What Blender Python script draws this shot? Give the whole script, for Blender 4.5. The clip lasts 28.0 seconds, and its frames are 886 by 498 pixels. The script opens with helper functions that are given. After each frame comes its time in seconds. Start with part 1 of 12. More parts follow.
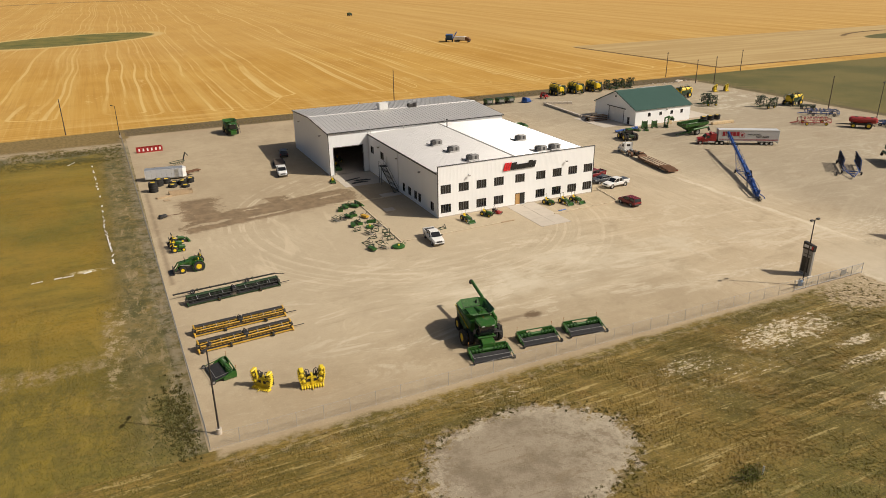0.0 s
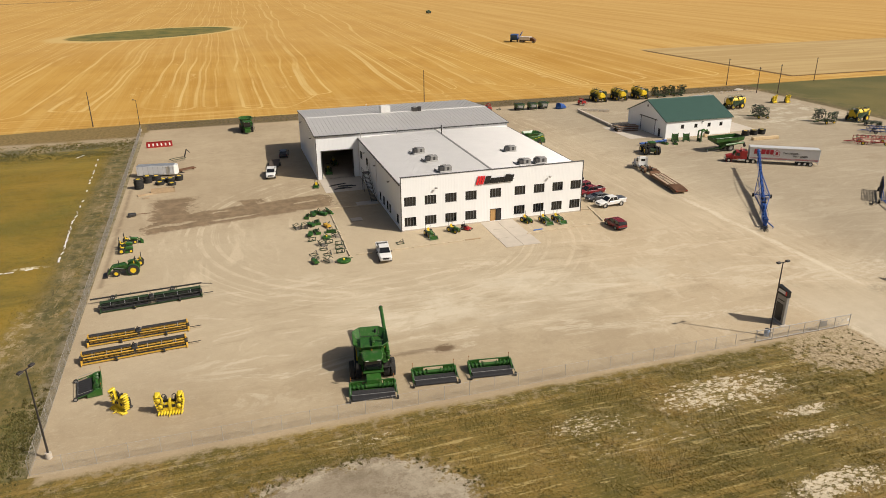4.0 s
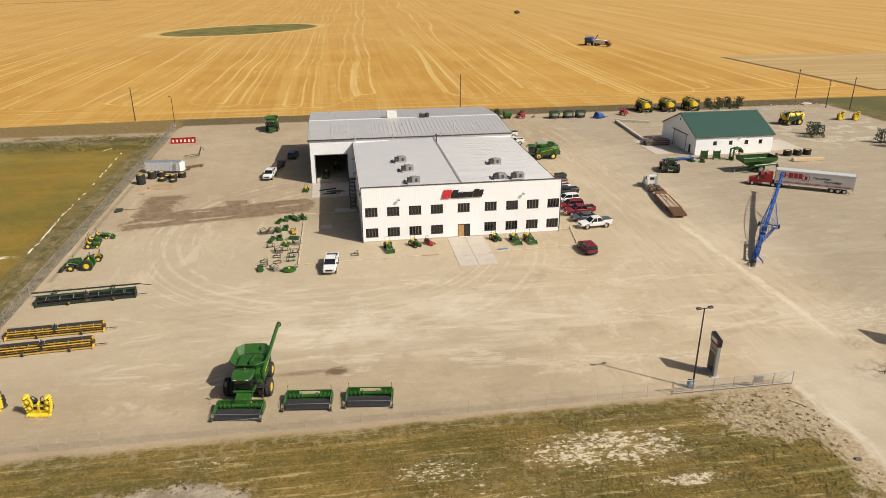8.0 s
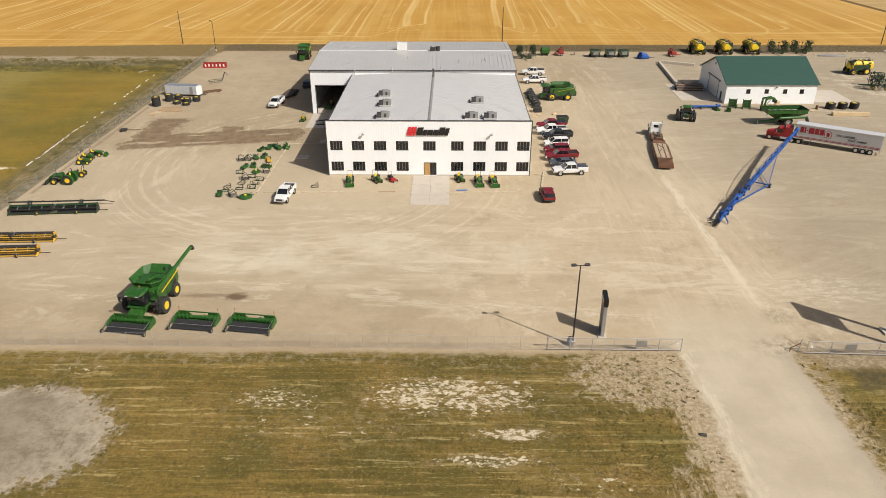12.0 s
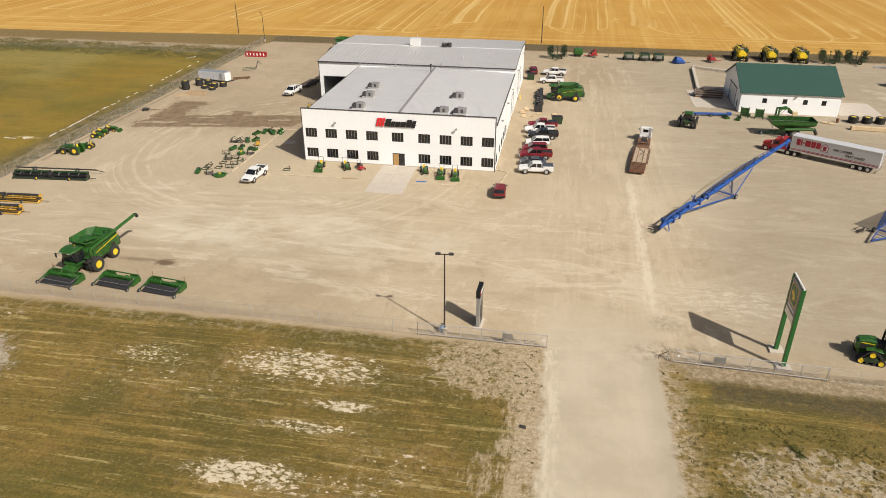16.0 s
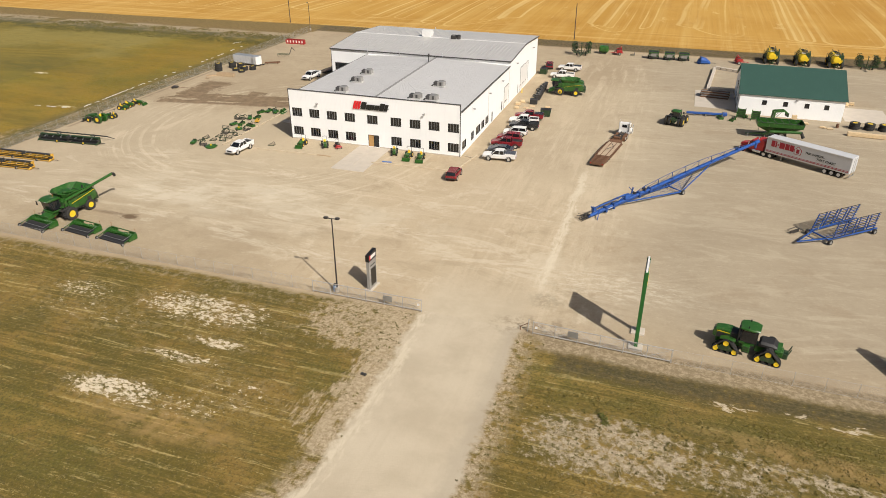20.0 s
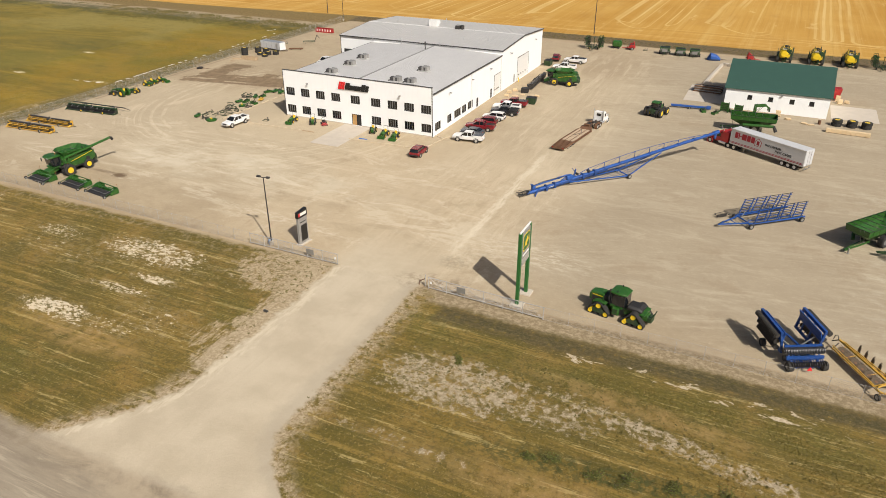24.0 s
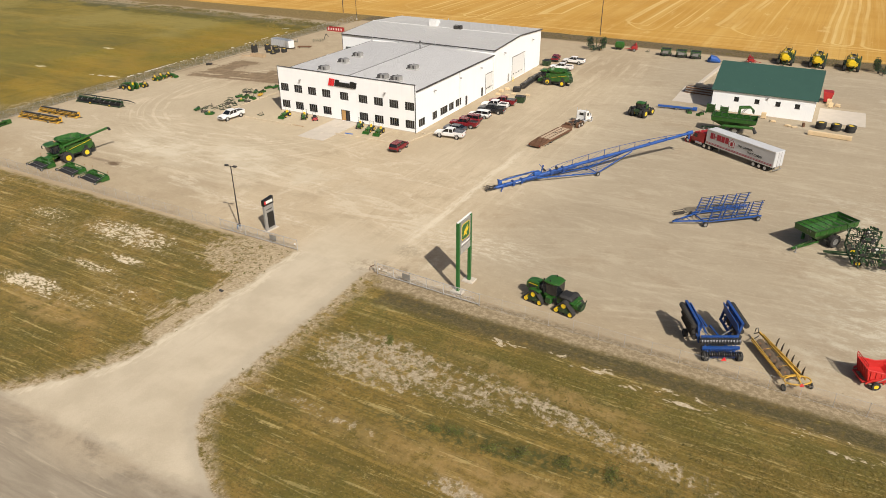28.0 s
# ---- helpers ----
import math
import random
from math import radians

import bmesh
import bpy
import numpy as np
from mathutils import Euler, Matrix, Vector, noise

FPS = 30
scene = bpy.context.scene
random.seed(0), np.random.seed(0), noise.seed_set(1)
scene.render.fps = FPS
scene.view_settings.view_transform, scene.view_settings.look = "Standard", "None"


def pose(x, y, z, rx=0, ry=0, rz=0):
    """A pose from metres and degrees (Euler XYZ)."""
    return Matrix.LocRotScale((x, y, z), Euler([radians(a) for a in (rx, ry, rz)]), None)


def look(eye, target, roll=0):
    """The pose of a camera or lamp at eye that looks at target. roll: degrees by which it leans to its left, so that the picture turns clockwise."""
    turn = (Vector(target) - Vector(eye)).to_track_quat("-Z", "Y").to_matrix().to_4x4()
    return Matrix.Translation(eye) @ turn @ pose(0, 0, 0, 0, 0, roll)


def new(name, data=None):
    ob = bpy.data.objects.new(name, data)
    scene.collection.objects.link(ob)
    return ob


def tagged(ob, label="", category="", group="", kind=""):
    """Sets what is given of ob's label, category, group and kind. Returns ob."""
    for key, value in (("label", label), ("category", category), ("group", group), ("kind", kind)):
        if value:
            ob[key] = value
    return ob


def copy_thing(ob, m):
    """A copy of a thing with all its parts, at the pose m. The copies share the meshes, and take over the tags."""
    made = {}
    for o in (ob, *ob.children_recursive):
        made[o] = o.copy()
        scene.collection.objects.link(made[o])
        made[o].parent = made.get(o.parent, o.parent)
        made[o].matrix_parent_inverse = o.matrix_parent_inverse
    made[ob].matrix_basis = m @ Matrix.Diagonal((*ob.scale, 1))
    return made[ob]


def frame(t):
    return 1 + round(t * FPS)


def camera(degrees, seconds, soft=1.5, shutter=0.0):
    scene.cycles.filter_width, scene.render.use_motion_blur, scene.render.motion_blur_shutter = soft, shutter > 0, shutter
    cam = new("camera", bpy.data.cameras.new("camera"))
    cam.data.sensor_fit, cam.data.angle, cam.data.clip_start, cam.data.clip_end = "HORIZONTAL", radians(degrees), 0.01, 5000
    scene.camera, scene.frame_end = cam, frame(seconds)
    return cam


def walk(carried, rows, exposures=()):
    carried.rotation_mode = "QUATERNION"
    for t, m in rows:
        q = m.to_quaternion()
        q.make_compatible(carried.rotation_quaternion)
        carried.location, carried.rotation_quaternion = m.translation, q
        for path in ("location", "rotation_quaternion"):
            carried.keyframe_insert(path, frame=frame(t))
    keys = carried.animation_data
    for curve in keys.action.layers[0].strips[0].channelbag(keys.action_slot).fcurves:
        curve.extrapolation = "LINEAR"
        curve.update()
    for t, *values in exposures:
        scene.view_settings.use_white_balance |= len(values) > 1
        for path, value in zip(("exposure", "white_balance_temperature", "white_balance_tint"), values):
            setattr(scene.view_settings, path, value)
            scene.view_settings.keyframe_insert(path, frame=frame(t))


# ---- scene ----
cam = camera(64.6, 28.0, soft=0.7)
PATH = [
    (0, (-54.53, -116.86, 45.90), (-34.66, -75.02, 27.10), -0.63),
    (0.5, (-51.40, -116.93, 45.78), (-32.20, -74.76, 26.97), -0.58),
    (1, (-48.21, -117.01, 45.68), (-29.69, -74.54, 26.89), -0.52),
    (1.5, (-45.02, -117.10, 45.63), (-27.21, -74.32, 26.84), -0.46),
    (2, (-41.82, -117.19, 45.61), (-24.78, -74.11, 26.82), -0.43),
    (2.5, (-38.62, -117.30, 45.63), (-22.36, -73.92, 26.81), -0.42),
    (3, (-35.44, -117.42, 45.69), (-19.97, -73.77, 26.84), -0.40),
    (3.5, (-32.25, -117.51, 45.77), (-17.56, -73.60, 26.89), -0.38),
    (5.5, (-19.42, -117.65, 46.23), (-8.02, -72.79, 27.34), -0.33),
    (6, (-16.24, -117.72, 46.36), (-5.70, -72.65, 27.45), -0.31),
    (6.5, (-13.08, -117.82, 46.49), (-3.40, -72.57, 27.57), -0.30),
    (7, (-9.91, -117.98, 46.63), (-1.10, -72.56, 27.69), -0.28),
    (7.5, (-6.74, -118.17, 46.78), (1.18, -72.58, 27.83), -0.25),
    (8, (-3.56, -118.36, 46.93), (3.45, -72.64, 27.97), -0.19),
    (8.5, (-0.37, -118.56, 47.05), (5.72, -72.72, 28.06), -0.14),
    (9, (2.84, -118.75, 47.13), (7.98, -72.80, 28.09), -0.11),
    (9.5, (6.08, -118.91, 47.16), (10.27, -72.89, 28.08), -0.12),
    (10, (9.33, -119.06, 47.17), (12.54, -73.47, 26.89), -0.15),
    (10.5, (12.59, -119.22, 47.19), (14.81, -74.50, 24.92), -0.15),
    (11, (15.83, -119.38, 47.22), (17.12, -74.94, 24.34), -0.13),
    (11.5, (19.05, -119.53, 47.29), (19.42, -75.21, 24.15), -0.09),
    (12, (22.23, -119.72, 47.35), (21.71, -75.39, 24.22), -0.03),
    (12.5, (25.41, -119.90, 47.40), (24.01, -75.58, 24.29), 0.03),
    (14.5, (38.37, -120.52, 47.60), (33.35, -76.50, 24.43), -0.02),
    (15, (41.66, -120.73, 47.58), (35.74, -76.83, 24.40), -0.02),
    (15.5, (44.95, -120.97, 47.54), (38.13, -77.20, 24.35), -0.02),
    (16, (48.21, -121.19, 47.50), (40.55, -77.56, 24.32), -0.00),
    (16.5, (51.49, -121.39, 47.50), (42.98, -77.92, 24.31), 0.02),
    (17, (54.78, -121.58, 47.52), (45.41, -78.29, 24.32), 0.04),
    (17.5, (58.09, -121.76, 47.56), (47.88, -78.67, 24.33), 0.06),
    (18, (61.40, -121.93, 47.60), (50.37, -79.06, 24.34), 0.07),
    (18.5, (64.69, -122.10, 47.61), (52.86, -79.46, 24.34), 0.05),
    (19, (67.96, -122.30, 47.62), (55.35, -79.89, 24.34), 0.03),
    (19.5, (71.22, -122.53, 47.63), (57.84, -80.36, 24.34), -0.00),
    (20, (74.48, -122.78, 47.64), (60.36, -80.87, 24.32), -0.01),
    (20.5, (77.74, -123.06, 47.67), (62.91, -81.41, 24.31), -0.02),
    (21, (81.00, -123.34, 47.71), (65.48, -81.97, 24.32), -0.04),
    (21.5, (84.15, -123.57, 47.71), (67.92, -82.49, 24.28), -0.08),
    (23.5, (95.61, -124.07, 47.27), (77.08, -83.96, 23.87), -0.07),
    (24, (97.80, -124.17, 47.29), (78.88, -84.24, 23.89), -0.08),
    (24.5, (99.69, -124.28, 47.36), (80.38, -84.54, 23.96), -0.09),
    (25, (101.31, -124.34, 47.45), (81.72, -84.75, 24.03), -0.10),
    (25.5, (102.76, -124.35, 47.54), (82.94, -84.88, 24.10), -0.12),
    (26, (104.13, -124.30, 47.61), (84.10, -84.93, 24.18), -0.15),
    (26.5, (105.51, -124.15, 47.68), (85.23, -84.89, 24.28), -0.18),
    (27, (106.97, -123.90, 47.75), (86.42, -84.77, 24.37), -0.19),
    (27.5, (108.62, -123.53, 47.83), (87.71, -84.58, 24.46), -0.20),
    (28, (110.46, -123.03, 47.97), (89.23, -84.27, 24.60), -0.22),
]
EXPOSURE = [(0.0, -0.20, 6780, 10), (3.0, -0.15, 6700, 10), (7.0, -0.07, 6500, 10), (12.0, -0.06, 6350, 10), (15.0, -0.06, 6400, 10), (21.0, -0.04, 6400, 10), (28.0, -0.02, 6430, 10)]
walk(cam, [(t, look(eye, target, roll)) for t, eye, target, roll in PATH], EXPOSURE)

# ---- sky and sun ----
SUN_EL, SUN_AZ = 43.0, 127.0
world = bpy.data.worlds.new("sky")
scene.world = world
world.use_nodes = True
wn = world.node_tree.nodes
sky = wn.new("ShaderNodeTexSky")
sky.sky_type, sky.sun_disc = "NISHITA", False
sky.sun_elevation, sky.sun_rotation = radians(SUN_EL), radians(SUN_AZ)
sky.air_density, sky.dust_density, sky.ozone_density = 0.8, 4.5, 0.4
world.node_tree.links.new(sky.outputs[0], wn["Background"].inputs[0])
wn["Background"].inputs[1].default_value = 0.068
sun = new("sun", bpy.data.lights.new("sun", "SUN"))
sun.data.energy, sun.data.angle, sun.data.color = 4.92, radians(0.53), (1.0, 0.94, 0.855)
az, el = radians(SUN_AZ), radians(SUN_EL)
sun.matrix_world = look((0, 0, 0), (-math.sin(az) * math.cos(el), -math.cos(az) * math.cos(el), -math.sin(el)))
sun.location = (60, -60, 80)


# ---- node arithmetic ----
class Sock:
    """A shader socket that can be added, multiplied and compared."""

    def __init__(self, tree, out):
        self.tree, self.out = tree, out

    def op(self, kind, *others, clamp=False):
        n = self.tree.nodes.new("ShaderNodeMath")
        n.operation, n.use_clamp = kind, clamp
        for i, v in enumerate((self, *others)):
            if isinstance(v, Sock):
                self.tree.links.new(v.out, n.inputs[i])
            else:
                n.inputs[i].default_value = v
        return Sock(self.tree, n.outputs[0])

    def __add__(self, v): return self.op("ADD", v)
    def __sub__(self, v): return self.op("SUBTRACT", v)
    def __mul__(self, v): return self.op("MULTIPLY", v)
    def __neg__(self): return self.op("MULTIPLY", -1.0)
    def absolute(self): return self.op("ABSOLUTE")
    def least(self, v): return self.op("MINIMUM", v)
    def most(self, v): return self.op("MAXIMUM", v)

    def step(self, lo, hi):
        """0 at lo, 1 at hi, smooth between."""
        n = self.tree.nodes.new("ShaderNodeMapRange")
        n.interpolation_type = "SMOOTHSTEP"
        self.tree.links.new(self.out, n.inputs[0])
        n.inputs[1].default_value, n.inputs[2].default_value = lo, hi
        return Sock(self.tree, n.outputs[0])


class Nodes:
    """A new principled material with short ways to noise, colours and bump."""

    def __init__(self, name, rough=0.8, metal=0.0):
        self.mat = bpy.data.materials.new(name)
        self.mat.use_nodes = True
        self.tree = self.mat.node_tree
        self.bsdf = self.tree.nodes["Principled BSDF"]
        self.bsdf.inputs["Roughness"].default_value = rough
        self.bsdf.inputs["Metallic"].default_value = metal
        self.co = self.tree.nodes.new("ShaderNodeTexCoord").outputs["Object"]

    def xyz(self):
        n = self.tree.nodes.new("ShaderNodeSeparateXYZ")
        self.tree.links.new(self.co, n.inputs[0])
        return [Sock(self.tree, o) for o in n.outputs]

    def plane(self, axis, reach=2600.0):
        """The object's own x or y as a ramp over the whole sheet."""
        m = self.tree.nodes.new("ShaderNodeMapping")
        m.inputs["Scale"].default_value = (0.5 / reach,) * 3
        m.inputs["Rotation"].default_value = (0, 0, 0 if axis == "x" else radians(-90))
        m.inputs["Location"].default_value = (0.5, 0.5, 0)
        self.tree.links.new(self.co, m.inputs[0])
        g = self.tree.nodes.new("ShaderNodeTexGradient")
        self.tree.links.new(m.outputs[0], g.inputs[0])
        return Sock(self.tree, g.outputs[1]) * (2 * reach) - reach

    def scaled(self, sx, sy, sz=1.0, turn=0.0):
        n = self.tree.nodes.new("ShaderNodeMapping")
        n.inputs["Scale"].default_value = (sx, sy, sz)
        n.inputs["Rotation"].default_value = (0, 0, radians(turn))
        self.tree.links.new(self.co, n.inputs[0])
        return n.outputs[0]

    def noise(self, scale, detail=3.0, rough=0.55, co=None, warp=0.0):
        n = self.tree.nodes.new("ShaderNodeTexNoise")
        n.inputs["Scale"].default_value, n.inputs["Detail"].default_value = scale, detail
        n.inputs["Roughness"].default_value, n.inputs["Distortion"].default_value = rough, warp
        self.tree.links.new(co or self.co, n.inputs["Vector"])
        return Sock(self.tree, n.outputs[0])

    def line_noise(self, w, detail=4.0, rough=0.65):
        """Noise along one number."""
        n = self.tree.nodes.new("ShaderNodeTexNoise")
        n.noise_dimensions = "1D"
        n.inputs["Scale"].default_value, n.inputs["Detail"].default_value = 1.0, detail
        n.inputs["Roughness"].default_value = rough
        self.tree.links.new(w.out, n.inputs["W"])
        return Sock(self.tree, n.outputs[0])

    def cells(self, scale, co=None):
        n = self.tree.nodes.new("ShaderNodeTexVoronoi")
        n.inputs["Scale"].default_value = scale
        self.tree.links.new(co or self.co, n.inputs["Vector"])
        return Sock(self.tree, n.outputs["Distance"])

    def own(self):
        """A chance value for each object."""
        return Sock(self.tree, self.tree.nodes.new("ShaderNodeObjectInfo").outputs["Random"])

    def island(self):
        return Sock(self.tree, self.tree.nodes.new("ShaderNodeNewGeometry").outputs["Random Per Island"])

    def mix(self, fac, a, b):
        n = self.tree.nodes.new("ShaderNodeMix")
        n.data_type, n.clamp_factor = "RGBA", True
        for i, v in ((0, fac), (6, a), (7, b)):
            if isinstance(v, Sock):
                self.tree.links.new(v.out, n.inputs[i])
            elif i == 0:
                n.inputs[0].default_value = v
            else:
                n.inputs[i].default_value = (*v, 1.0)
        return Sock(self.tree, n.outputs[2])

    def colour(self, sock):
        self.tree.links.new(sock.out, self.bsdf.inputs["Base Color"])
        return self

    def rough(self, sock):
        self.tree.links.new(sock.out, self.bsdf.inputs["Roughness"])
        return self

    def bump(self, sock, strength=0.4, depth=0.02):
        n = self.tree.nodes.new("ShaderNodeBump")
        n.inputs["Strength"].default_value, n.inputs["Distance"].default_value = strength, depth
        self.tree.links.new(sock.out, n.inputs["Height"])
        self.tree.links.new(n.outputs[0], self.bsdf.inputs["Normal"])
        return self


def shade(c, k):
    return tuple(min(1.0, v * k) for v in c)


def paint(name, c, rough=0.4, dust=0.12, metal=0.0):
    """Paint with a little chance tone, dust in patches and a fine uneven gloss."""
    n = Nodes(name, rough, metal)
    tone = n.mix(n.noise(0.9, 4), shade(c, 0.82), shade(c, 1.15))
    tone = n.mix(n.own() * 0.35, tone, shade(c, 0.7))
    dirt = n.noise(2.3, 6, 0.65).step(0.5, 0.75) * dust
    n.colour(n.mix(dirt, tone, (0.36, 0.29, 0.20)))
    n.rough(n.noise(6.0, 3) * 0.25 + (rough - 0.08))
    return n.mat


def plain(name, c, rough=0.7, metal=0.0, spread=0.25, scale=1.5, relief=0.0):
    """A surface with mottling at two scales and an optional fine relief."""
    n = Nodes(name, rough, metal)
    tone = n.mix(n.noise(scale, 4), shade(c, 1 - spread), shade(c, 1 + spread))
    tone = n.mix(n.noise(scale * 9, 4, 0.7).step(0.55, 0.8) * 0.5, tone, shade(c, 1 - 1.6 * spread))
    n.colour(tone)
    if relief:
        n.bump(n.noise(scale * 12, 4), 0.5, relief)
    return n.mat


GREEN = paint("green paint", (0.024, 0.098, 0.014), 0.30, 0.22)
DARKGREEN = paint("dark green paint", (0.016, 0.044, 0.014), 0.5, 0.22)
YELLOW = paint("yellow paint", (0.80, 0.56, 0.02), 0.35)
ORANGE = paint("amber paint", (0.60, 0.345, 0.040), 0.45, 0.2)
BLUE = paint("blue paint", (0.017, 0.082, 0.320), 0.40, 0.16)
NAVY = paint("navy paint", (0.014, 0.062, 0.235), 0.42, 0.18)
RAKEAMBER = paint("weathered amber paint", (0.58, 0.34, 0.045), 0.5, 0.25)
RED = paint("red paint", (0.36, 0.020, 0.020), 0.38)
MAROON = paint("dark red car paint", (0.20, 0.016, 0.022), 0.2, 0.05)
WHITE = paint("white vehicle paint", (0.78, 0.77, 0.74), 0.28, 0.08)
CARBLACK = paint("black car paint", (0.02, 0.021, 0.024), 0.22, 0.08)
CARGREY = paint("grey car paint", (0.075, 0.08, 0.09), 0.25, 0.08)
BLACK = plain("black plastic and rubber trim", (0.022, 0.021, 0.02), 0.6)
RUBBER = plain("dusty tyre rubber", (0.030, 0.028, 0.025), 0.85, spread=0.35, scale=3.0, relief=0.01)
STEEL = plain("dull galvanised steel", (0.34, 0.34, 0.33), 0.45, 0.6)
GUNMETAL = plain("worn grey steel", (0.15, 0.15, 0.155), 0.45, 0.6)
DARKSTEEL = plain("dark worked steel", (0.07, 0.065, 0.06), 0.5, 0.5)
RUST = plain("rusty brown steel", (0.165, 0.085, 0.046), 0.8, 0.2, spread=0.4)
ALU = plain("bright aluminium", (0.62, 0.62, 0.61), 0.35, 0.7)
GLASS = plain("dark tinted glass", (0.012, 0.014, 0.016), 0.06, spread=0.1)
GLASS.node_tree.nodes["Principled BSDF"].inputs["Specular IOR Level"].default_value = 0.7
LAMPGLASS = plain("lamp lens", (0.6, 0.6, 0.58), 0.2)
REDLENS = plain("red lamp lens", (0.35, 0.02, 0.02), 0.2)
WOOD = plain("weathered timber", (0.42, 0.31, 0.19), 0.85, spread=0.3, scale=1.2, relief=0.01)
PALE = plain("pale new timber", (0.62, 0.47, 0.28), 0.8, spread=0.2)
POLEWOOD = plain("dark tarred pole wood", (0.085, 0.062, 0.045), 0.9, spread=0.3)
CONCRETE = plain("pale broom-finished concrete", (0.50, 0.44, 0.36), 0.9, spread=0.14, scale=0.6, relief=0.004)
DECKWOOD = plain("dusty brown deck planks", (0.45, 0.345, 0.235), 0.9, spread=0.3)
DARKPOLE = plain("dark bronze pole paint", (0.035, 0.03, 0.027), 0.5)


# ---- mesh building ----
class Solid:
    """Vertices and faces gathered from boxes, rods, plates and lofts."""

    def __init__(self):
        self.v, self.f = [], []

    def add(self, verts, faces, m=None):
        base = len(self.v)
        self.v += [tuple(m @ Vector(p)) if m else tuple(p) for p in verts]
        self.f += [tuple(base + i for i in f) for f in faces]
        return self

    def box(self, x0, x1, y0, y1, z0, z1, m=None, c=0.0):
        """A box; c: the width of its chamfer along all edges."""
        if c <= 0:
            v = [(x, y, z) for z in (z0, z1) for x, y in ((x0, y0), (x1, y0), (x1, y1), (x0, y1))]
            return self.add(v, [(3, 2, 1, 0), (4, 5, 6, 7), (0, 1, 5, 4), (1, 2, 6, 5), (2, 3, 7, 6), (3, 0, 4, 7)], m)
        c = min(c, (x1 - x0) / 2.01, (y1 - y0) / 2.01, (z1 - z0) / 2.01)
        def ring(i, z):
            return [(x0 + i, y0 + i + c, z), (x0 + i + c, y0 + i, z), (x1 - i - c, y0 + i, z), (x1 - i, y0 + i + c, z),
                    (x1 - i, y1 - i - c, z), (x1 - i - c, y1 - i, z), (x0 + i + c, y1 - i, z), (x0 + i, y1 - i - c, z)]
        return self.stack([ring(c * 0.7, z0), ring(0, z0 + c), ring(0, z1 - c), ring(c * 0.7, z1)], m)

    def stack(self, rings, m=None, caps=True):
        """Joins rings of the same number of points, one after another."""
        n, verts, faces = len(rings[0]), [p for r in rings for p in r], []
        for k in range(len(rings) - 1):
            a, b = k * n, (k + 1) * n
            faces += [(a + i, a + (i + 1) % n, b + (i + 1) % n, b + i) for i in range(n)]
        if caps:
            faces += [tuple(reversed(range(n))), tuple(range((len(rings) - 1) * n, len(rings) * n))]
        return self.add(verts, faces, m)

    def rod(self, a, b, r, r2=None, n=8, caps=True):
        a, b = Vector(a), Vector(b)
        q = (b - a).to_track_quat("Z", "Y")
        r2 = r if r2 is None else r2
        ring = lambda p, s: [p + q @ Vector((s * math.cos(2 * math.pi * i / n), s * math.sin(2 * math.pi * i / n), 0)) for i in range(n)]
        return self.stack([ring(a, r), ring(b, r2)], None, caps)

    def tube(self, pts, r, n=6):
        """A bent round bar through the points, in one piece."""
        pts = [Vector(p) for p in pts]
        closed = (pts[0] - pts[-1]).length < 1e-6
        rings = []
        for i, p in enumerate(pts):
            before = pts[i - 1] if i else pts[-2] if closed else None
            after = pts[i + 1] if i + 1 < len(pts) else pts[1] if closed else None
            way = ((p - before).normalized() if before else Vector()) + ((after - p).normalized() if after else Vector())
            q = way.normalized()
            side = q.cross(Vector((0, 0, 1)) if abs(q.z) < 0.98 else Vector((1, 0, 0))).normalized()
            if rings and side.dot(last) < 0:
                side = -side
            up, last = side.cross(q), side
            rings.append([p + (side * math.cos(2 * math.pi * k / n) + up * math.sin(2 * math.pi * k / n)) * r for k in range(n)])
        return self.stack(rings, None, not closed)

    def bar(self, a, b, w, h):
        """A straight square bar from a to b."""
        a, b = Vector(a), Vector(b)
        q = (b - a).to_track_quat("Z", "Y")
        ring = lambda p: [p + q @ Vector((x, y, 0)) for x, y in ((-w / 2, -h / 2), (w / 2, -h / 2), (w / 2, h / 2), (-w / 2, h / 2))]
        return self.stack([ring(a), ring(b)])

    def prism(self, pts, d0, d1, axis="x", m=None):
        """A flat outline pushed through along an axis: (y, z) for x, (x, z) for y, (x, y) for z."""
        put = {"x": lambda d, p: (d, p[0], p[1]), "y": lambda d, p: (p[0], d, p[1]), "z": lambda d, p: (p[0], p[1], d)}[axis]
        return self.stack([[put(d0, p) for p in pts], [put(d1, p) for p in pts]], m)

    def lathe(self, prof, centre, axis="x", n=20, m=None):
        """A profile of (along, radius) turned about an axis through centre."""
        c, rings = Vector(centre), []
        for d, r in prof:
            ring = []
            for i in range(n):
                u, w = r * math.cos(2 * math.pi * i / n), r * math.sin(2 * math.pi * i / n)
                ring.append(c + Vector({"x": (d, u, w), "y": (u, d, w), "z": (u, w, d)}[axis]))
            rings.append(ring)
        return self.stack(rings, m)

    def mesh(self, name, sharp=31):
        me = bpy.data.meshes.new(name)
        me.from_pydata(self.v, [], self.f)
        bm = bmesh.new()
        bm.from_mesh(me)
        bmesh.ops.recalc_face_normals(bm, faces=bm.faces)
        bm.to_mesh(me)
        bm.free()
        me.shade_smooth()
        me.set_sharp_from_angle(angle=radians(sharp))
        return me


def thing(name, m=None, label="", category="", group="", kind=""):
    ob = new(name)
    ob.empty_display_size = 0.3
    if m is not None:
        ob.matrix_world = m
    return tagged(ob, label, category, group, kind)


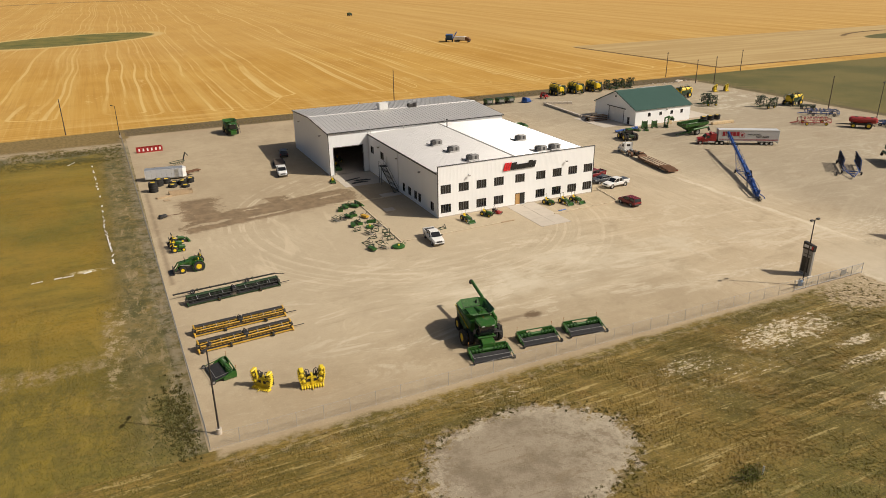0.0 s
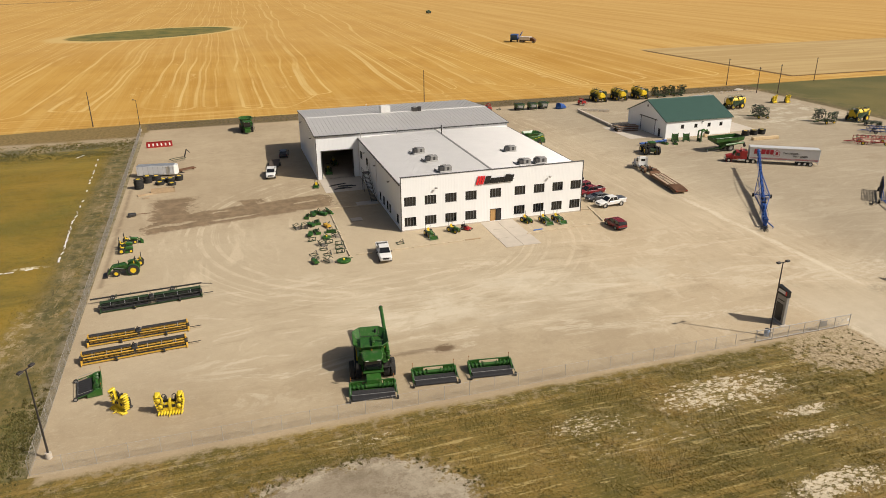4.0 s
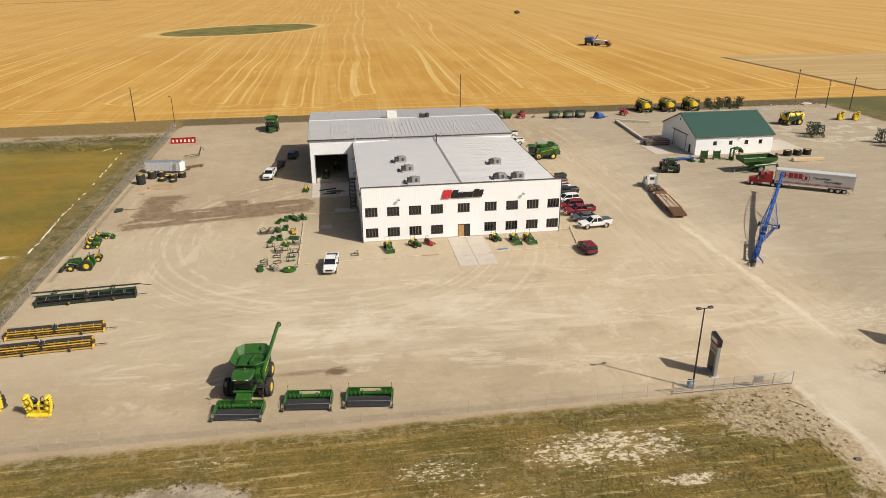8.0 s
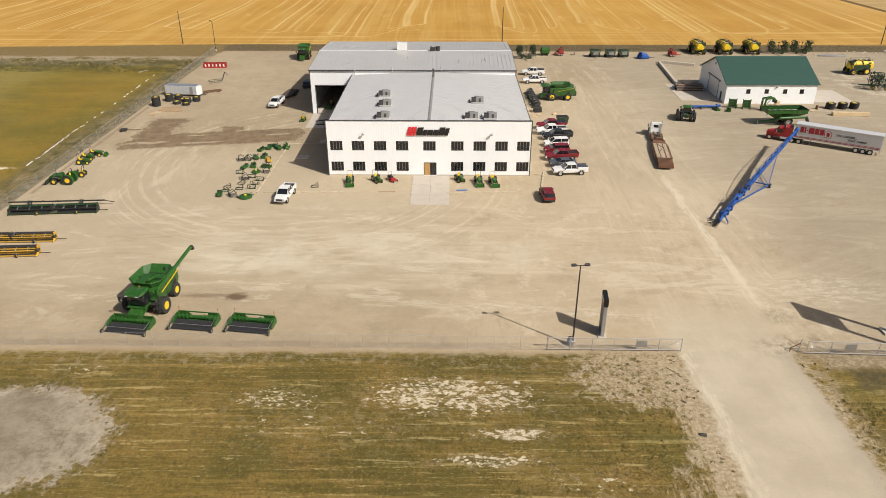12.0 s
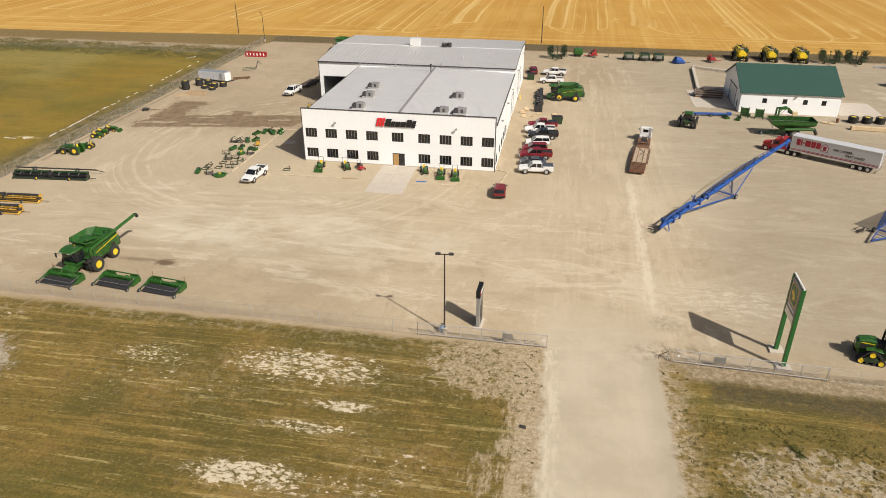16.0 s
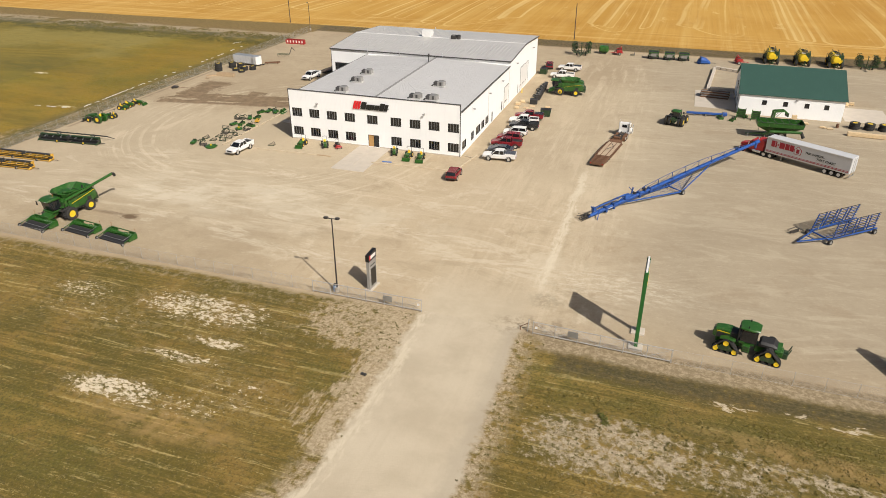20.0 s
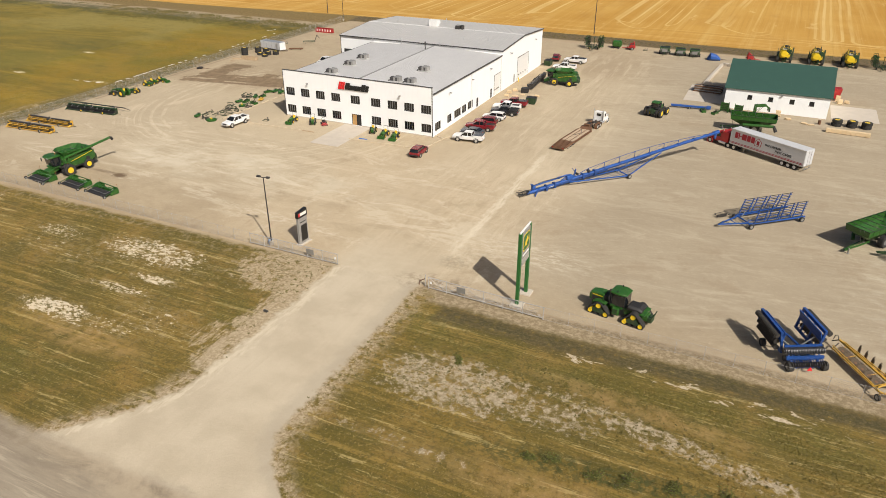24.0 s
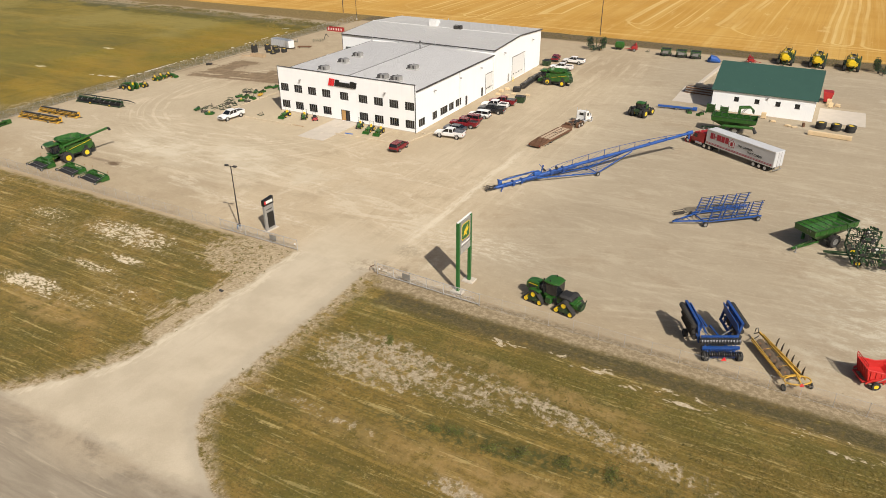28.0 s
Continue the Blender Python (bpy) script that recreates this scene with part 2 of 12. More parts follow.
def part(name, solid, material, parent, label="", at=None):
    """One mesh object under a thing or under a part. solid: a Solid, or a mesh to share."""
    me = solid if isinstance(solid, bpy.types.Mesh) else solid.mesh(name)
    if not me.materials:
        me.materials.append(material)
    ob = new(name, me)
    ob.parent = parent
    if at is not None:
        ob.matrix_basis = at
    return tagged(ob, label)


def single(name, solid, material, label, category="", group="", kind="", m=None):
    """A thing of one mesh."""
    me = solid if isinstance(solid, bpy.types.Mesh) else solid.mesh(name)
    if not me.materials:
        me.materials.append(material)
    ob = new(name, me)
    if m is not None:
        ob.matrix_world = m
    return tagged(ob, label, category, group, kind)


def at(x, y, yaw=0.0, z=0.0):
    return pose(x, y, z, 0, 0, yaw)


# ---- ground ----
class Land:
    """Shared sizes and layers of the ground's materials."""

    def __init__(self, name):
        n = self.n = Nodes(name, 0.95)
        self.x, self.y = n.plane("x"), n.plane("y")
        self.wob = (n.noise(0.09, 5, 0.6) - 0.5) * 7.0
        self.fine = (n.noise(0.9, 4, 0.65) - 0.5) * 2.2
        self.wx = self.x + self.wob * 0.35 + self.fine
        self.wy = self.y + (n.noise(0.11, 5, 0.65) - 0.5) * 2.0 + self.fine * 0.6
        self.speck, self.clump, self.grit = n.noise(2.6, 6, 0.75), n.noise(1.3, 5, 0.7), n.noise(7.0, 3, 0.8)

    def rect(self, x0, x1, y0, y1, soft=0.6, px=None, py=None):
        px, py = px or self.wx, py or self.wy
        a = px.step(x0 - soft, x0 + soft).least((-px).step(-x1 - soft, -x1 + soft))
        return a.least(py.step(y0 - soft, y0 + soft)).least((-py).step(-y1 - soft, -y1 + soft))

    def disc(self, cx, cy, rx, ry, lo=1.1, hi=0.8, px=None, py=None):
        u, v = ((px or self.wx) - cx) * (1 / rx), ((py or self.wy) - cy) * (1 / ry)
        return (u * u + v * v).op("POWER", 0.5).step(lo, hi)

    def arcs(self, cx, cy, along, across):
        """Streaks that run in circles about a point."""
        u, v = self.x - cx, self.y - cy
        r = (u * u + v * v).op("POWER", 0.5)
        return r, self.n.line_noise(r * across + self.fine * 0.12 + v.op("ARCTAN2", u) * along)

    def gravel(self):
        n = self.n
        base = n.mix(n.noise(0.045, 5, 0.6).step(0.36, 0.64), (0.370, 0.285, 0.196), (0.435, 0.342, 0.240))
        return n.mix(n.noise(0.33, 5, 0.7).step(0.4, 0.7) * 0.4, base, (0.320, 0.240, 0.162))

    def loose(self, base):
        """Pebbles and dark grit on gravel."""
        n = self.n
        base = n.mix(self.speck.step(0.54, 0.66) * 0.40, base, (0.56, 0.45, 0.335))
        base = n.mix(n.noise(16.0, 2, 0.7).step(0.52, 0.70) * 0.25, base, (0.20, 0.15, 0.10))
        base = n.mix(self.grit.step(0.53, 0.68) * 0.40, base, (0.235, 0.175, 0.118))
        return n.mix(self.clump.step(0.60, 0.72) * 0.25, base, (0.26, 0.195, 0.13))

    def road(self):
        n = self.n
        return n.mix(n.noise(0.16, 6, 0.6).step(0.36, 0.66), (0.470, 0.385, 0.292), (0.550, 0.462, 0.362))

    def weed(self):
        n = self.n
        weed = n.mix(n.noise(0.28, 5, 0.7).step(0.40, 0.60), (0.185, 0.142, 0.062), (0.070, 0.068, 0.018))
        return n.mix(n.noise(1.1, 5, 0.7).step(0.60, 0.70) * 0.8, weed, (0.42, 0.35, 0.25))

    def crop(self):
        n = self.n
        return n.mix(n.noise(0.03, 4).step(0.35, 0.65), (0.088, 0.084, 0.020), (0.140, 0.115, 0.032))

    def times(self, col, k):
        """A colour multiplied through."""
        t = self.n.tree.nodes.new("ShaderNodeMix")
        t.data_type, t.blend_type = "RGBA", "MULTIPLY"
        t.inputs[0].default_value, t.inputs[7].default_value = 1.0, (*k, 1)
        self.n.tree.links.new(col.out, t.inputs[6])
        return Sock(self.n.tree, t.outputs[2])

    def done(self, col, relief, wash=(1.0, 0.985, 0.875)):
        n = self.n
        n.colour(self.times(col, wash))
        n.bump(n.noise(3.0, 5, 0.75), relief, 0.08)
        return n.mat


def front_land():
    """Dry mown grass between the road and the front fence, with the drive through it."""
    g = Land("dry mown grass and gravel drive")
    n, x, y, wx, wy, rect, disc, speck, clump = g.n, g.x, g.y, g.wx, g.wy, g.rect, g.disc, g.speck, g.clump
    # dry mown grass, olive to straw, in mowing stripes along the fence
    big = n.noise(0.085, 5, 0.65)
    row = n.noise(1.0, 4, 0.62, n.scaled(0.022, 0.80), 0.5)
    comb = n.noise(1.0, 5, 0.72, n.scaled(0.20, 2.4), 0.4)
    blade = n.noise(3.4, 4, 0.7)
    grass = n.mix(big.step(0.36, 0.62), (0.096, 0.074, 0.012), (0.158, 0.106, 0.022))
    grass = n.mix(row.step(0.52, 0.66) * 0.70, grass, (0.245, 0.162, 0.046))
    grass = n.mix(row.step(0.46, 0.34) * 0.65, grass, (0.072, 0.062, 0.011))
    grass = n.mix(n.noise(0.17, 5, 0.7).step(0.50, 0.66) * 0.45, grass, (0.205, 0.128, 0.044))
    grass = n.mix(comb.step(0.50, 0.66) * 0.50, grass, (0.062, 0.049, 0.009))
    grass = n.mix(comb.step(0.46, 0.32) * 0.35, grass, (0.270, 0.200, 0.072))
    grass = n.mix(clump.step(0.51, 0.63) * 0.60, grass, (0.050, 0.043, 0.009))
    grass = n.mix(blade.step(0.50, 0.62) * 0.50, grass, (0.048, 0.040, 0.008))
    grass = n.mix(speck.step(0.53, 0.63) * 0.42, grass, (0.330, 0.235, 0.092))
    # broken straw left along the mower's rows, and greener ground towards the road
    swath = n.noise(1.0, 6, 0.78, n.scaled(0.085, 1.25), 0.4) * 0.75 + n.noise(1.9, 5, 0.75) * 0.25
    grass = n.mix(swath.step(0.545, 0.60) * 0.58, grass, (0.40, 0.315, 0.160))
    moist = disc(2, -85, 24, 5.4, 1.3, 0.4).most(disc(-62, -74, 16, 16, 1.3, 0.3)).most(disc(43, -69.5, 3.6, 4.0, 1.3, 0.5) * 0.8).most(disc(66, -61.5, 4.5, 4.0, 1.3, 0.4))
    moist = moist.most(disc(76, -89, 12, 3.5, 1.3, 0.4) * 0.7).most(rect(64, 175, -66.0, -62.2, 1.4) * 0.75).most(disc(18, -88, 18, 4, 1.3, 0.4) * 0.8)
    grass = n.mix(moist * n.noise(0.55, 5, 0.7).step(0.34, 0.58) * 0.60, grass, n.mix(blade.step(0.40, 0.62), (0.108, 0.096, 0.016), (0.052, 0.052, 0.010)))
    ruddy = disc(31, -81.2, 10, 2.2, 1.3, 0.4).most(disc(92, -66.2, 13, 1.5, 1.3, 0.4, wx, wy + (x - 92) * 0.10)).most(disc(96, -81.0, 24, 2.6, 1.3, 0.4))
    grass = n.mix(ruddy * n.noise(0.6, 5, 0.7).step(0.36, 0.60) * 0.6, grass, (0.285, 0.190, 0.088))
    grass = g.times(grass, (1.15, 1.15, 1.04))
    col = n.mix(rect(171, 2500, -300, 119, 1.5), grass, g.crop())
    yard = rect(-50.6, 168, -54.6, 107.5, 0.6)
    col = n.mix(yard, col, g.loose(g.gravel()))
    rim = rect(-50.6, 168, -57.0, -53.4, 0.9) * n.noise(0.9, 5, 0.75).step(0.48, 0.62)
    col = n.mix(rim * 0.55, col, (0.30, 0.235, 0.155))
    berm = rect(64, 168, -57.2, -53.8, 0.7)
    col = n.mix(berm * 0.9, col, n.mix(n.noise(1.5, 5, 0.75).step(0.42, 0.62), (0.230, 0.176, 0.114), (0.385, 0.308, 0.220)))
    # thin soil with scattered weeds beside the gate, and along both verges of the drive
    soil = n.mix(speck.step(0.42, 0.60), (0.300, 0.228, 0.148), (0.500, 0.408, 0.300))
    apron = disc(43.5, -58.6, 11.0, 7.4, 1.25, 0.45)
    thin = n.noise(0.8, 6, 0.75)
    col = n.mix((thin + (apron - 1.0) * 0.35).step(0.36, 0.50) * 0.85, col, soil)
    col = n.mix(apron * (n.cells(1.3) + (thin - 0.5) * 0.6).step(0.30, 0.20) * 0.45, col, n.mix(speck, (0.115, 0.096, 0.030), (0.195, 0.152, 0.062)))
    scraped = rect(44.6, 49.0, -80, -55, 1.6).most(rect(41.5, 46, -77, -71, 2.2) * 0.7)
    col = n.mix((n.noise(0.7, 6, 0.75, n.scaled(1.3, 0.35)) + (scraped - 1.0) * 0.30).step(0.36, 0.50) * 0.9, col, n.mix(speck.step(0.40, 0.62), (0.335, 0.260, 0.172), (0.485, 0.395, 0.288)))
    far_left, far_right = ((-y) - 80).most(0.0), ((-y) - 83).most(0.0)
    lane_left, lane_right = (wx * -1.0 + 48.3) - far_left * far_left * 0.036, (wx - 61.2) - far_right * far_right * 0.085
    off = lane_right.most(lane_left)
    drive = off.step(0.45, -0.45) * rect(-200, 300, -96, -50, 0.5, x, wy)
    shoulder = (off - 1.6).step(1.9, -1.4) * rect(-200, 300, -97, -54, 1.0, x, wy)
    col = n.mix(shoulder * thin.step(0.40, 0.54) * 0.9, col, soil)
    col = n.mix(shoulder * clump.step(0.60, 0.65) * 0.6, col, (0.105, 0.085, 0.028))
    road = n.mix(n.noise(0.16, 6, 0.6).step(0.34, 0.66), (0.450, 0.380, 0.300), (0.535, 0.460, 0.374))
    ruts = n.noise(1.0, 5, 0.65, n.scaled(0.45, 0.025), 0.3)
    road = n.mix(ruts.step(0.48, 0.66) * 0.35, road, (0.440, 0.370, 0.292))
    road = n.mix(g.grit.step(0.52, 0.68) * 0.18, road, (0.30, 0.24, 0.18))
    road = n.mix(lane_right.step(-2.8, -0.6) * 0.45, road, (0.350, 0.300, 0.245))
    road = n.mix((lane_left + 0.9).absolute().step(1.0, 0.2) * n.noise(0.7, 6, 0.75, n.scaled(1.4, 0.3)).step(0.42, 0.58) * 0.75, road, (0.62, 0.545, 0.445))
    col = n.mix(drive, col, road)
    # the public road: grey-brown, with dusty wheel tracks and gravel drifted from the drive
    main = n.mix(n.noise(1.0, 6, 0.68, n.scaled(0.05, 0.42), 0.5).step(0.36, 0.66), (0.232, 0.192, 0.152), (0.345, 0.292, 0.236))
    main = n.mix(n.noise(1.0, 6, 0.7, n.scaled(0.10, 1.1), 0.6).step(0.54, 0.66) * 0.6, main, (0.455, 0.390, 0.315))
    main = n.mix((wy + 95.3).absolute().step(1.0, 0.2) * n.noise(0.3, 5, 0.7).step(0.34, 0.6) * 0.6, main, (0.165, 0.128, 0.090))
    main = n.mix(disc(54, -94.5, 15, 4.0, 1.35, 0.3) * n.noise(0.25, 6, 0.7, n.scaled(0.5, 1.0), 0.5).step(0.34, 0.58) * 0.85, main, (0.415, 0.340, 0.260))
    col = n.mix(rect(-2500, 2500, -106, -94.0, 0.9, x, wy), col, main)
    # bare sand with a salt rim
    sand = n.mix(n.noise(0.22, 7, 0.75).step(0.36, 0.62), (0.195, 0.154, 0.112), (0.300, 0.250, 0.196))
    sand = n.mix(n.noise(1.0, 6, 0.75, n.scaled(0.16, 0.55, 1.0, 12), 0.8).step(0.52, 0.66) * 0.65, sand, (0.190, 0.140, 0.092))
    ragged = n.noise(0.28, 8, 0.80) * 0.6 + n.noise(1.1, 6, 0.8) * 0.4
    pan = disc(-22.0, -68.8, 16.4, 11.0, 1.2, 0.35, wx + g.wob * 0.8, wy + g.wob * 0.5)
    salted = (pan - 0.66).absolute().step(0.30, 0.06)
    sand = n.mix(salted * n.noise(0.6, 8, 0.82).step(0.46, 0.60) * 0.75, sand, (0.470, 0.410, 0.335))
    sand = n.mix(x.step(-24, -13) * n.noise(0.8, 8, 0.82).step(0.42, 0.56) * 0.5, sand, (0.455, 0.400, 0.330))
    sand = n.mix(n.noise(0.9, 6, 0.8).step(0.54, 0.66) * 0.6, sand, (0.150, 0.112, 0.070))
    col = n.mix((thin + (pan - 1.0) * 0.40).step(0.28, 0.42) * 0.6, col, (0.235, 0.172, 0.096))
    col = n.mix((ragged + (pan - 1.0) * 0.36).step(0.345, 0.395), col, sand)
    # white alkali crust, broken into flecks that follow the rows
    crust = n.noise(1.0, 7, 0.80, n.scaled(1.0, 1.75), 0.2) * 0.72 + row * 0.14 + n.noise(0.22, 4, 0.6) * 0.14

    def flecks(mask, level=0.502):
        return (crust + (mask - 1.0) * 0.17).step(level, level + 0.045)
    spots = (disc(23, -62.0, 15, 4.8, 1.3, 0.3) * 1.07).most(disc(28.5, -67.9, 6.0, 1.3, 1.3, 0.3) * 1.16).most(disc(26, -71.4, 8.5, 1.2, 1.3, 0.3) * 1.12).most(disc(22.5, -78.2, 8.6, 2.8, 1.3, 0.3) * 1.22).most(disc(32, -78.0, 7, 2.4, 1.3, 0.3) * 0.86)
    spots = spots.most(disc(4.0, -62.6, 8, 2.6, 1.3, 0.3) * 0.88).most(disc(-18, -58, 9, 2.0, 1.3, 0.3) * 0.66).most(disc(10, -66, 16, 6, 1.3, 0.3) * 0.68).most(disc(36, -75, 9, 5, 1.3, 0.3) * 0.74).most(disc(-33, -60, 9, 4, 1.3, 0.3) * 0.5)
    col = n.mix(flecks(spots) * 0.95, col, (0.62, 0.54, 0.435))
    chips = (n.cells(1.5, n.scaled(0.8, 1.3)) + (n.noise(0.8, 5, 0.7) - 0.5) * 0.5)
    col = n.mix((chips * -1.0 + (spots - 1.0) * 0.55).step(-0.30, -0.20) * 0.9, col, (0.62, 0.54, 0.435))
    col = n.mix(spots * thin.step(0.50, 0.60) * 0.35, col, (0.36, 0.285, 0.185))
    # the bare ground beyond the drive, with dark tussocks on it
    mottled = n.noise(0.85, 7, 0.80)
    bare = disc(73.5, -70.4, 11.5, 5.8, 1.25, 0.45).most(disc(96, -69.9, 22, 2.4, 1.25, 0.30, wx, wy + (x - 96) * 0.17) * 0.90).most(disc(84, -71.0, 8, 3.6, 1.3, 0.3) * 0.85).most(disc(89.7, -83.0, 3.4, 1.4, 1.3, 0.4)).most(disc(72, -80.6, 11, 1.0, 1.3, 0.4) * 0.72)
    col = n.mix((mottled + (bare - 1.0) * 0.24).step(0.43, 0.53) * 0.88, col, n.mix(speck.step(0.42, 0.6), (0.310, 0.250, 0.180), (0.470, 0.398, 0.308)))
    col = n.mix(bare * (n.cells(1.2) + (thin - 0.5) * 0.6).step(0.28, 0.20) * 0.6, col, n.mix(speck, (0.085, 0.074, 0.022), (0.170, 0.135, 0.055)))
    col = n.mix(bare * n.noise(0.55, 5, 0.7).step(0.55, 0.64) * 0.6, col, n.mix(speck, (0.11, 0.088, 0.026), (0.22, 0.165, 0.08)))
    hollow = rect(66, 172, -60.3, -57.3, 0.9)
    col = n.mix(hollow * 0.85 * clump.step(0.28, 0.50), col, n.mix(speck.step(0.45, 0.6), (0.048, 0.040, 0.016), (0.098, 0.078, 0.036)))
    crust2 = rect(82, 172, -62.4, -59.4, 0.8, wx, wy + (x - 100) * 0.02)
    salt = n.noise(0.55, 6, 0.68, n.scaled(0.5, 1.3), 0.4)
    col = n.mix((salt + (crust2 - 1.0) * 0.25).step(0.560, 0.595) * 0.9, col, n.mix(speck.step(0.40, 0.62), (0.42, 0.34, 0.25), (0.58, 0.50, 0.40)))
    lush = disc(92, -76.3, 17, 1.5, 1.3, 0.4, wx, wy - (x - 92) * 0.12) * clump.step(0.42, 0.58)
    col = n.mix(lush * 0.85, col, (0.050, 0.054, 0.012))
    col = n.mix(disc(63.5, -52.8, 6.5, 2.6, 1.3, 0.2) * n.noise(0.7, 7, 0.8).step(0.45, 0.60) * 0.75, col, (0.165, 0.115, 0.068))
    return g.done(col, 0.7)


def side_land():
    """Hay land and weeds beside the yard."""
    g = Land("hay land and weeds")
    n, rect, clump = g.n, g.rect, g.clump
    grass = n.mix(n.noise(0.25, 6, 0.7).step(0.38, 0.62), (0.095, 0.080, 0.017), (0.215, 0.150, 0.050))
    grass = n.mix(clump.step(0.48, 0.66) * 0.7, grass, (0.060, 0.055, 0.014))
    grass = n.mix(g.speck.step(0.54, 0.66) * 0.6, grass, (0.34, 0.25, 0.11))
    # the hay land beside the yard: ochre with long soft streaks, greener and paler towards the field
    drift = n.noise(1.0, 6, 0.68, n.scaled(0.016, 0.060), 1.5)
    sweep = n.noise(1.0, 7, 0.74, n.scaled(0.045, 0.22, 1.0, 6), 0.9)
    flush = n.noise(0.022, 6, 0.7)
    hay = n.mix(drift.step(0.38, 0.62), (0.128, 0.104, 0.014), (0.222, 0.160, 0.021))
    hay = n.mix(flush.step(0.46, 0.60) * 0.65, hay, (0.142, 0.126, 0.020))
    hay = n.mix(drift.step(0.42, 0.32) * 0.6, hay, (0.088, 0.078, 0.014))
    hay = n.mix(sweep.step(0.52, 0.66) * 0.50, hay, (0.260, 0.192, 0.045))
    hay = n.mix(sweep.step(0.46, 0.34) * 0.45, hay, (0.098, 0.084, 0.014))
    ochre = rect(-92, -50, -26, 80, 14, g.wx, g.wy) * n.noise(0.06, 6, 0.7).step(0.36, 0.60)
    hay = n.mix(ochre * 0.60, hay, (0.238, 0.152, 0.019))
    hay = n.mix(rect(-260, -90, 46, 84, 9, g.wx, g.wy) * flush.step(0.40, 0.58) * 0.7, hay, (0.255, 0.205, 0.060))
    hay = n.mix(g.disc(-108, 34, 30, 7, 1.3, 0.3) * sweep.step(0.40, 0.56) * 0.6, hay, (0.080, 0.078, 0.018))
    hay = n.mix(n.noise(0.45, 7, 0.78, n.scaled(0.5, 1.0), 0.5).step(0.52, 0.66) * 0.40, hay, (0.090, 0.076, 0.013))
    hay = n.mix(n.noise(2.0, 5, 0.75).step(0.50, 0.68) * 0.28, hay, (0.090, 0.074, 0.013))
    hay = n.mix(g.speck.step(0.56, 0.68) * 0.25, hay, (0.32, 0.235, 0.070))
    near = g.y.step(10, -40)
    hay = n.mix(near * n.noise(1.0, 7, 0.76, n.scaled(0.30, 0.07), 0.8).step(0.50, 0.64) * 0.6, hay, (0.086, 0.078, 0.013))
    hay = n.mix(near * n.noise(1.0, 7, 0.78, n.scaled(0.6, 0.16), 0.5).step(0.52, 0.64) * 0.5, hay, (0.285, 0.200, 0.050))
    hay = n.mix(n.noise(0.9, 7, 0.80).step(0.52, 0.64) * 0.45, hay, (0.075, 0.066, 0.012))
    scrap = g.disc(-91, 1.3, 2.2, 0.8, 1.25, 0.5).most(g.disc(-94, 27, 2.4, 0.8, 1.25, 0.5)).most(g.disc(-62, 3, 3.0, 0.6, 1.25, 0.4))
    hay = n.mix(scrap * n.noise(0.9, 6, 0.75).step(0.42, 0.54) * 0.9, hay, (0.62, 0.56, 0.46))
    corner = g.disc(-54.0, -46.0, 3.6, 8.0, 1.2, 0.5)
    grass = n.mix(corner * clump.step(0.36, 0.52) * 0.85, grass, (0.052, 0.055, 0.012))
    col = n.mix(rect(-900, -58.5, -130, 88, 2.5), grass, g.times(hay, (1.06, 1.04, 0.97)))
    weed = g.weed()
    hem = rect(-57.6, -50.4, -80, 118, 1.6)
    rough = n.noise(1.0, 7, 0.78, n.scaled(0.7, 0.22), 0.5)
    col = n.mix(hem * n.noise(0.4, 5, 0.7).step(0.36, 0.52), col, weed)
    col = n.mix(hem * rough.step(0.53, 0.62) * 0.55, col, (0.37, 0.275, 0.175))
    col = n.mix(hem * rough.step(0.44, 0.36) * 0.8, col, (0.058, 0.052, 0.014))
    col = n.mix(rect(-60.4, -57.4, -40, -14, 0.9, g.wx + (g.y + 24) * -0.08, g.wy) * n.noise(0.5, 7, 0.78).step(0.50, 0.58) * 0.7, col, (0.43, 0.345, 0.235))
    col = n.mix(rect(-75, -51, -62, -30, 5.0) * n.noise(1.0, 7, 0.78, n.scaled(0.5, 0.2), 0.5).step(0.46, 0.58) * 0.50, col, (0.066, 0.064, 0.013))
    col = n.mix(rect(-66, -53, -95, -34, 4.0) * n.noise(0.30, 6, 0.7).step(0.36, 0.62) * 0.75, col, n.mix(clump.step(0.40, 0.62), (0.170, 0.120, 0.030), (0.092, 0.082, 0.016)))
    # a worn strip of pale dirt across the hay, and the green flush below it
    worn = g.disc(-70, -29.5, 13, 2.4, 1.3, 0.4, g.wx, g.wy + g.wob * 0.4).most(g.disc(-59.6, -22, 0.9, 9, 1.3, 0.5))
    col = n.mix(worn * n.noise(0.7, 7, 0.8).step(0.44, 0.58) * 0.75, col, n.mix(g.speck.step(0.42, 0.6), (0.225, 0.165, 0.085), (0.37, 0.29, 0.18)))
    col = n.mix(g.y.step(-36, -60) * rect(-900, -54, -130, 20, 2) * n.noise(0.12, 5, 0.7).step(0.34, 0.6) * 0.7, col, n.mix(clump.step(0.38, 0.62), (0.185, 0.150, 0.026), (0.120, 0.104, 0.018)))
    # a weedy dirt track between the hay and the stubble
    patchy = n.noise(0.10, 6, 0.7)
    track = rect(-900, -49, 87, 99, 1.5, g.wx, g.wy + g.wob * 0.6)
    col = n.mix(rect(-900, -49, 97, 125, 1.5), col, n.mix(clump.step(0.38, 0.60), (0.130, 0.092, 0.030), (0.235, 0.160, 0.060)))
    col = n.mix(track * patchy.step(0.40, 0.50) * 0.9, col, n.mix(g.speck.step(0.42, 0.6), (0.30, 0.235, 0.16), (0.40, 0.325, 0.235)))
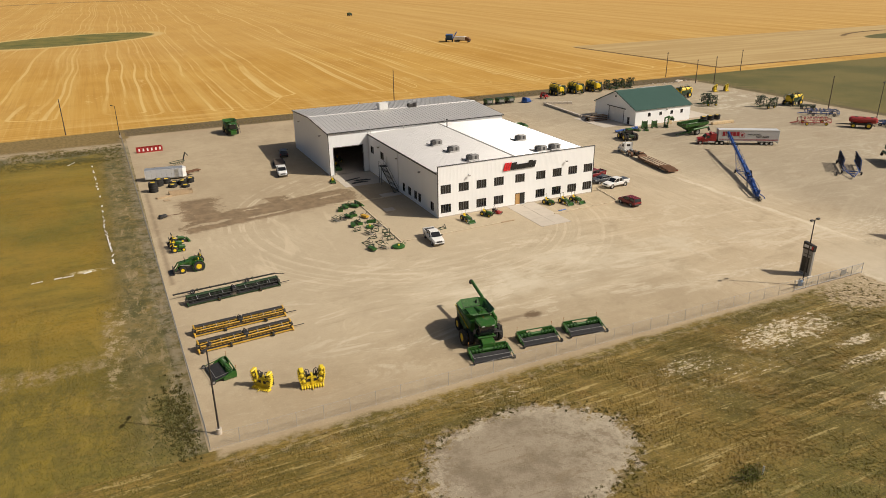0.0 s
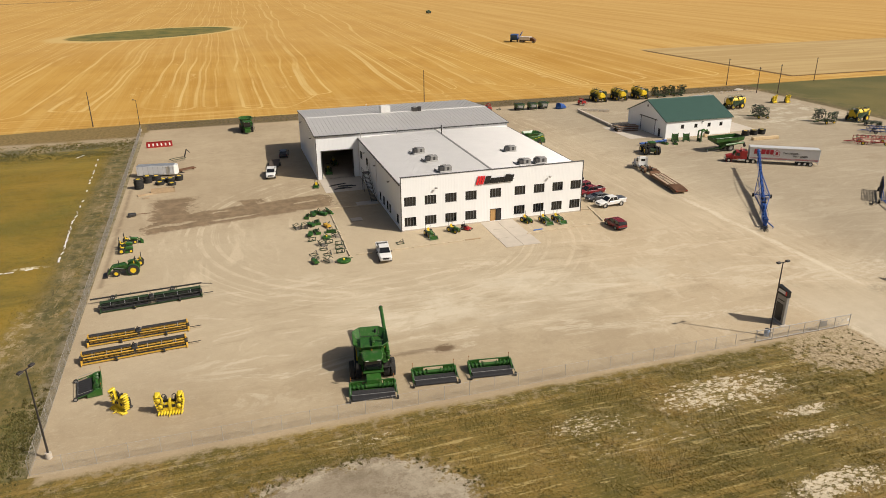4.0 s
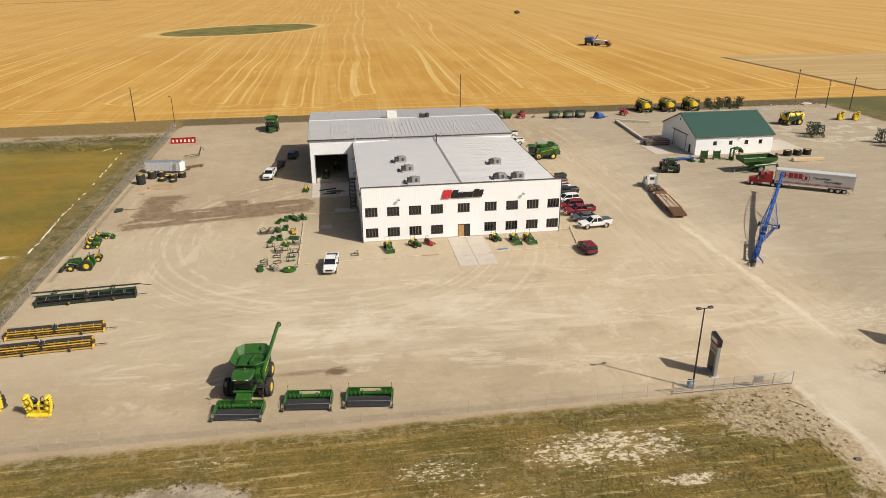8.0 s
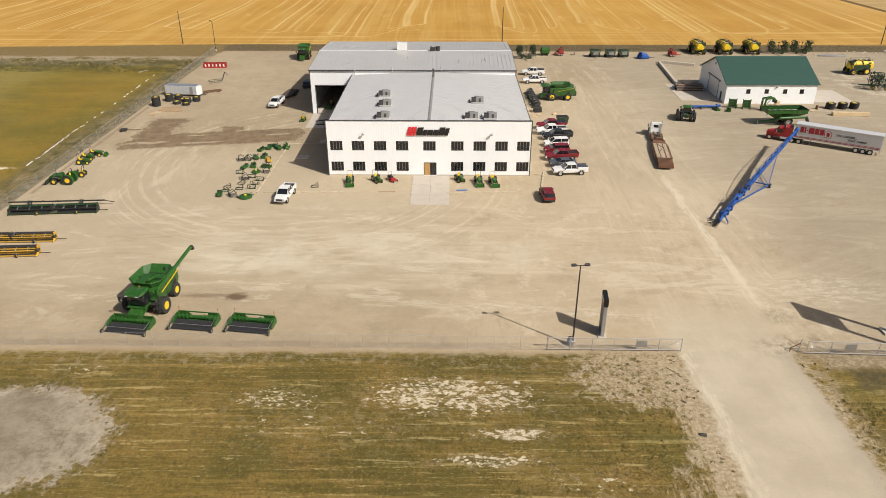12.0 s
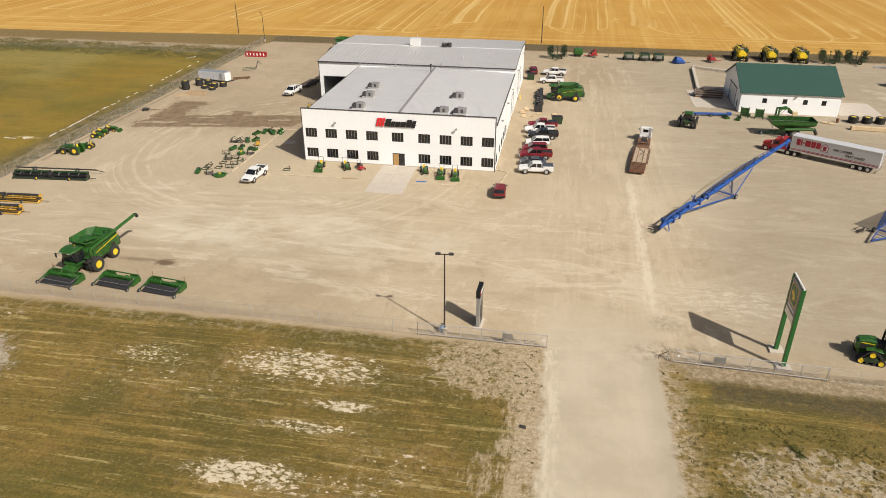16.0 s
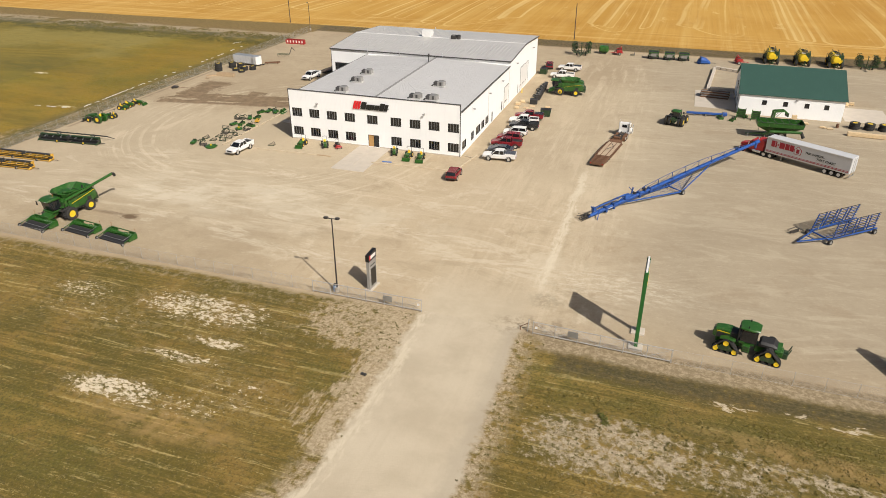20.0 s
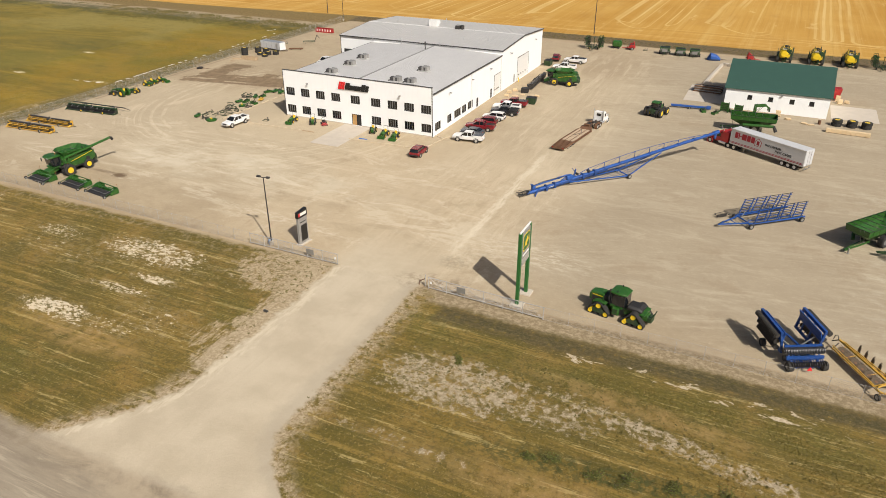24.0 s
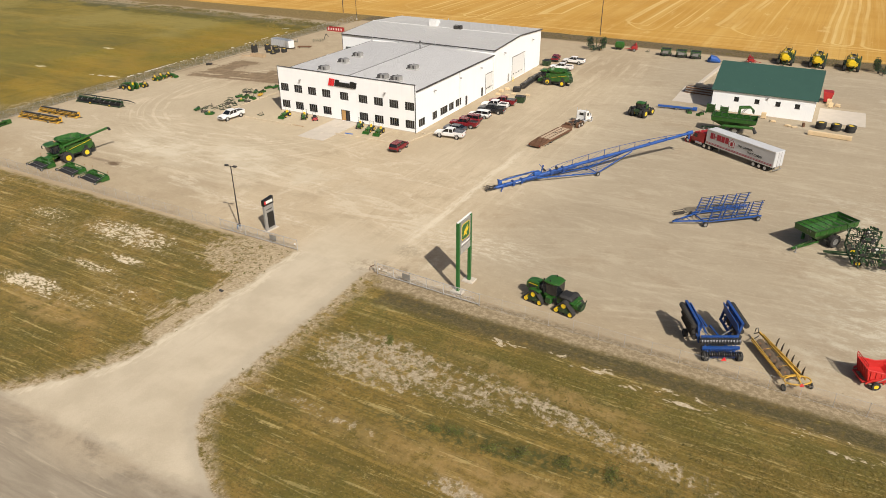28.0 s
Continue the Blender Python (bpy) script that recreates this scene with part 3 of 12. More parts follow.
    col = n.mix(rect(-900, -49, 80, 93, 2.0) * (patchy.step(0.42, 0.54) * 0.8).most(clump.step(0.52, 0.6) * 0.7), col, n.mix(clump, (0.040, 0.044, 0.012), (0.085, 0.078, 0.020)))
    col = n.mix(track * clump.step(0.60, 0.66) * 0.8, col, (0.075, 0.066, 0.026))
    rimside = rect(-53.2, -50.2, -53, 104, 0.8)
    col = n.mix(rimside * n.noise(0.6, 6, 0.75).step(0.40, 0.58) * 0.7, col, (0.30, 0.25, 0.185))
    return g.done(col, 0.7)


def back_land():
    """Stubble behind the yard, with the pale lines that harvesting left."""
    g = Land("golden stubble")
    n, x, y, wy, wob, rect, disc, speck, clump = g.n, g.x, g.y, g.wy, g.wob, g.rect, g.disc, g.speck, g.clump
    col = n.mix(rect(-50.6, 168, -54.6, 107.5, 0.6), n.mix(clump.step(0.38, 0.60), (0.130, 0.092, 0.030), (0.235, 0.160, 0.060)), g.loose(g.gravel()))
    col = n.mix(rect(171, 2500, -300, 119, 1.5), col, g.crop())
    # brown weedy bank behind the machines
    bank = n.mix(clump.step(0.4, 0.62), (0.150, 0.102, 0.052), (0.060, 0.052, 0.022))
    bank = n.mix(speck.step(0.5, 0.66) * 0.6, bank, (0.24, 0.175, 0.095))
    col = n.mix(rect(-52, 172, 107, 119.3, 1.4), col, bank)
    # stubble: combed along the passes, with the pale wheel tracks that turn at the headland
    drift = (n.line_noise(x * 0.013 + 3.0, 2.0, 0.5) - 0.5) * 60.0
    lx = x - y * 0.035 + drift + (n.noise(0.004, 2, 0.5) - 0.5) * 22.0
    turn = (n.line_noise(x * 0.021, 1.0, 0.5) - 0.5) * 60.0 + 148.0

    def passes(step, reach, width, shift):
        """Pairs of tracks about every centre, closed by a half circle at the headland."""
        u, v = (lx + shift).op("PINGPONG", step), (y - turn).least(0.0)
        return ((u * u + v * v).op("POWER", 0.5) - reach).absolute().step(width, width * 0.35)

    broken = n.noise(1.0, 4, 0.65, n.scaled(0.05, 0.007)).step(0.34, 0.56)
    tram = passes(14.0, 3.0, 0.75, 0.0).most(passes(23.0, 9.0, 0.8, 11.0) * 0.85).most(passes(19.0, 2.4, 0.6, 5.0) * 0.7)
    cut = n.noise(1.0, 3, 0.55, n.scaled(0.11, 0.0016, 1.0, 2))
    comb = n.noise(1.0, 4, 0.7, n.scaled(0.75, 0.010, 1.0, 2))
    stub = n.mix(n.noise(0.016, 5, 0.62).step(0.35, 0.65), (0.425, 0.224, 0.032), (0.495, 0.284, 0.058))
    stub = n.mix(cut.step(0.50, 0.66) * 0.55, stub, (0.545, 0.345, 0.100))
    stub = n.mix(comb.step(0.50, 0.66) * 0.45, stub, (0.545, 0.360, 0.125))
    stub = n.mix(comb.step(0.46, 0.34) * 0.35, stub, (0.350, 0.175, 0.026))
    stub = n.mix(n.noise(0.05, 6, 0.72, n.scaled(1.0, 0.4)).step(0.52, 0.68) * 0.40, stub, (0.355, 0.180, 0.030))
    stub = n.mix(n.noise(0.11, 6, 0.75, n.scaled(1.0, 0.35)).step(0.60, 0.68) * 0.45, stub, (0.640, 0.470, 0.215))
    oblique = rect(165, 2500, 180, 2500, 30, x, y)
    slant = n.noise(1.0, 5, 0.68, n.scaled(0.09, 0.003, 1.0, 31))
    stub = n.mix(oblique * 0.75, stub, n.mix(slant.step(0.36, 0.64), (0.415, 0.225, 0.040), (0.560, 0.365, 0.125)))
    stub = n.mix(tram * broken * (oblique * -0.8 + 1.0) * 0.68, stub, (0.650, 0.475, 0.205))
    head = n.noise(1.0, 5, 0.68, n.scaled(0.010, 0.42))
    rows = rect(-900, 900, 110, 143, 4.0, x, y)
    stub = n.mix(rows * head.step(0.50, 0.62) * 0.65, stub, (0.600, 0.405, 0.150))
    stub = n.mix(rows * head.step(0.46, 0.36) * 0.45, stub, (0.380, 0.195, 0.030))
    stub = n.mix(rect(-900, 900, 300, 2500, 60, x, y) * 0.35, stub, (0.50, 0.31, 0.105))
    col = n.mix(rect(-2500, 2500, 117.5, 2500, 0.8, x, wy + (x * -1.0 - 52).most(0.0) * 0.07), col, stub)
    # the smoother tan field beyond, with its dark margin and a green corner
    far = n.mix(n.noise(1.0, 4, 0.6, n.scaled(0.01, 0.12)).step(0.42, 0.64), (0.400, 0.272, 0.118), (0.465, 0.335, 0.160))
    fx = x + (y - 131) * 0.07
    col = n.mix(rect(208, 2500, 131, 240, 0.8, fx, y), col, far)
    edge = rect(205.2, 208.4, 130, 234, 0.5, fx, y).most(rect(206, 900, 129.2, 131.2, 0.5, x, y)).most(disc(440, 186, 62, 30, 1.03, 0.98, x, y) * disc(440, 186, 59, 27, 0.97, 1.02, x, y) * y.step(196, 204))
    col = n.mix(edge * 0.9, col, (0.095, 0.046, 0.010))
    col = n.mix(disc(440, 184, 50, 15, 1.04, 0.96, x, y), col, g.crop())
    bend = (x * -1.0 - 80).most(0.0)
    far_track = rect(-2000, 330, 1090, 1104, 4, x, y + bend * 0.70)
    col = n.mix(far_track * 0.8, col, (0.09, 0.05, 0.02))
    # the green hollow in the stubble, tapering to one end, in a pale ring
    hy = y + wob - (x + 62) * 0.42
    taper = (x * -0.0022 + 0.86).most(0.4).least(1.3)
    hv = (hy - 452) * (1 / 40)
    hu = (x + wob * 0.5 + 62) * (1 / 54)
    dish = (hu * hu + hv * hv).op("POWER", 0.5) * taper.op("POWER", -1.0)
    col = n.mix(dish.step(1.25, 1.10), col, (0.540, 0.375, 0.150))
    col = n.mix(dish.step(1.04, 0.97), col, n.mix(n.noise(0.06, 5, 0.65).step(0.36, 0.62), (0.088, 0.094, 0.018), (0.190, 0.158, 0.036)))
    return g.done(col, 0.4)


def crop_land():
    """Green crop beyond the machine rows."""
    g = Land("green crop")
    n, rect, clump = g.n, g.rect, g.clump
    edge = n.mix(clump, (0.115, 0.085, 0.024), (0.19, 0.14, 0.045))
    col = n.mix(rect(-50.6, 168, -54.6, 107.5, 0.6), edge, g.loose(g.gravel()))
    col = n.mix(rect(171, 2500, -300, 119, 1.5), col, g.crop())
    col = n.mix(rect(167.5, 171.5, -52, 110, 1.0) * clump.step(0.34, 0.56), col, (0.090, 0.068, 0.036))
    col = n.mix(rect(166, 178, 40, 119, 3) * clump.step(0.45, 0.6), col, g.weed())
    return g.done(col, 0.4)


def yard_land():
    """Yard gravel, with worn pale lanes and darker loose strips."""
    g = Land("yard gravel")
    n, x, y, wx, wy, rect, disc, arcs = g.n, g.x, g.y, g.wx, g.wy, g.rect, g.disc, g.arcs
    base = g.gravel()
    lane_x = n.noise(1.0, 7, 0.68, n.scaled(0.04, 0.34), 0.3)
    base = n.mix(rect(-30, 62, -42, -16, 6) * lane_x.step(0.46, 0.68) * 0.42, base, (0.56, 0.46, 0.35))
    base = n.mix(rect(-16, 36, -39, -21, 5) * lane_x.step(0.47, 0.66) * 0.5, base, (0.66, 0.565, 0.45))
    lane_y = n.noise(1.0, 6, 0.66, n.scaled(0.32, 0.05), 0.4)
    base = n.mix(rect(46, 68, -60, 90, 5) * lane_y.step(0.50, 0.64) * 0.55, base, (0.55, 0.44, 0.33))
    base = n.mix(rect(62, 66, -45, 20, 1.5, x, y) * lane_y.step(0.44, 0.60) * 0.5, base, (0.66, 0.56, 0.44))
    base = n.mix(rect(66, 168, -50, 104, 9) * 0.5, base, (0.330, 0.280, 0.222))
    base = n.mix(n.noise(0.8, 7, 0.8).step(0.50, 0.72) * 0.4, base, (0.28, 0.222, 0.160))
    base = n.mix(n.noise(0.7, 8, 0.82, n.scaled(0.6, 1.5, 1.0, 25)).step(0.52, 0.66) * 0.35, base, (0.55, 0.465, 0.36))
    r1, ring1 = arcs(-2, 4, 3.0, 0.75)
    base = n.mix(r1.step(22, 28) * (-r1).step(-42, -36) * ring1.step(0.50, 0.62) * n.noise(0.14, 5, 0.7).step(0.40, 0.60) * 0.55, base, (0.64, 0.54, 0.42))
    r2, ring2 = arcs(70, -110, 5.0, 0.5)
    base = n.mix(rect(64, 170, -52, 60, 6) * ring2.step(0.48, 0.62) * n.noise(0.06, 6, 0.7).step(0.42, 0.62) * 0.28, base, (0.30, 0.24, 0.175))
    r3, ring3 = arcs(120, -130, 6.0, 0.8)
    base = n.mix(rect(60, 170, -52, 100, 6) * ring3.step(0.50, 0.64) * n.noise(0.05, 6, 0.7).step(0.42, 0.62) * 0.26, base, (0.53, 0.44, 0.335))
    r4, ring4 = arcs(-27, -35.5, 2.0, 2.2)
    base = n.mix(r4.step(2.6, 3.2) * (-r4).step(-4.6, -4.0) * ring4.step(0.5, 0.6) * n.noise(0.2, 5, 0.7).step(0.45, 0.6) * 0.35, base, (0.60, 0.49, 0.37))
    base = n.mix(rect(-45, -18, -14, 30, 6) * lane_y.step(0.54, 0.66) * 0.6, base, (0.60, 0.49, 0.37))
    base = n.mix(n.noise(0.10, 7, 0.75).step(0.54, 0.66) * 0.45, base, (0.30, 0.225, 0.155))
    base = n.mix(rect(116, 168, -50, 2, 9) * n.noise(0.35, 8, 0.8, n.scaled(0.7, 1.4, 1.0, 20)).step(0.46, 0.62) * 0.6, base, (0.62, 0.56, 0.47))
    base = n.mix(rect(125, 165, 50, 80, 8) * n.noise(0.2, 6, 0.75).step(0.50, 0.60) * 0.6, base, (0.62, 0.56, 0.47))
    base = n.mix(rect(24, 72, -56, -4, 9) * 0.42, base, (0.60, 0.475, 0.345))
    base = n.mix(rect(20, 72, -54, -10, 6) * n.noise(0.30, 8, 0.80, n.scaled(1.0, 0.55, 1.0, 20)).step(0.52, 0.66) * 0.5, base, (0.66, 0.565, 0.45))
    base = n.mix(rect(20, 78, -56, -14, 6) * n.noise(0.24, 8, 0.80, n.scaled(1.0, 0.6, 1.0, -15), 0.5).step(0.54, 0.68) * 0.42, base, (0.29, 0.205, 0.125))
    base = n.mix(rect(44, 74, -16, 62, 9) * 0.32, base, (0.585, 0.485, 0.370))
    base = n.mix(rect(-48, 24, -40, 12, 9) * 0.40, base, (0.57, 0.475, 0.365))
    scuff = n.noise(1.0, 9, 0.76, n.scaled(0.055, 0.17), 1.0)
    base = n.mix(rect(-36, 62, -47, -14, 5) * scuff.step(0.53, 0.60) * 0.42, base, (0.68, 0.59, 0.48))
    base = n.mix(rect(-36, 62, -47, -14, 5) * scuff.step(0.46, 0.38) * 0.35, base, (0.315, 0.245, 0.165))
    drag = n.noise(1.0, 9, 0.78, n.scaled(0.07, 0.26, 1.0, -28), 1.0)
    base = n.mix(rect(60, 168, -52, 100, 6) * drag.step(0.53, 0.60) * 0.20, base, (0.60, 0.51, 0.40))
    base = n.mix(rect(60, 168, -52, 100, 6) * drag.step(0.46, 0.39) * 0.26, base, (0.275, 0.215, 0.150))
    wheels = n.noise(1.0, 6, 0.75, n.scaled(0.9, 0.05, 1.0, 8), 0.4)
    base = n.mix(rect(44, 70, -52, 95, 5) * wheels.step(0.54, 0.62) * 0.20, base, (0.66, 0.56, 0.44))
    base = n.mix(rect(44, 70, -52, 95, 5) * wheels.step(0.46, 0.38) * 0.18, base, (0.32, 0.25, 0.175))
    rut = (wx + (y + 22) * 0.012 - 61.2).absolute().step(1.1, 0.2) * rect(50, 70, -44, 0, 5, x, y)
    base = n.mix(rut * n.noise(1.0, 6, 0.75, n.scaled(1.6, 0.18)).step(0.36, 0.54) * 0.75, base, (0.69, 0.60, 0.485))
    windrow = disc(33, -45.4, 20, 1.1, 1.3, 0.3, wx, wy + (x - 33) * 0.10).most(disc(70, -40, 12, 4.5, 1.3, 0.3))
    base = n.mix(windrow * n.noise(0.9, 7, 0.8, n.scaled(0.6, 1.6)).step(0.46, 0.60) * 0.55, base, (0.68, 0.60, 0.50))
    base = n.mix(disc(62.7, -46.4, 2.4, 1.9, 1.3, 0.5) * n.noise(1.6, 6, 0.8).step(0.40, 0.58) * 0.6, base, (0.27, 0.222, 0.160))
    base = n.mix(rect(30, 46, -53.5, -49, 1.8) * n.noise(0.6, 7, 0.8).step(0.46, 0.60) * 0.45, base, (0.42, 0.305, 0.195))
    col = g.loose(base)
    stones = n.cells(1.7).step(0.16, 0.10) * n.noise(0.22, 5, 0.7).step(0.52, 0.62)
    col = n.mix(rect(84, 168, -54, -44, 3) * stones * 0.8, col, (0.17, 0.13, 0.09))
    col = n.mix(rect(47.5, 61.5, -96, -30, 2.0) * (y * -1.0).step(38.0, 53.0) * 0.97, col, g.road())
    col = n.mix(disc(30, -32, 16, 7, 1.3, 0.3) * n.noise(0.12, 7, 0.72).step(0.44, 0.62) * 0.5, col, (0.62, 0.54, 0.44))
    col = n.mix(disc(2, -30, 20, 8, 1.3, 0.3) * n.noise(0.10, 7, 0.74).step(0.40, 0.62) * 0.65, col, (0.64, 0.56, 0.46))
    # damp clay beside the workshop, and oil
    near = (n.noise(0.22, 9, 0.80) - 0.5) * 9.0
    sx = x + near * 1.6
    sy = y + near * 0.55
    tilt = sy - (x + 43) * 0.17
    wet = rect(-45, -9.5, 13.6, 22.4, 0.6, sx, tilt).most(rect(-44.5, -36.8, 18, 34.5, 0.8, sx, sy)).most(rect(-27.5, -23, 20, 29.0, 0.6, sx, sy))
    dryisle = disc(-29, 15.8, 4.5, 0.55, 1.2, 0.8, sx, tilt).most(disc(-40.5, 17.2, 4.2, 0.8, 1.2, 0.8, sx, tilt)).most(disc(-31.5, 20.6, 2.2, 0.4, 1.2, 0.8, sx, tilt)).most(disc(-14, 18.8, 2.6, 0.6, 1.2, 0.8, sx, tilt))
    clay = n.mix(n.noise(0.5, 7, 0.75).step(0.36, 0.64), (0.140, 0.090, 0.050), (0.235, 0.158, 0.094))
    col = n.mix(wet * 0.88 * (dryisle * -0.9 + 1.0), col, clay)
    col = n.mix(rect(-50.4, -49.7, -9, 44, 0.35, x + g.fine * 0.25, y) * n.noise(0.3, 4).step(0.3, 0.5) * 0.6, col, (0.200, 0.140, 0.090))
    spill = (n.noise(1.1, 7, 0.8) - 0.5) * 3.0
    col = n.mix(disc(-5.4, -42.6, 1.6, 1.0, 1.25, 0.5, x + spill, y + spill * 0.7).most(disc(-9.6, -42.3, 4.6, 0.6, 1.3, 0.3, x + spill, y + spill * 0.4) * 0.6) * 0.85, col, (0.105, 0.060, 0.030))
    col = n.mix(disc(63.5, -52.8, 6.5, 2.6, 1.3, 0.2) * n.noise(0.7, 7, 0.8).step(0.45, 0.60) * 0.75, col, (0.165, 0.115, 0.068))
    return g.done(col, 0.3, (0.98, 0.99, 0.905))


GROUNDMATS = []


def build_ground():
    s = Solid()
    rows = [-1500, -600, -300, -200, -150, -120, -100, -80, -53.6, -40, -20, 0, 20, 40, 60, 80, 104, 112, 120, 150, 200, 300, 450, 700, 1200, 2400]
    cols = [-2400, -1200, -600, -300, -150, -100, -51.2, -20, 20, 60, 100, 140, 167, 200, 240, 320, 500, 900, 1600, 2600]
    verts = [(x, y, 0.0) for y in rows for x in cols]
    w = len(cols)
    faces = [(j * w + i, j * w + i + 1, (j + 1) * w + i + 1, (j + 1) * w + i) for j in range(len(rows) - 1) for i in range(w - 1)]
    s.add(verts, faces)
    ob = single("ground", s, yard_land(), "gravel yard among stubble, hay land and mown grass", "ground", kind="structure")
    for fill in (front_land(), side_land(), back_land(), crop_land()):
        ob.data.materials.append(fill)
    GROUNDMATS.extend(ob.data.materials)
    for f in ob.data.polygons:
        cx, cy = f.center.x, f.center.y
        back = 112 if cx < -51.2 else 104
        f.material_index = 1 if cy < -53.6 else 3 if cy > back else 2 if cx < -51.2 else 4 if cx > 167 else 0


build_ground()


# ---- dealership building ----
def siding(name, c, pitch, axis):
    """Ribbed sheet-metal cladding: fine upright ribs, faint streaks of dust."""
    n = Nodes(name, 0.5)
    x, y, z = n.xyz()
    run = {"x": x, "y": y}[axis]
    rib = run.op("PINGPONG", pitch / 2).step(pitch * 0.12, pitch * 0.22)
    streak = n.noise(1.0, 5, 0.7, n.scaled(1.6, 1.6, 0.12))
    tone = n.mix(streak.step(0.46, 0.74) * 0.22, c, shade(c, 0.86))
    tone = n.mix(n.noise(0.22, 3).step(0.4, 0.7) * 0.15, tone, shade(c, 0.88))
    low = n.noise(0.9, 5, 0.7).step(0.55, 0.75) * z.step(0.9, 0.1) * 0.35
    n.colour(n.mix(low, tone, (0.42, 0.34, 0.25)))
    n.bump(rib, 0.3, 0.02)
    return n.mat


WALLWHITE = (0.865, 0.875, 0.87)
SIDING_X = siding("white ribbed cladding", WALLWHITE, 0.30, "x")
SIDING_Y = siding("white ribbed cladding along the side", WALLWHITE, 0.30, "y")
ROOFGREY = plain("weathered galvalume roofing", (0.52, 0.505, 0.48), 0.45, 0.2, spread=0.09, scale=0.35)
ROOFPALE = plain("pale galvalume roofing", (0.70, 0.685, 0.66), 0.54, 0.20, spread=0.07, scale=0.35)
# rolled sheet: its gloss is drawn out across the ribs
rolled = ROOFPALE.node_tree.nodes.new("ShaderNodeCombineXYZ")
rolled.inputs[1].default_value = 1.0
ROOFPALE.node_tree.links.new(rolled.outputs[0], ROOFPALE.node_tree.nodes["Principled BSDF"].inputs["Tangent"])
ROOFPALE.node_tree.nodes["Principled BSDF"].inputs["Anisotropic"].default_value = 1.0
TRIM = plain("charcoal metal trim", (0.06, 0.058, 0.055), 0.5)
INNER = plain("dim workshop lining", (0.045, 0.043, 0.041), 0.85)
MULLION = plain("grey aluminium mullion", (0.20, 0.197, 0.19), 0.4, spread=0.05)
FRAME = plain("black window frame", (0.018, 0.018, 0.018), 0.45)
DOORWHITE = plain("white steel door", (0.74, 0.73, 0.70), 0.45, spread=0.05)
TANDOOR = plain("varnished oak door", (0.46, 0.27, 0.10), 0.5, spread=0.15)


def wall_sheet(s, axis, plane, thick, u0, u1, z0, z1, holes=(), top=None):
    """A wall in the plane axis = plane, its inside towards +thick, with openings (u0, u1, z0, z1) cut through."""
    def p(u, d, z):
        return (plane + d, u, z) if axis == "x" else (u, plane + d, z)
    us = sorted({u0, u1, *(h[0] for h in holes), *(h[1] for h in holes)})
    zs = sorted({z0, z1, *(h[2] for h in holes), *(h[3] for h in holes)})
    for a, b in zip(us, us[1:]):
        for c, d in zip(zs, zs[1:]):
            if any(h[0] < (a + b) / 2 < h[1] and h[2] < (c + d) / 2 < h[3] for h in holes):
                continue
            for e in (0, thick):
                s.add([p(a, e, c), p(b, e, c), p(b, e, d), p(a, e, d)], [(0, 1, 2, 3)])
    for a, b, c, d in (*holes, (u0, u1, z0, z1)):
        ring = [(a, c), (b, c), (b, d), (a, d)]
        for (ua, za), (ub, zb) in zip(ring, ring[1:] + ring[:1]):
            s.add([p(ua, 0, za), p(ub, 0, zb), p(ub, thick, zb), p(ua, thick, za)], [(0, 1, 2, 3)])
    return s


WINDOW_MESHES = {}


def window(parent, w, h, panes, m):
    """A dark framed window of upright panes, its outside towards -y of m; the origin at its lower left corner."""
    key = (round(w, 2), round(h, 2), panes)
    if key not in WINDOW_MESHES:
        fr, t, gap = Solid(), 0.09, w / panes
        fr.box(0, w, -0.03, 0.16, 0, t).box(0, w, -0.03, 0.16, h - t, h)
        fr.box(0, t, -0.029, 0.159, t, h - t).box(w - t, w, -0.029, 0.159, t, h - t)
        mull = Solid().box(-0.025, 0.025, 0.0, 0.10, t, h - t).mesh("mullion")
        sill = Solid().box(-0.06, w + 0.06, -0.08, 0.0, -0.07, 0.0, c=0.01)
        pane = Solid().box(0.0, gap - t, 0.06, 0.085, 0, h - 2 * t)
        WINDOW_MESHES[key] = (fr.mesh("window_frame"), sill.mesh("sill"), pane.mesh("pane"), mull)
    fr, sill, pane, mull = WINDOW_MESHES[key]
    win = part("window", fr, FRAME, parent, at=m)
    part("sill", sill, TRIM, win)
    for i in range(1, panes):
        part("mullion", mull, MULLION, win, at=pose(i * w / panes, 0, 0))
    for i in range(panes):
        part("pane", pane, GLASS, win, at=pose(i * w / panes + 0.045, 0, 0.09))
    return win


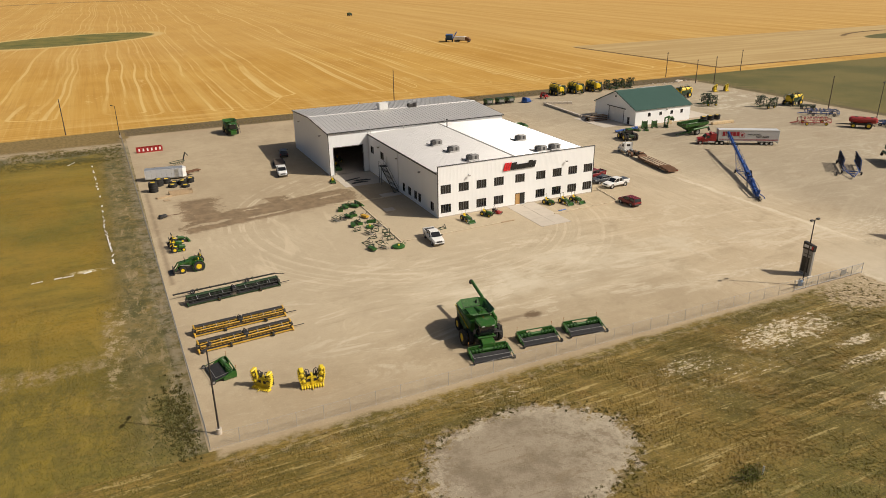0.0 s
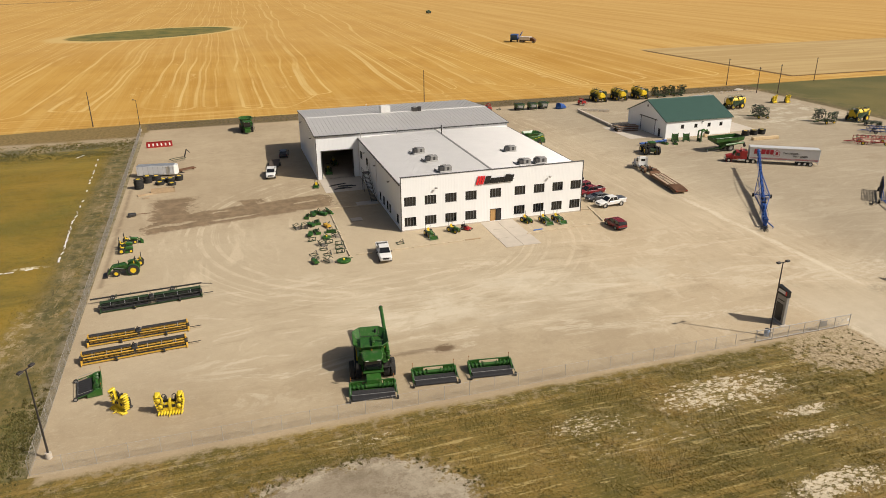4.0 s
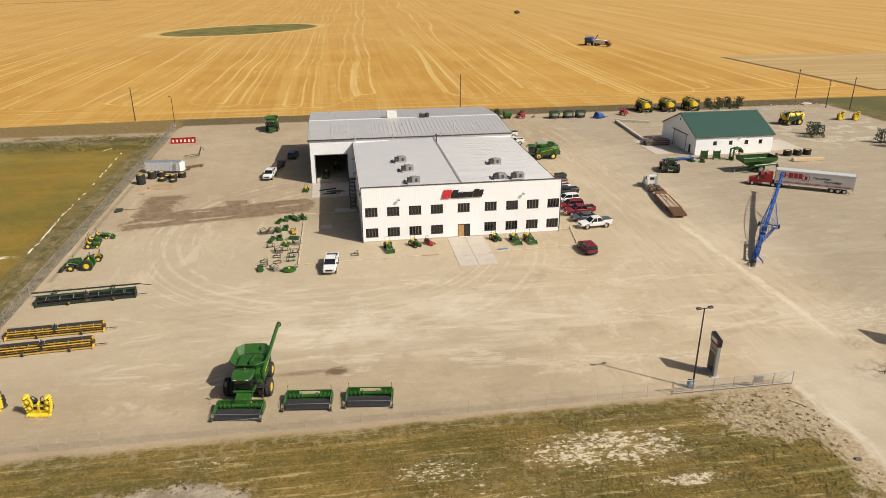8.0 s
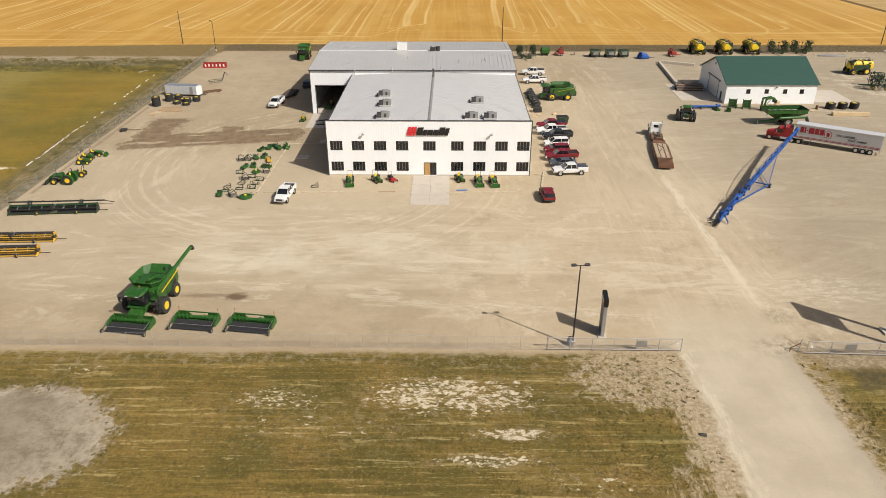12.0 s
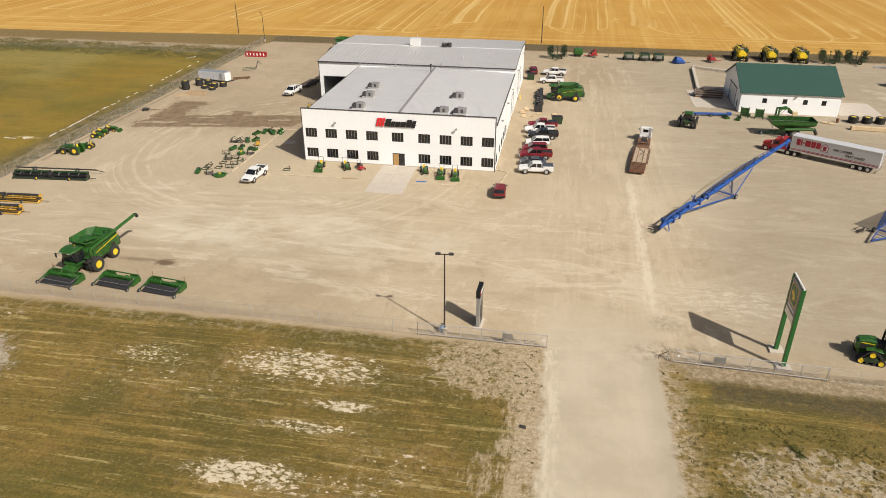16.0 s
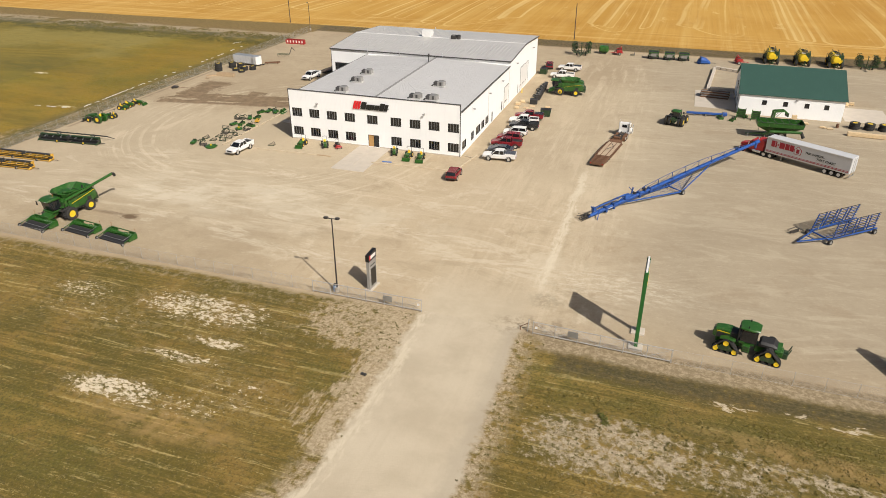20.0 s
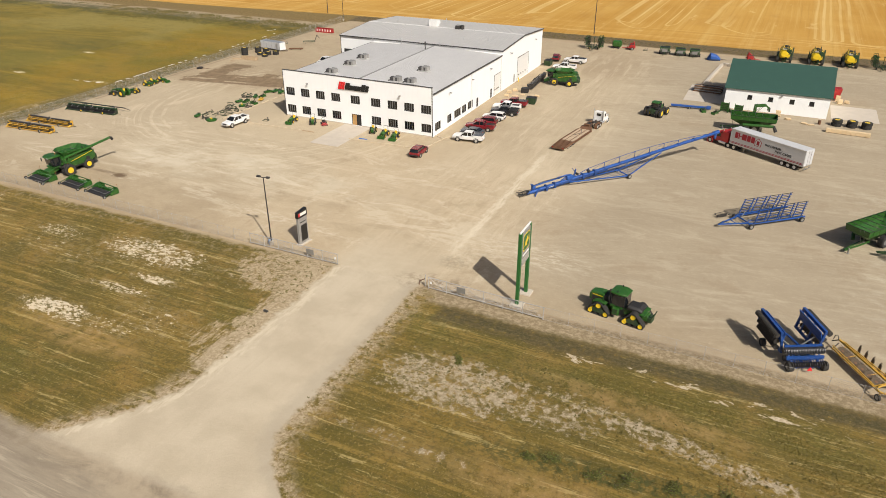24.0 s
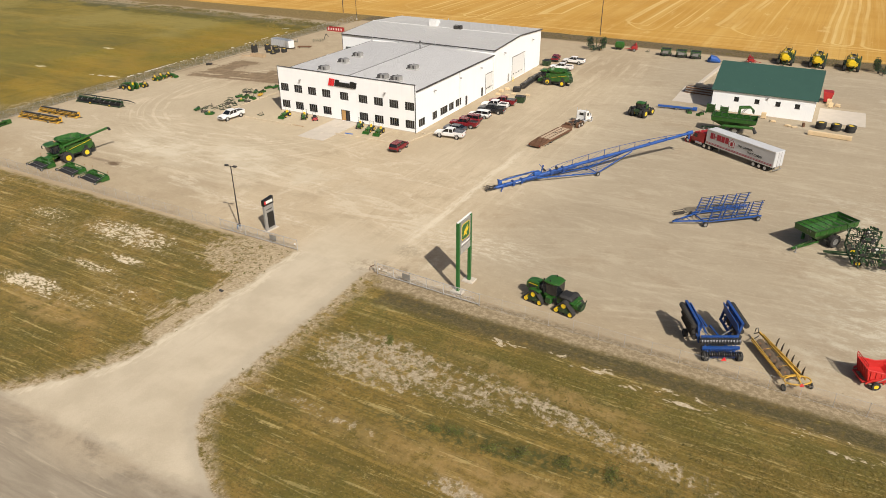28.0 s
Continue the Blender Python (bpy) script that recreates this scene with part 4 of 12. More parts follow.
def rooftop_unit(x, y, z, yaw=0.0, s=1.0):
    u = thing("rooftop_unit", at(x, y, yaw, z), "grey rooftop air-conditioning unit on a low curb with dark coils", "rooftop unit", "rooftop units")
    part("cabinet", Solid().box(-0.35, 1.15, -0.68, 0.68, 0.2, 1.05, c=0.04), UNITGREY, u)
    part("curb", Solid().box(-1.2, 1.2, -0.8, 0.8, 0.0, 0.2, c=0.02), UNITPALE, u)
    coil = part("condenser", Solid().box(-1.15, -0.37, -0.66, 0.66, 0.2, 0.92, c=0.03), UNITDARK, u, "dark finned condenser end")
    for k in range(5):
        part("coil_guard", Solid().box(-1.18, -1.15, -0.6 + 0.27 * k, -0.54 + 0.27 * k, 0.22, 0.9), UNITGREY, coil)
    for fx in (-0.76,):
        part("fan_guard", Solid().lathe([(0.92, 0.33), (1.0, 0.33), (1.0, 0.27), (0.96, 0.06)], (fx, 0, 0), "z", 14), DARKSTEEL, coil)
    part("hood", Solid().prism([(1.1, 1.0), (1.1, 0.45), (1.55, 0.45), (1.5, 0.6)], -0.6, 0.6), UNITGREY, u)
    for k in range(3):
        part("panel", Solid().box(-0.3 + 0.48 * k, 0.12 + 0.48 * k, -0.71, -0.68, 0.3, 0.98), UNITDARK if k == 1 else UNITGREY, u)
    part("gas_line", Solid().tube([(-0.2, -0.55, 0.35), (-1.35, -0.55, 0.35), (-1.55, -0.55, 0.12), (-1.55, 1.9, 0.12)], 0.06, 6), UNITDARK, u)
    part("pipe_block", Solid().box(-1.75, -1.35, 1.1, 1.35, -0.02, 0.12).box(-1.75, -1.35, -0.3, -0.05, -0.02, 0.12), UNITDARK, u)
    return u


UNITDARK = plain("dark coil metal", (0.055, 0.052, 0.05), 0.6, spread=0.3)
UNITPALE = plain("pale galvanised curb", (0.50, 0.49, 0.47), 0.5, spread=0.12)
UNITGREY = plain("grey sheet-metal housing", (0.30, 0.29, 0.27), 0.55, 0.2, spread=0.15)


def build_dealership():
    bld = thing("dealership_building", None, "white ribbed-metal two-storey dealership building with grey metal roofs", "building")
    W, D, T = 36.6, 38.7, 0.3
    X0, Y1 = -9.8, 70.4
    EAVE, RIDGE, PARAPET, REAVE, RRIDGE = 8.9, 9.6, 10.25, 10.0, 11.0
    cols = [0.6, 4.5, 8.45, 12.4, 17.3, 22.3, 26.3, 30.2, 34.1]
    ww, wh = 2.2, 1.65
    holes = [(c, c + ww, 4.9, 4.9 + wh) for c in cols] + [(c, c + ww, 1.0, 1.0 + wh) for c in cols if c != 17.3]
    door = (17.35, 19.65, 0.12, 2.55)
    part("front_wall", wall_sheet(Solid(), "y", 0, T, 0, W, 0, PARAPET, holes + [door]), SIDING_X, bld)
    for a, _, c, _ in holes:
        window(bld, ww, wh, 4, pose(a, 0.05, c))
    right = [(1.3, 3.9, 1.0, 2.6), (7.3, 9.3, 1.0, 2.6), (10.9, 14.2, 1.0, 2.6), (15.0, 17.2, 1.0, 2.6), (18.2, 21.0, 1.0, 2.6)]
    rdoors = [(23.2, 24.3, 0.1, 2.3), (31.8, 32.9, 0.1, 2.3), (34.2, 38.4, 0.1, 5.0)]
    part("side_wall", wall_sheet(Solid(), "x", W, -T, T, D, 0, EAVE, right + rdoors), SIDING_Y, bld)
    for a, b, c, d in right:
        window(bld, b - a, d - c, 3, pose(W - 0.05, a, c, 0, 0, 90))
    left = [(2.0, 3.5, 0.9, 2.6), (8.2, 9.5, 0.9, 2.6), (10.2, 11.6, 0.9, 2.6), (13.3, 14.8, 0.9, 2.6), (16.6, 17.8, 0.9, 2.6), (28.8, 30.8, 4.9, 6.5), (35.2, 37.2, 4.9, 6.5)]
    ldoors = [(26.4, 27.6, 4.1, 6.2)]
    part("side_wall", wall_sheet(Solid(), "x", 0, T, T, D, 0, EAVE, left + ldoors), SIDING_Y, bld)
    for a, b, c, d in left:
        window(bld, b - a, d - c, 2, pose(0.05, b, c, 0, 0, -90))
    for a, b, c, d in ldoors:
        part("steel_door", Solid().box(0.08, 0.14, a, b, c, d), DOORWHITE, bld)
    # floor, and an added dark block that keeps daylight out of the offices
    part("front_floor", Solid().box(T, W - T, T, D - 0.3, 0.0, 0.1), CONCRETE, bld)
    part("inner_core", Solid().box(4, W - 4, 4, D - 4, 0.1, EAVE - 0.3), INNER, bld)
    # roofs
    for sx, mat_, name in ((0, ROOFPALE, "roof"), (1, ROOFPALE, "roof")):
        xa, xb = (-0.15, W / 2) if sx == 0 else (W / 2, W + 0.15)
        za, zb = (EAVE, RIDGE) if sx == 0 else (RIDGE, EAVE)
        s = Solid().prism([(xa, za), (xb, zb), (xb, zb + 0.12), (xa, za + 0.12)], T, D, "y")
        roof = part(name, s, mat_, bld)
        slope = (zb - za) / (xb - xa)
        length = math.hypot(xb - xa, zb - za)
        seam = Solid().box(0, length, -0.02, 0.02, 0, 0.014).mesh("seam")
        for k in range(int(D / 0.61)):
            part("seam", seam, mat_, roof, at=pose(xa, 0.6 + k * 0.61, za + 0.12, 0, -math.degrees(math.atan(slope)), 0))
        ex = xa if sx == 0 else xb
        part("gutter", Solid().box(ex - 0.08, ex + 0.08, T, D, EAVE - 0.16, EAVE + 0.14), TRIM, bld)
    part("ridge_cap", Solid().prism([(W / 2 - 0.3, RIDGE + 0.11), (W / 2, RIDGE + 0.20), (W / 2 + 0.3, RIDGE + 0.11)], T, D, "y"), UNITGREY, bld)
    part("parapet_cap", Solid().box(-0.06, W + 0.06, -0.08, T + 0.06, PARAPET, PARAPET + 0.09, c=0.02), TRIM, bld)
    part("corner_trim", Solid().box(-0.04, 0.10, -0.04, 0.10, 0.0, PARAPET), TRIM, bld)
    part("corner_trim", Solid().box(W - 0.10, W + 0.04, -0.04, 0.10, 0.0, PARAPET), TRIM, bld)
    part("base_trim", Solid().box(0.1, 17.3, -0.03, 0.0, 0.0, 0.22), CONCRETE, bld)
    part("base_trim", Solid().box(19.7, W - 0.1, -0.03, 0.0, 0.0, 0.22), CONCRETE, bld)
    # entrance: an oak leaf and a glazed leaf
    part("entrance_door", Solid().box(17.45, 18.55, 0.05, 0.11, 0.12, 2.45, c=0.01), TANDOOR, bld, "varnished oak door leaf")
    glazed = part("entrance_door", Solid().box(18.62, 19.55, 0.05, 0.10, 0.12, 2.45), FRAME, bld, "glazed door leaf in a black frame")
    part("pane", Solid().box(18.72, 19.45, 0.03, 0.05, 0.25, 2.35), GLASS, glazed)
    part("door_frame", Solid().box(17.35, 17.45, -0.02, 0.2, 0.12, 2.55).box(19.55, 19.65, -0.02, 0.2, 0.12, 2.55).box(17.45, 19.55, -0.02, 0.2, 2.45, 2.55).box(18.55, 18.62, -0.01, 0.2, 0.12, 2.45), FRAME, bld)
    # rear workshop with its gable
    bay = (-8.6, -1.5, 0.0, 6.5)
    part("rear_front_wall", wall_sheet(Solid(), "y", D, T, X0, -0.02, 0, REAVE, [bay]), SIDING_X, bld)
    part("rear_upper_wall", wall_sheet(Solid(), "y", D, T, -0.02, W, EAVE - 1.5, REAVE), SIDING_X, bld)
    part("back_wall", wall_sheet(Solid(), "y", Y1, -T, X0, W, 0, REAVE - 0.3), SIDING_X, bld)
    ym = (D + Y1) / 2
    for xw, inn, hole in ((X0, T, []), (W + 0.1, -T, [(50.3, 58.8, 0.1, 6.0), (47.6, 48.8, 0.1, 2.3)])):
        s = wall_sheet(Solid(), "x", xw, inn, D + T, Y1 - T, 0, REAVE - 0.3, hole)
        s.prism([(D, REAVE - 0.3), (Y1, REAVE - 0.3), (Y1, REAVE - 0.05), (ym, RRIDGE - 0.05), (D, REAVE - 0.05)], xw, xw + inn * 0.5)
        part("gable_wall", s, SIDING_Y, bld)
    for ya, yb, za, zb in ((D - 0.15, ym, REAVE, RRIDGE), (ym, Y1 + 0.15, RRIDGE, REAVE)):
        roof = part("roof", Solid().prism([(ya, za), (yb, zb), (yb, zb + 0.12), (ya, za + 0.12)], X0 - 0.2, W + 0.3), ROOFGREY, bld)
        slope, length = (zb - za) / (yb - ya), math.hypot(yb - ya, zb - za)
        seam = Solid().box(-0.03, 0.03, 0, length, 0, 0.065).mesh("seam")
        for k in range(int((W - X0 + 0.5) / 0.95)):
            part("seam", seam, ROOFGREY, roof, at=pose(X0 + 0.2 + k * 0.95, ya, za + 0.12, math.degrees(math.atan(slope)), 0, 0))
    part("ridge_cap", Solid().prism([(ym - 0.35, RRIDGE + 0.09), (ym, RRIDGE + 0.24), (ym + 0.35, RRIDGE + 0.09)], X0 - 0.2, W + 0.3), ROOFPALE, bld)
    part("gutter", Solid().box(X0 - 0.2, W + 0.3, D - 0.30, D - 0.15, REAVE - 0.12, REAVE + 0.14), TRIM, bld)
    for xw in (X0 - 0.26, W + 0.3):
        for ya, yb, za, zb in ((D - 0.15, ym, REAVE, RRIDGE), (ym, Y1 + 0.15, RRIDGE, REAVE)):
            part("rake_trim", Solid().prism([(ya, za - 0.15), (yb, zb - 0.15), (yb, zb + 0.16), (ya, za + 0.16)], xw, xw + 0.06), TRIM, bld)
    part("corner_trim", Solid().box(X0 - 0.04, X0 + 0.1, D - 0.04, D + 0.1, 0, REAVE - 0.1), TRIM, bld)
    part("bay_frame", Solid().box(-8.75, -8.6, D - 0.06, D + 0.34, 0, 6.65).box(-1.5, -1.35, D - 0.06, D + 0.34, 0, 6.65).box(-8.6, -1.5, D - 0.06, D + 0.34, 6.5, 6.65), TRIM, bld, "dark frame of the open bay door")
    part("workshop_floor", Solid().box(X0 + T, W, D + T, Y1 - T, 0.0, 0.06), CONCRETE, bld)
    part("workshop_partition", Solid().box(6.0, 6.2, D + T, Y1 - T, 0.06, REAVE - 0.1), INNER, bld)
    # side doors
    for a, b, c, d in rdoors[:2]:
        part("steel_door", Solid().box(W - 0.12, W - 0.06, a, b, c, d), FRAME, bld)
    def sectional(xw, a, b, c, d):
        panels = max(3, int((d - c) / 0.9))
        dr = part("overhead_door", Solid().box(xw - 0.20, xw - 0.14, a, b, c, d), DOORWHITE, bld)
        for k in range(panels):
            h = (d - c) / panels
            part("panel", Solid().box(xw - 0.14, xw - 0.09, a + 0.03, b - 0.03, c + k * h + 0.015, c + (k + 1) * h - 0.015, c=0.02), DOORWHITE, dr)
        for k in range(4):
            u = a + (b - a) * (0.14 + 0.20 * k)
            part("pane", Solid().box(xw - 0.09, xw - 0.075, u, u + 0.55, c + 1.15, c + 1.45), GLASS, dr)
        part("door_surround", Solid().box(xw, xw + 0.05, a - 0.12, a, c, d + 0.12).box(xw, xw + 0.05, b, b + 0.12, c, d + 0.12).box(xw, xw + 0.05, a, b, d, d + 0.12), TRIM, bld)
    sectional(W, *rdoors[2])
    sectional(W + 0.1, 50.3, 58.8, 0.1, 6.0)
    part("steel_door", Solid().box(W - 0.05, W + 0.0, 47.6, 48.8, 0.1, 2.3), UNITGREY, bld)
    # wall lamps, vents and downpipes
    def wall_lamp(x, y, z, dx, dy):
        l = part("wall_lamp", Solid().box(-0.22, 0.22, -0.16, 0.16, -0.12, 0.12, c=0.04), UNITGREY, bld, at=pose(x + dx * 0.45, y + dy * 0.45, z))
        part("bracket", Solid().rod((0, 0, 0), (-dx * 0.45, -dy * 0.45, 0.12), 0.04), UNITGREY, l)
    for x in (6.6, 29.4):
        wall_lamp(x, 0, 7.9, 0, -1)
    for y in (8.0, 20.0, 31.0):
        wall_lamp(W, y, 7.4, 1, 0)
        wall_lamp(0, y, 7.4, -1, 0)
    for y in (44.5, 63.5):
        wall_lamp(W + 0.1, y, 8.4, 1, 0)
        wall_lamp(X0, y, 8.4, -1, 0)
    for x, y in ((-0.12, 38.5), (-0.12, 20.0), (W + 0.12, 20.0), (W + 0.12, 38.4)):
        part("downpipe", Solid().box(x - 0.06, x + 0.06, y - 0.06, y + 0.06, 0.1, EAVE - 0.1), DOORWHITE, bld)
    for x, y, z in ((0.5, 38.3, 10.0), (9.0, 38.3, 10.0), (20.0, 38.3, 10.0)):
        v = part("vent_pipe", Solid().rod((x, y, z - 1.2), (x, y, z + 0.7), 0.09), ALU, bld)
        part("vent_cap", Solid().lathe([(z + 0.7, 0.05), (z + 0.72, 0.2), (z + 0.85, 0.16), (z + 0.9, 0.03)], (x, y, 0), "z", 10), ALU, v)
    stack = part("flue", Solid().rod((18.3, 33.5, 9.6), (18.3, 33.5, 11.4), 0.12, n=10), DARKSTEEL, bld)
    part("flue_cap", Solid().lathe([(11.4, 0.12), (11.45, 0.22), (11.6, 0.2), (11.7, 0.02)], (18.3, 33.5, 0), "z", 10), DARKSTEEL, stack)
    for x, y, z in ((-4.0, 60.0, 10.6), (-1.2, 43.0, 10.4), (12.0, 47, 10.6), (24, 44, 10.5), (8.0, 68, 10.2), (30.0, 46, 10.6)):
        part("roof_vent", Solid().rod((x, y, z - 0.2), (x, y, z + 0.75), 0.1).rod((x, y, z + 0.75), (x, y, z + 0.9), 0.2, 0.06), ALU, bld)
    # outside stair to the upper door
    st = part("outside_stair", Solid().bar((-0.5, 26.4, 4.0), (-0.5, 19.0, 0.1), 0.08, 0.25).bar((-1.55, 26.4, 4.0), (-1.55, 19.0, 0.1), 0.08, 0.25), DARKSTEEL, bld, "dark steel stair to an upper door")
    for k in range(22):
        f = k / 21
        part("tread", Solid().box(-1.53, -0.52, 19.0 + 7.3 * f - 0.02, 19.26 + 7.3 * f, 0.17 + 3.84 * f, 0.21 + 3.84 * f), DARKSTEEL, st)
    part("landing", Solid().box(-1.6, -0.02, 26.4, 28.0, 4.0, 4.08), DARKSTEEL, st)
    for x in (-0.45, -1.6):
        part("handrail", Solid().tube([(x, 19.0, 1.1), (x, 26.4, 5.0), (x, 28.0, 5.05)], 0.03).rod((x, 19.0, 0.1), (x, 19.0, 1.1), 0.025).rod((x, 22.7, 2.0), (x, 22.7, 3.05), 0.025).rod((x, 26.4, 4.0), (x, 26.4, 5.0), 0.025).rod((x, 28.0, 4.0), (x, 28.0, 5.05), 0.025), DARKSTEEL, st)
    for y in (26.5, 27.9):
        part("stair_post", Solid().bar((-1.55, y, 0.0), (-1.55, y, 4.0), 0.1, 0.1), DARKSTEEL, st)
    # the fascia sign: three leaning red bars and dark slabs the size of its letters
    sign = part("fascia_sign", Solid().box(14.6, 22.0, -0.10, -0.02, 8.15, 8.22), TRIM, bld, "fascia sign of leaning red bars and black slabs")
    slant = 0.28
    def slab(x, w, z, h):
        return Solid().prism([(x + slant * (z - 7.65), z), (x + w + slant * (z - 7.65), z), (x + w + slant * (z + h - 7.65), z + h), (x + slant * (z + h - 7.65), z + h)], -0.20, -0.10, "y")
    for k in range(3):
        part("red_bar", slab(14.35 + 0.52 * k, 0.42, 7.65, 1.6), SIGNRED, sign)
    for x, w, z, h in ((16.0, 1.05, 7.7, 1.45), (17.12, 0.72, 7.7, 1.0), (17.9, 0.95, 7.7, 1.0), (18.92, 0.95, 7.7, 1.0), (19.95, 0.95, 7.7, 1.45), (20.98, 0.70, 7.7, 1.3)):
        part("letter_slab", slab(x, w, z, h), SIGNBLACK, sign)
    return bld


SIGNRED = plain("red sign face", (0.66, 0.022, 0.028), 0.4, spread=0.05)
SIGNBLACK = plain("black sign face", (0.012, 0.012, 0.012), 0.4, spread=0.05)
build_dealership()
for x, y in ((8.9, 19.5), (9.6, 12.6), (9.9, 4.6), (27.4, 14.8), (26.0, 4.4), (29.4, 4.4)):
    rooftop_unit(x, y, 9.45)
big = thing("rooftop_air_unit", at(10.2, 55.2, 0, 11.1), "white boxy make-up air unit on the workshop roof", "rooftop unit")
part("housing", Solid().box(-1.2, 1.2, -0.9, 0.9, 0.1, 1.75, c=0.04), WHITE, big)
part("intake_hood", Solid().prism([(0.9, 1.7), (0.9, 0.6), (1.9, 0.6), (1.6, 1.2)], -1.1, 1.1), WHITE, big)
part("curb", Solid().box(-1.1, 1.1, -0.8, 0.8, -0.15, 0.1), STEEL, big)
fan = thing("roof_exhaust_fan", at(18.2, 54.6, 0, 11.1), "dark roof exhaust fans on a steel curb", "rooftop unit")
part("housing", Solid().box(-1.1, 0.2, -0.7, 0.7, 0.0, 0.9, c=0.05), DARKSTEEL, fan)
part("fan_drum", Solid().lathe([(0.0, 0.55), (0.95, 0.55), (1.05, 0.35)], (0.8, 0, 0), "z", 14), DARKSTEEL, fan)
part("cowl", Solid().lathe([(0.9, 0.2), (0.95, 0.5), (1.1, 0.4), (1.15, 0.05)], (-0.5, 0, 0), "z", 12), UNITGREY, fan)

# concrete in front of the doors
for i, (a, b) in enumerate(((-13.2, -8.85), (-8.8, -4.45), (-4.4, -0.06))):
    for c, d in ((15.4, 18.65), (18.7, 22.0)):
        single("concrete_walk", Solid().box(c, d, a, b, -0.02, 0.05, c=0.01), CONCRETE, "pale concrete walk slab leading to the entrance", "concrete slab", "entrance walk slabs", "structure")
single("concrete_apron", Solid().box(-9.6, -0.2, 28.0, 38.6, -0.02, 0.04, c=0.01), CONCRETE, "concrete apron before the open workshop bay", "concrete slab", kind="structure")
single("concrete_pad", Solid().box(111.0, 120.5, 49.0, 60.5, -0.02, 0.05, c=0.01), CONCRETE, "pale concrete pad beside the shed", "concrete slab", kind="structure")
single("concrete_pad", Solid().box(79.0, 88.2, 50.6, 66.0, -0.02, 0.05, c=0.01), CONCRETE, "concrete pad before the shed door", "concrete slab", kind="structure")


# ---- green-roofed shed ----
def build_shed():
    sh = thing("storage_shed", None, "white metal shed with a green gable roof", "shed")
    x0, x1, y0, y1, eave, ridge = 88.4, 110.0, 48.0, 67.6, 4.7, 9.1
    ym = (y0 + y1) / 2
    wins = [(93.2, 94.2, 2.5, 3.5), (97.6, 98.6, 2.5, 3.5), (102.0, 103.0, 2.5, 3.5), (106.0, 107.0, 2.5, 3.5)]
    part("front_wall", wall_sheet(Solid(), "y", y0, 0.2, x0, x1, 0, eave, wins), SIDING_X, sh)
    part("back_wall", wall_sheet(Solid(), "y", y1, -0.2, x0, x1, 0, eave), SIDING_X, sh)
    for a, b, c, d in wins:
        window(sh, b - a, d - c, 1, pose(a, y0 + 0.03, c))
    big = (53.5, 60.5, 0.05, 4.2)
    for xw, inn, hole in ((x0, 0.2, [big, (50.6, 51.7, 0.05, 2.2)]), (x1, -0.2, [])):
        s = wall_sheet(Solid(), "x", xw, inn, y0 + 0.2, y1 - 0.2, 0, eave, hole)
        s.prism([(y0, eave), (y1, eave), (ym, ridge - 0.1)], xw, xw + inn)
        part("gable_wall", s, SIDING_Y, sh)
    dr = part("sliding_door", Solid().box(x0 + 0.05, x0 + 0.1, 53.5, 60.5, 0.05, 4.2), DOORWHITE, sh)
    part("door_rail", Solid().box(x0 - 0.12, x0 - 0.02, 52.5, 61.5, 4.2, 4.45), TRIM, sh)
    part("door_frame", Solid().box(x0 - 0.05, x0 + 0.0, 53.3, 53.5, 0.05, 4.2).box(x0 - 0.05, x0, 60.5, 60.7, 0.05, 4.2), TRIM, sh)
    part("steel_door", Solid().box(x0 + 0.05, x0 + 0.1, 50.6, 51.7, 0.05, 2.2), FRAME, sh)
    part("gable_vent", Solid().box(x0 - 0.03, x0 + 0.01, ym - 0.3, ym + 0.3, 7.2, 7.8), TRIM, sh)
    green = plain("green roof sheeting", (0.038, 0.088, 0.068), 0.45, 0.1, spread=0.12, scale=0.5)
    for ya, yb, za, zb in ((y0 - 0.35, ym, eave - 0.1, ridge), (ym, y1 + 0.35, ridge, eave - 0.1)):
        roof = part("roof", Solid().prism([(ya, za), (yb, zb), (yb, zb + 0.12), (ya, za + 0.12)], x0 - 0.35, x1 + 0.35), green, sh)
        slope, length = (zb - za) / (yb - ya), math.hypot(yb - ya, zb - za)
        seam = Solid().box(-0.03, 0.03, 0, length, 0, 0.009).mesh("rib")
        for k in range(24):
            part("rib", seam, green, roof, at=pose(x0 - 0.2 + k * 0.96, ya, za + 0.12, math.degrees(math.atan(slope)), 0, 0))
    part("ridge_cap", Solid().prism([(ym - 0.25, ridge + 0.02), (ym, ridge + 0.2), (ym + 0.25, ridge + 0.02)], x0 - 0.36, x1 + 0.36), green, sh)
    for xw in (x0 - 0.4, x1 + 0.34):
        for ya, yb, za, zb in ((y0 - 0.35, ym, eave - 0.1, ridge), (ym, y1 + 0.35, ridge, eave - 0.1)):
            part("rake_trim", Solid().prism([(ya, za - 0.12), (yb, zb - 0.12), (yb, zb + 0.14), (ya, za + 0.14)], xw, xw + 0.06), green, sh)
    part("wall_lamp", Solid().box(100.1, 100.5, y0 - 0.35, y0, 3.9, 4.15, c=0.04), UNITGREY, sh)


build_shed()
# ---- shared pieces of machines ----
def hull(s, sections, m=None):
    """A body lofted along x from (x, half width, bottom, top, chamfer)."""
    rings = []
    for x, hw, zb, zt, c in sections:
        c = min(c, hw * 0.95, (zt - zb) * 0.48)
        rings.append([(x, -hw + c, zb), (x, hw - c, zb), (x, hw, zb + c), (x, hw, zt - c), (x, hw - c, zt), (x, -hw + c, zt), (x, -hw, zt - c), (x, -hw, zb + c)])
    return s.stack(rings, m)


WHEELS = {}


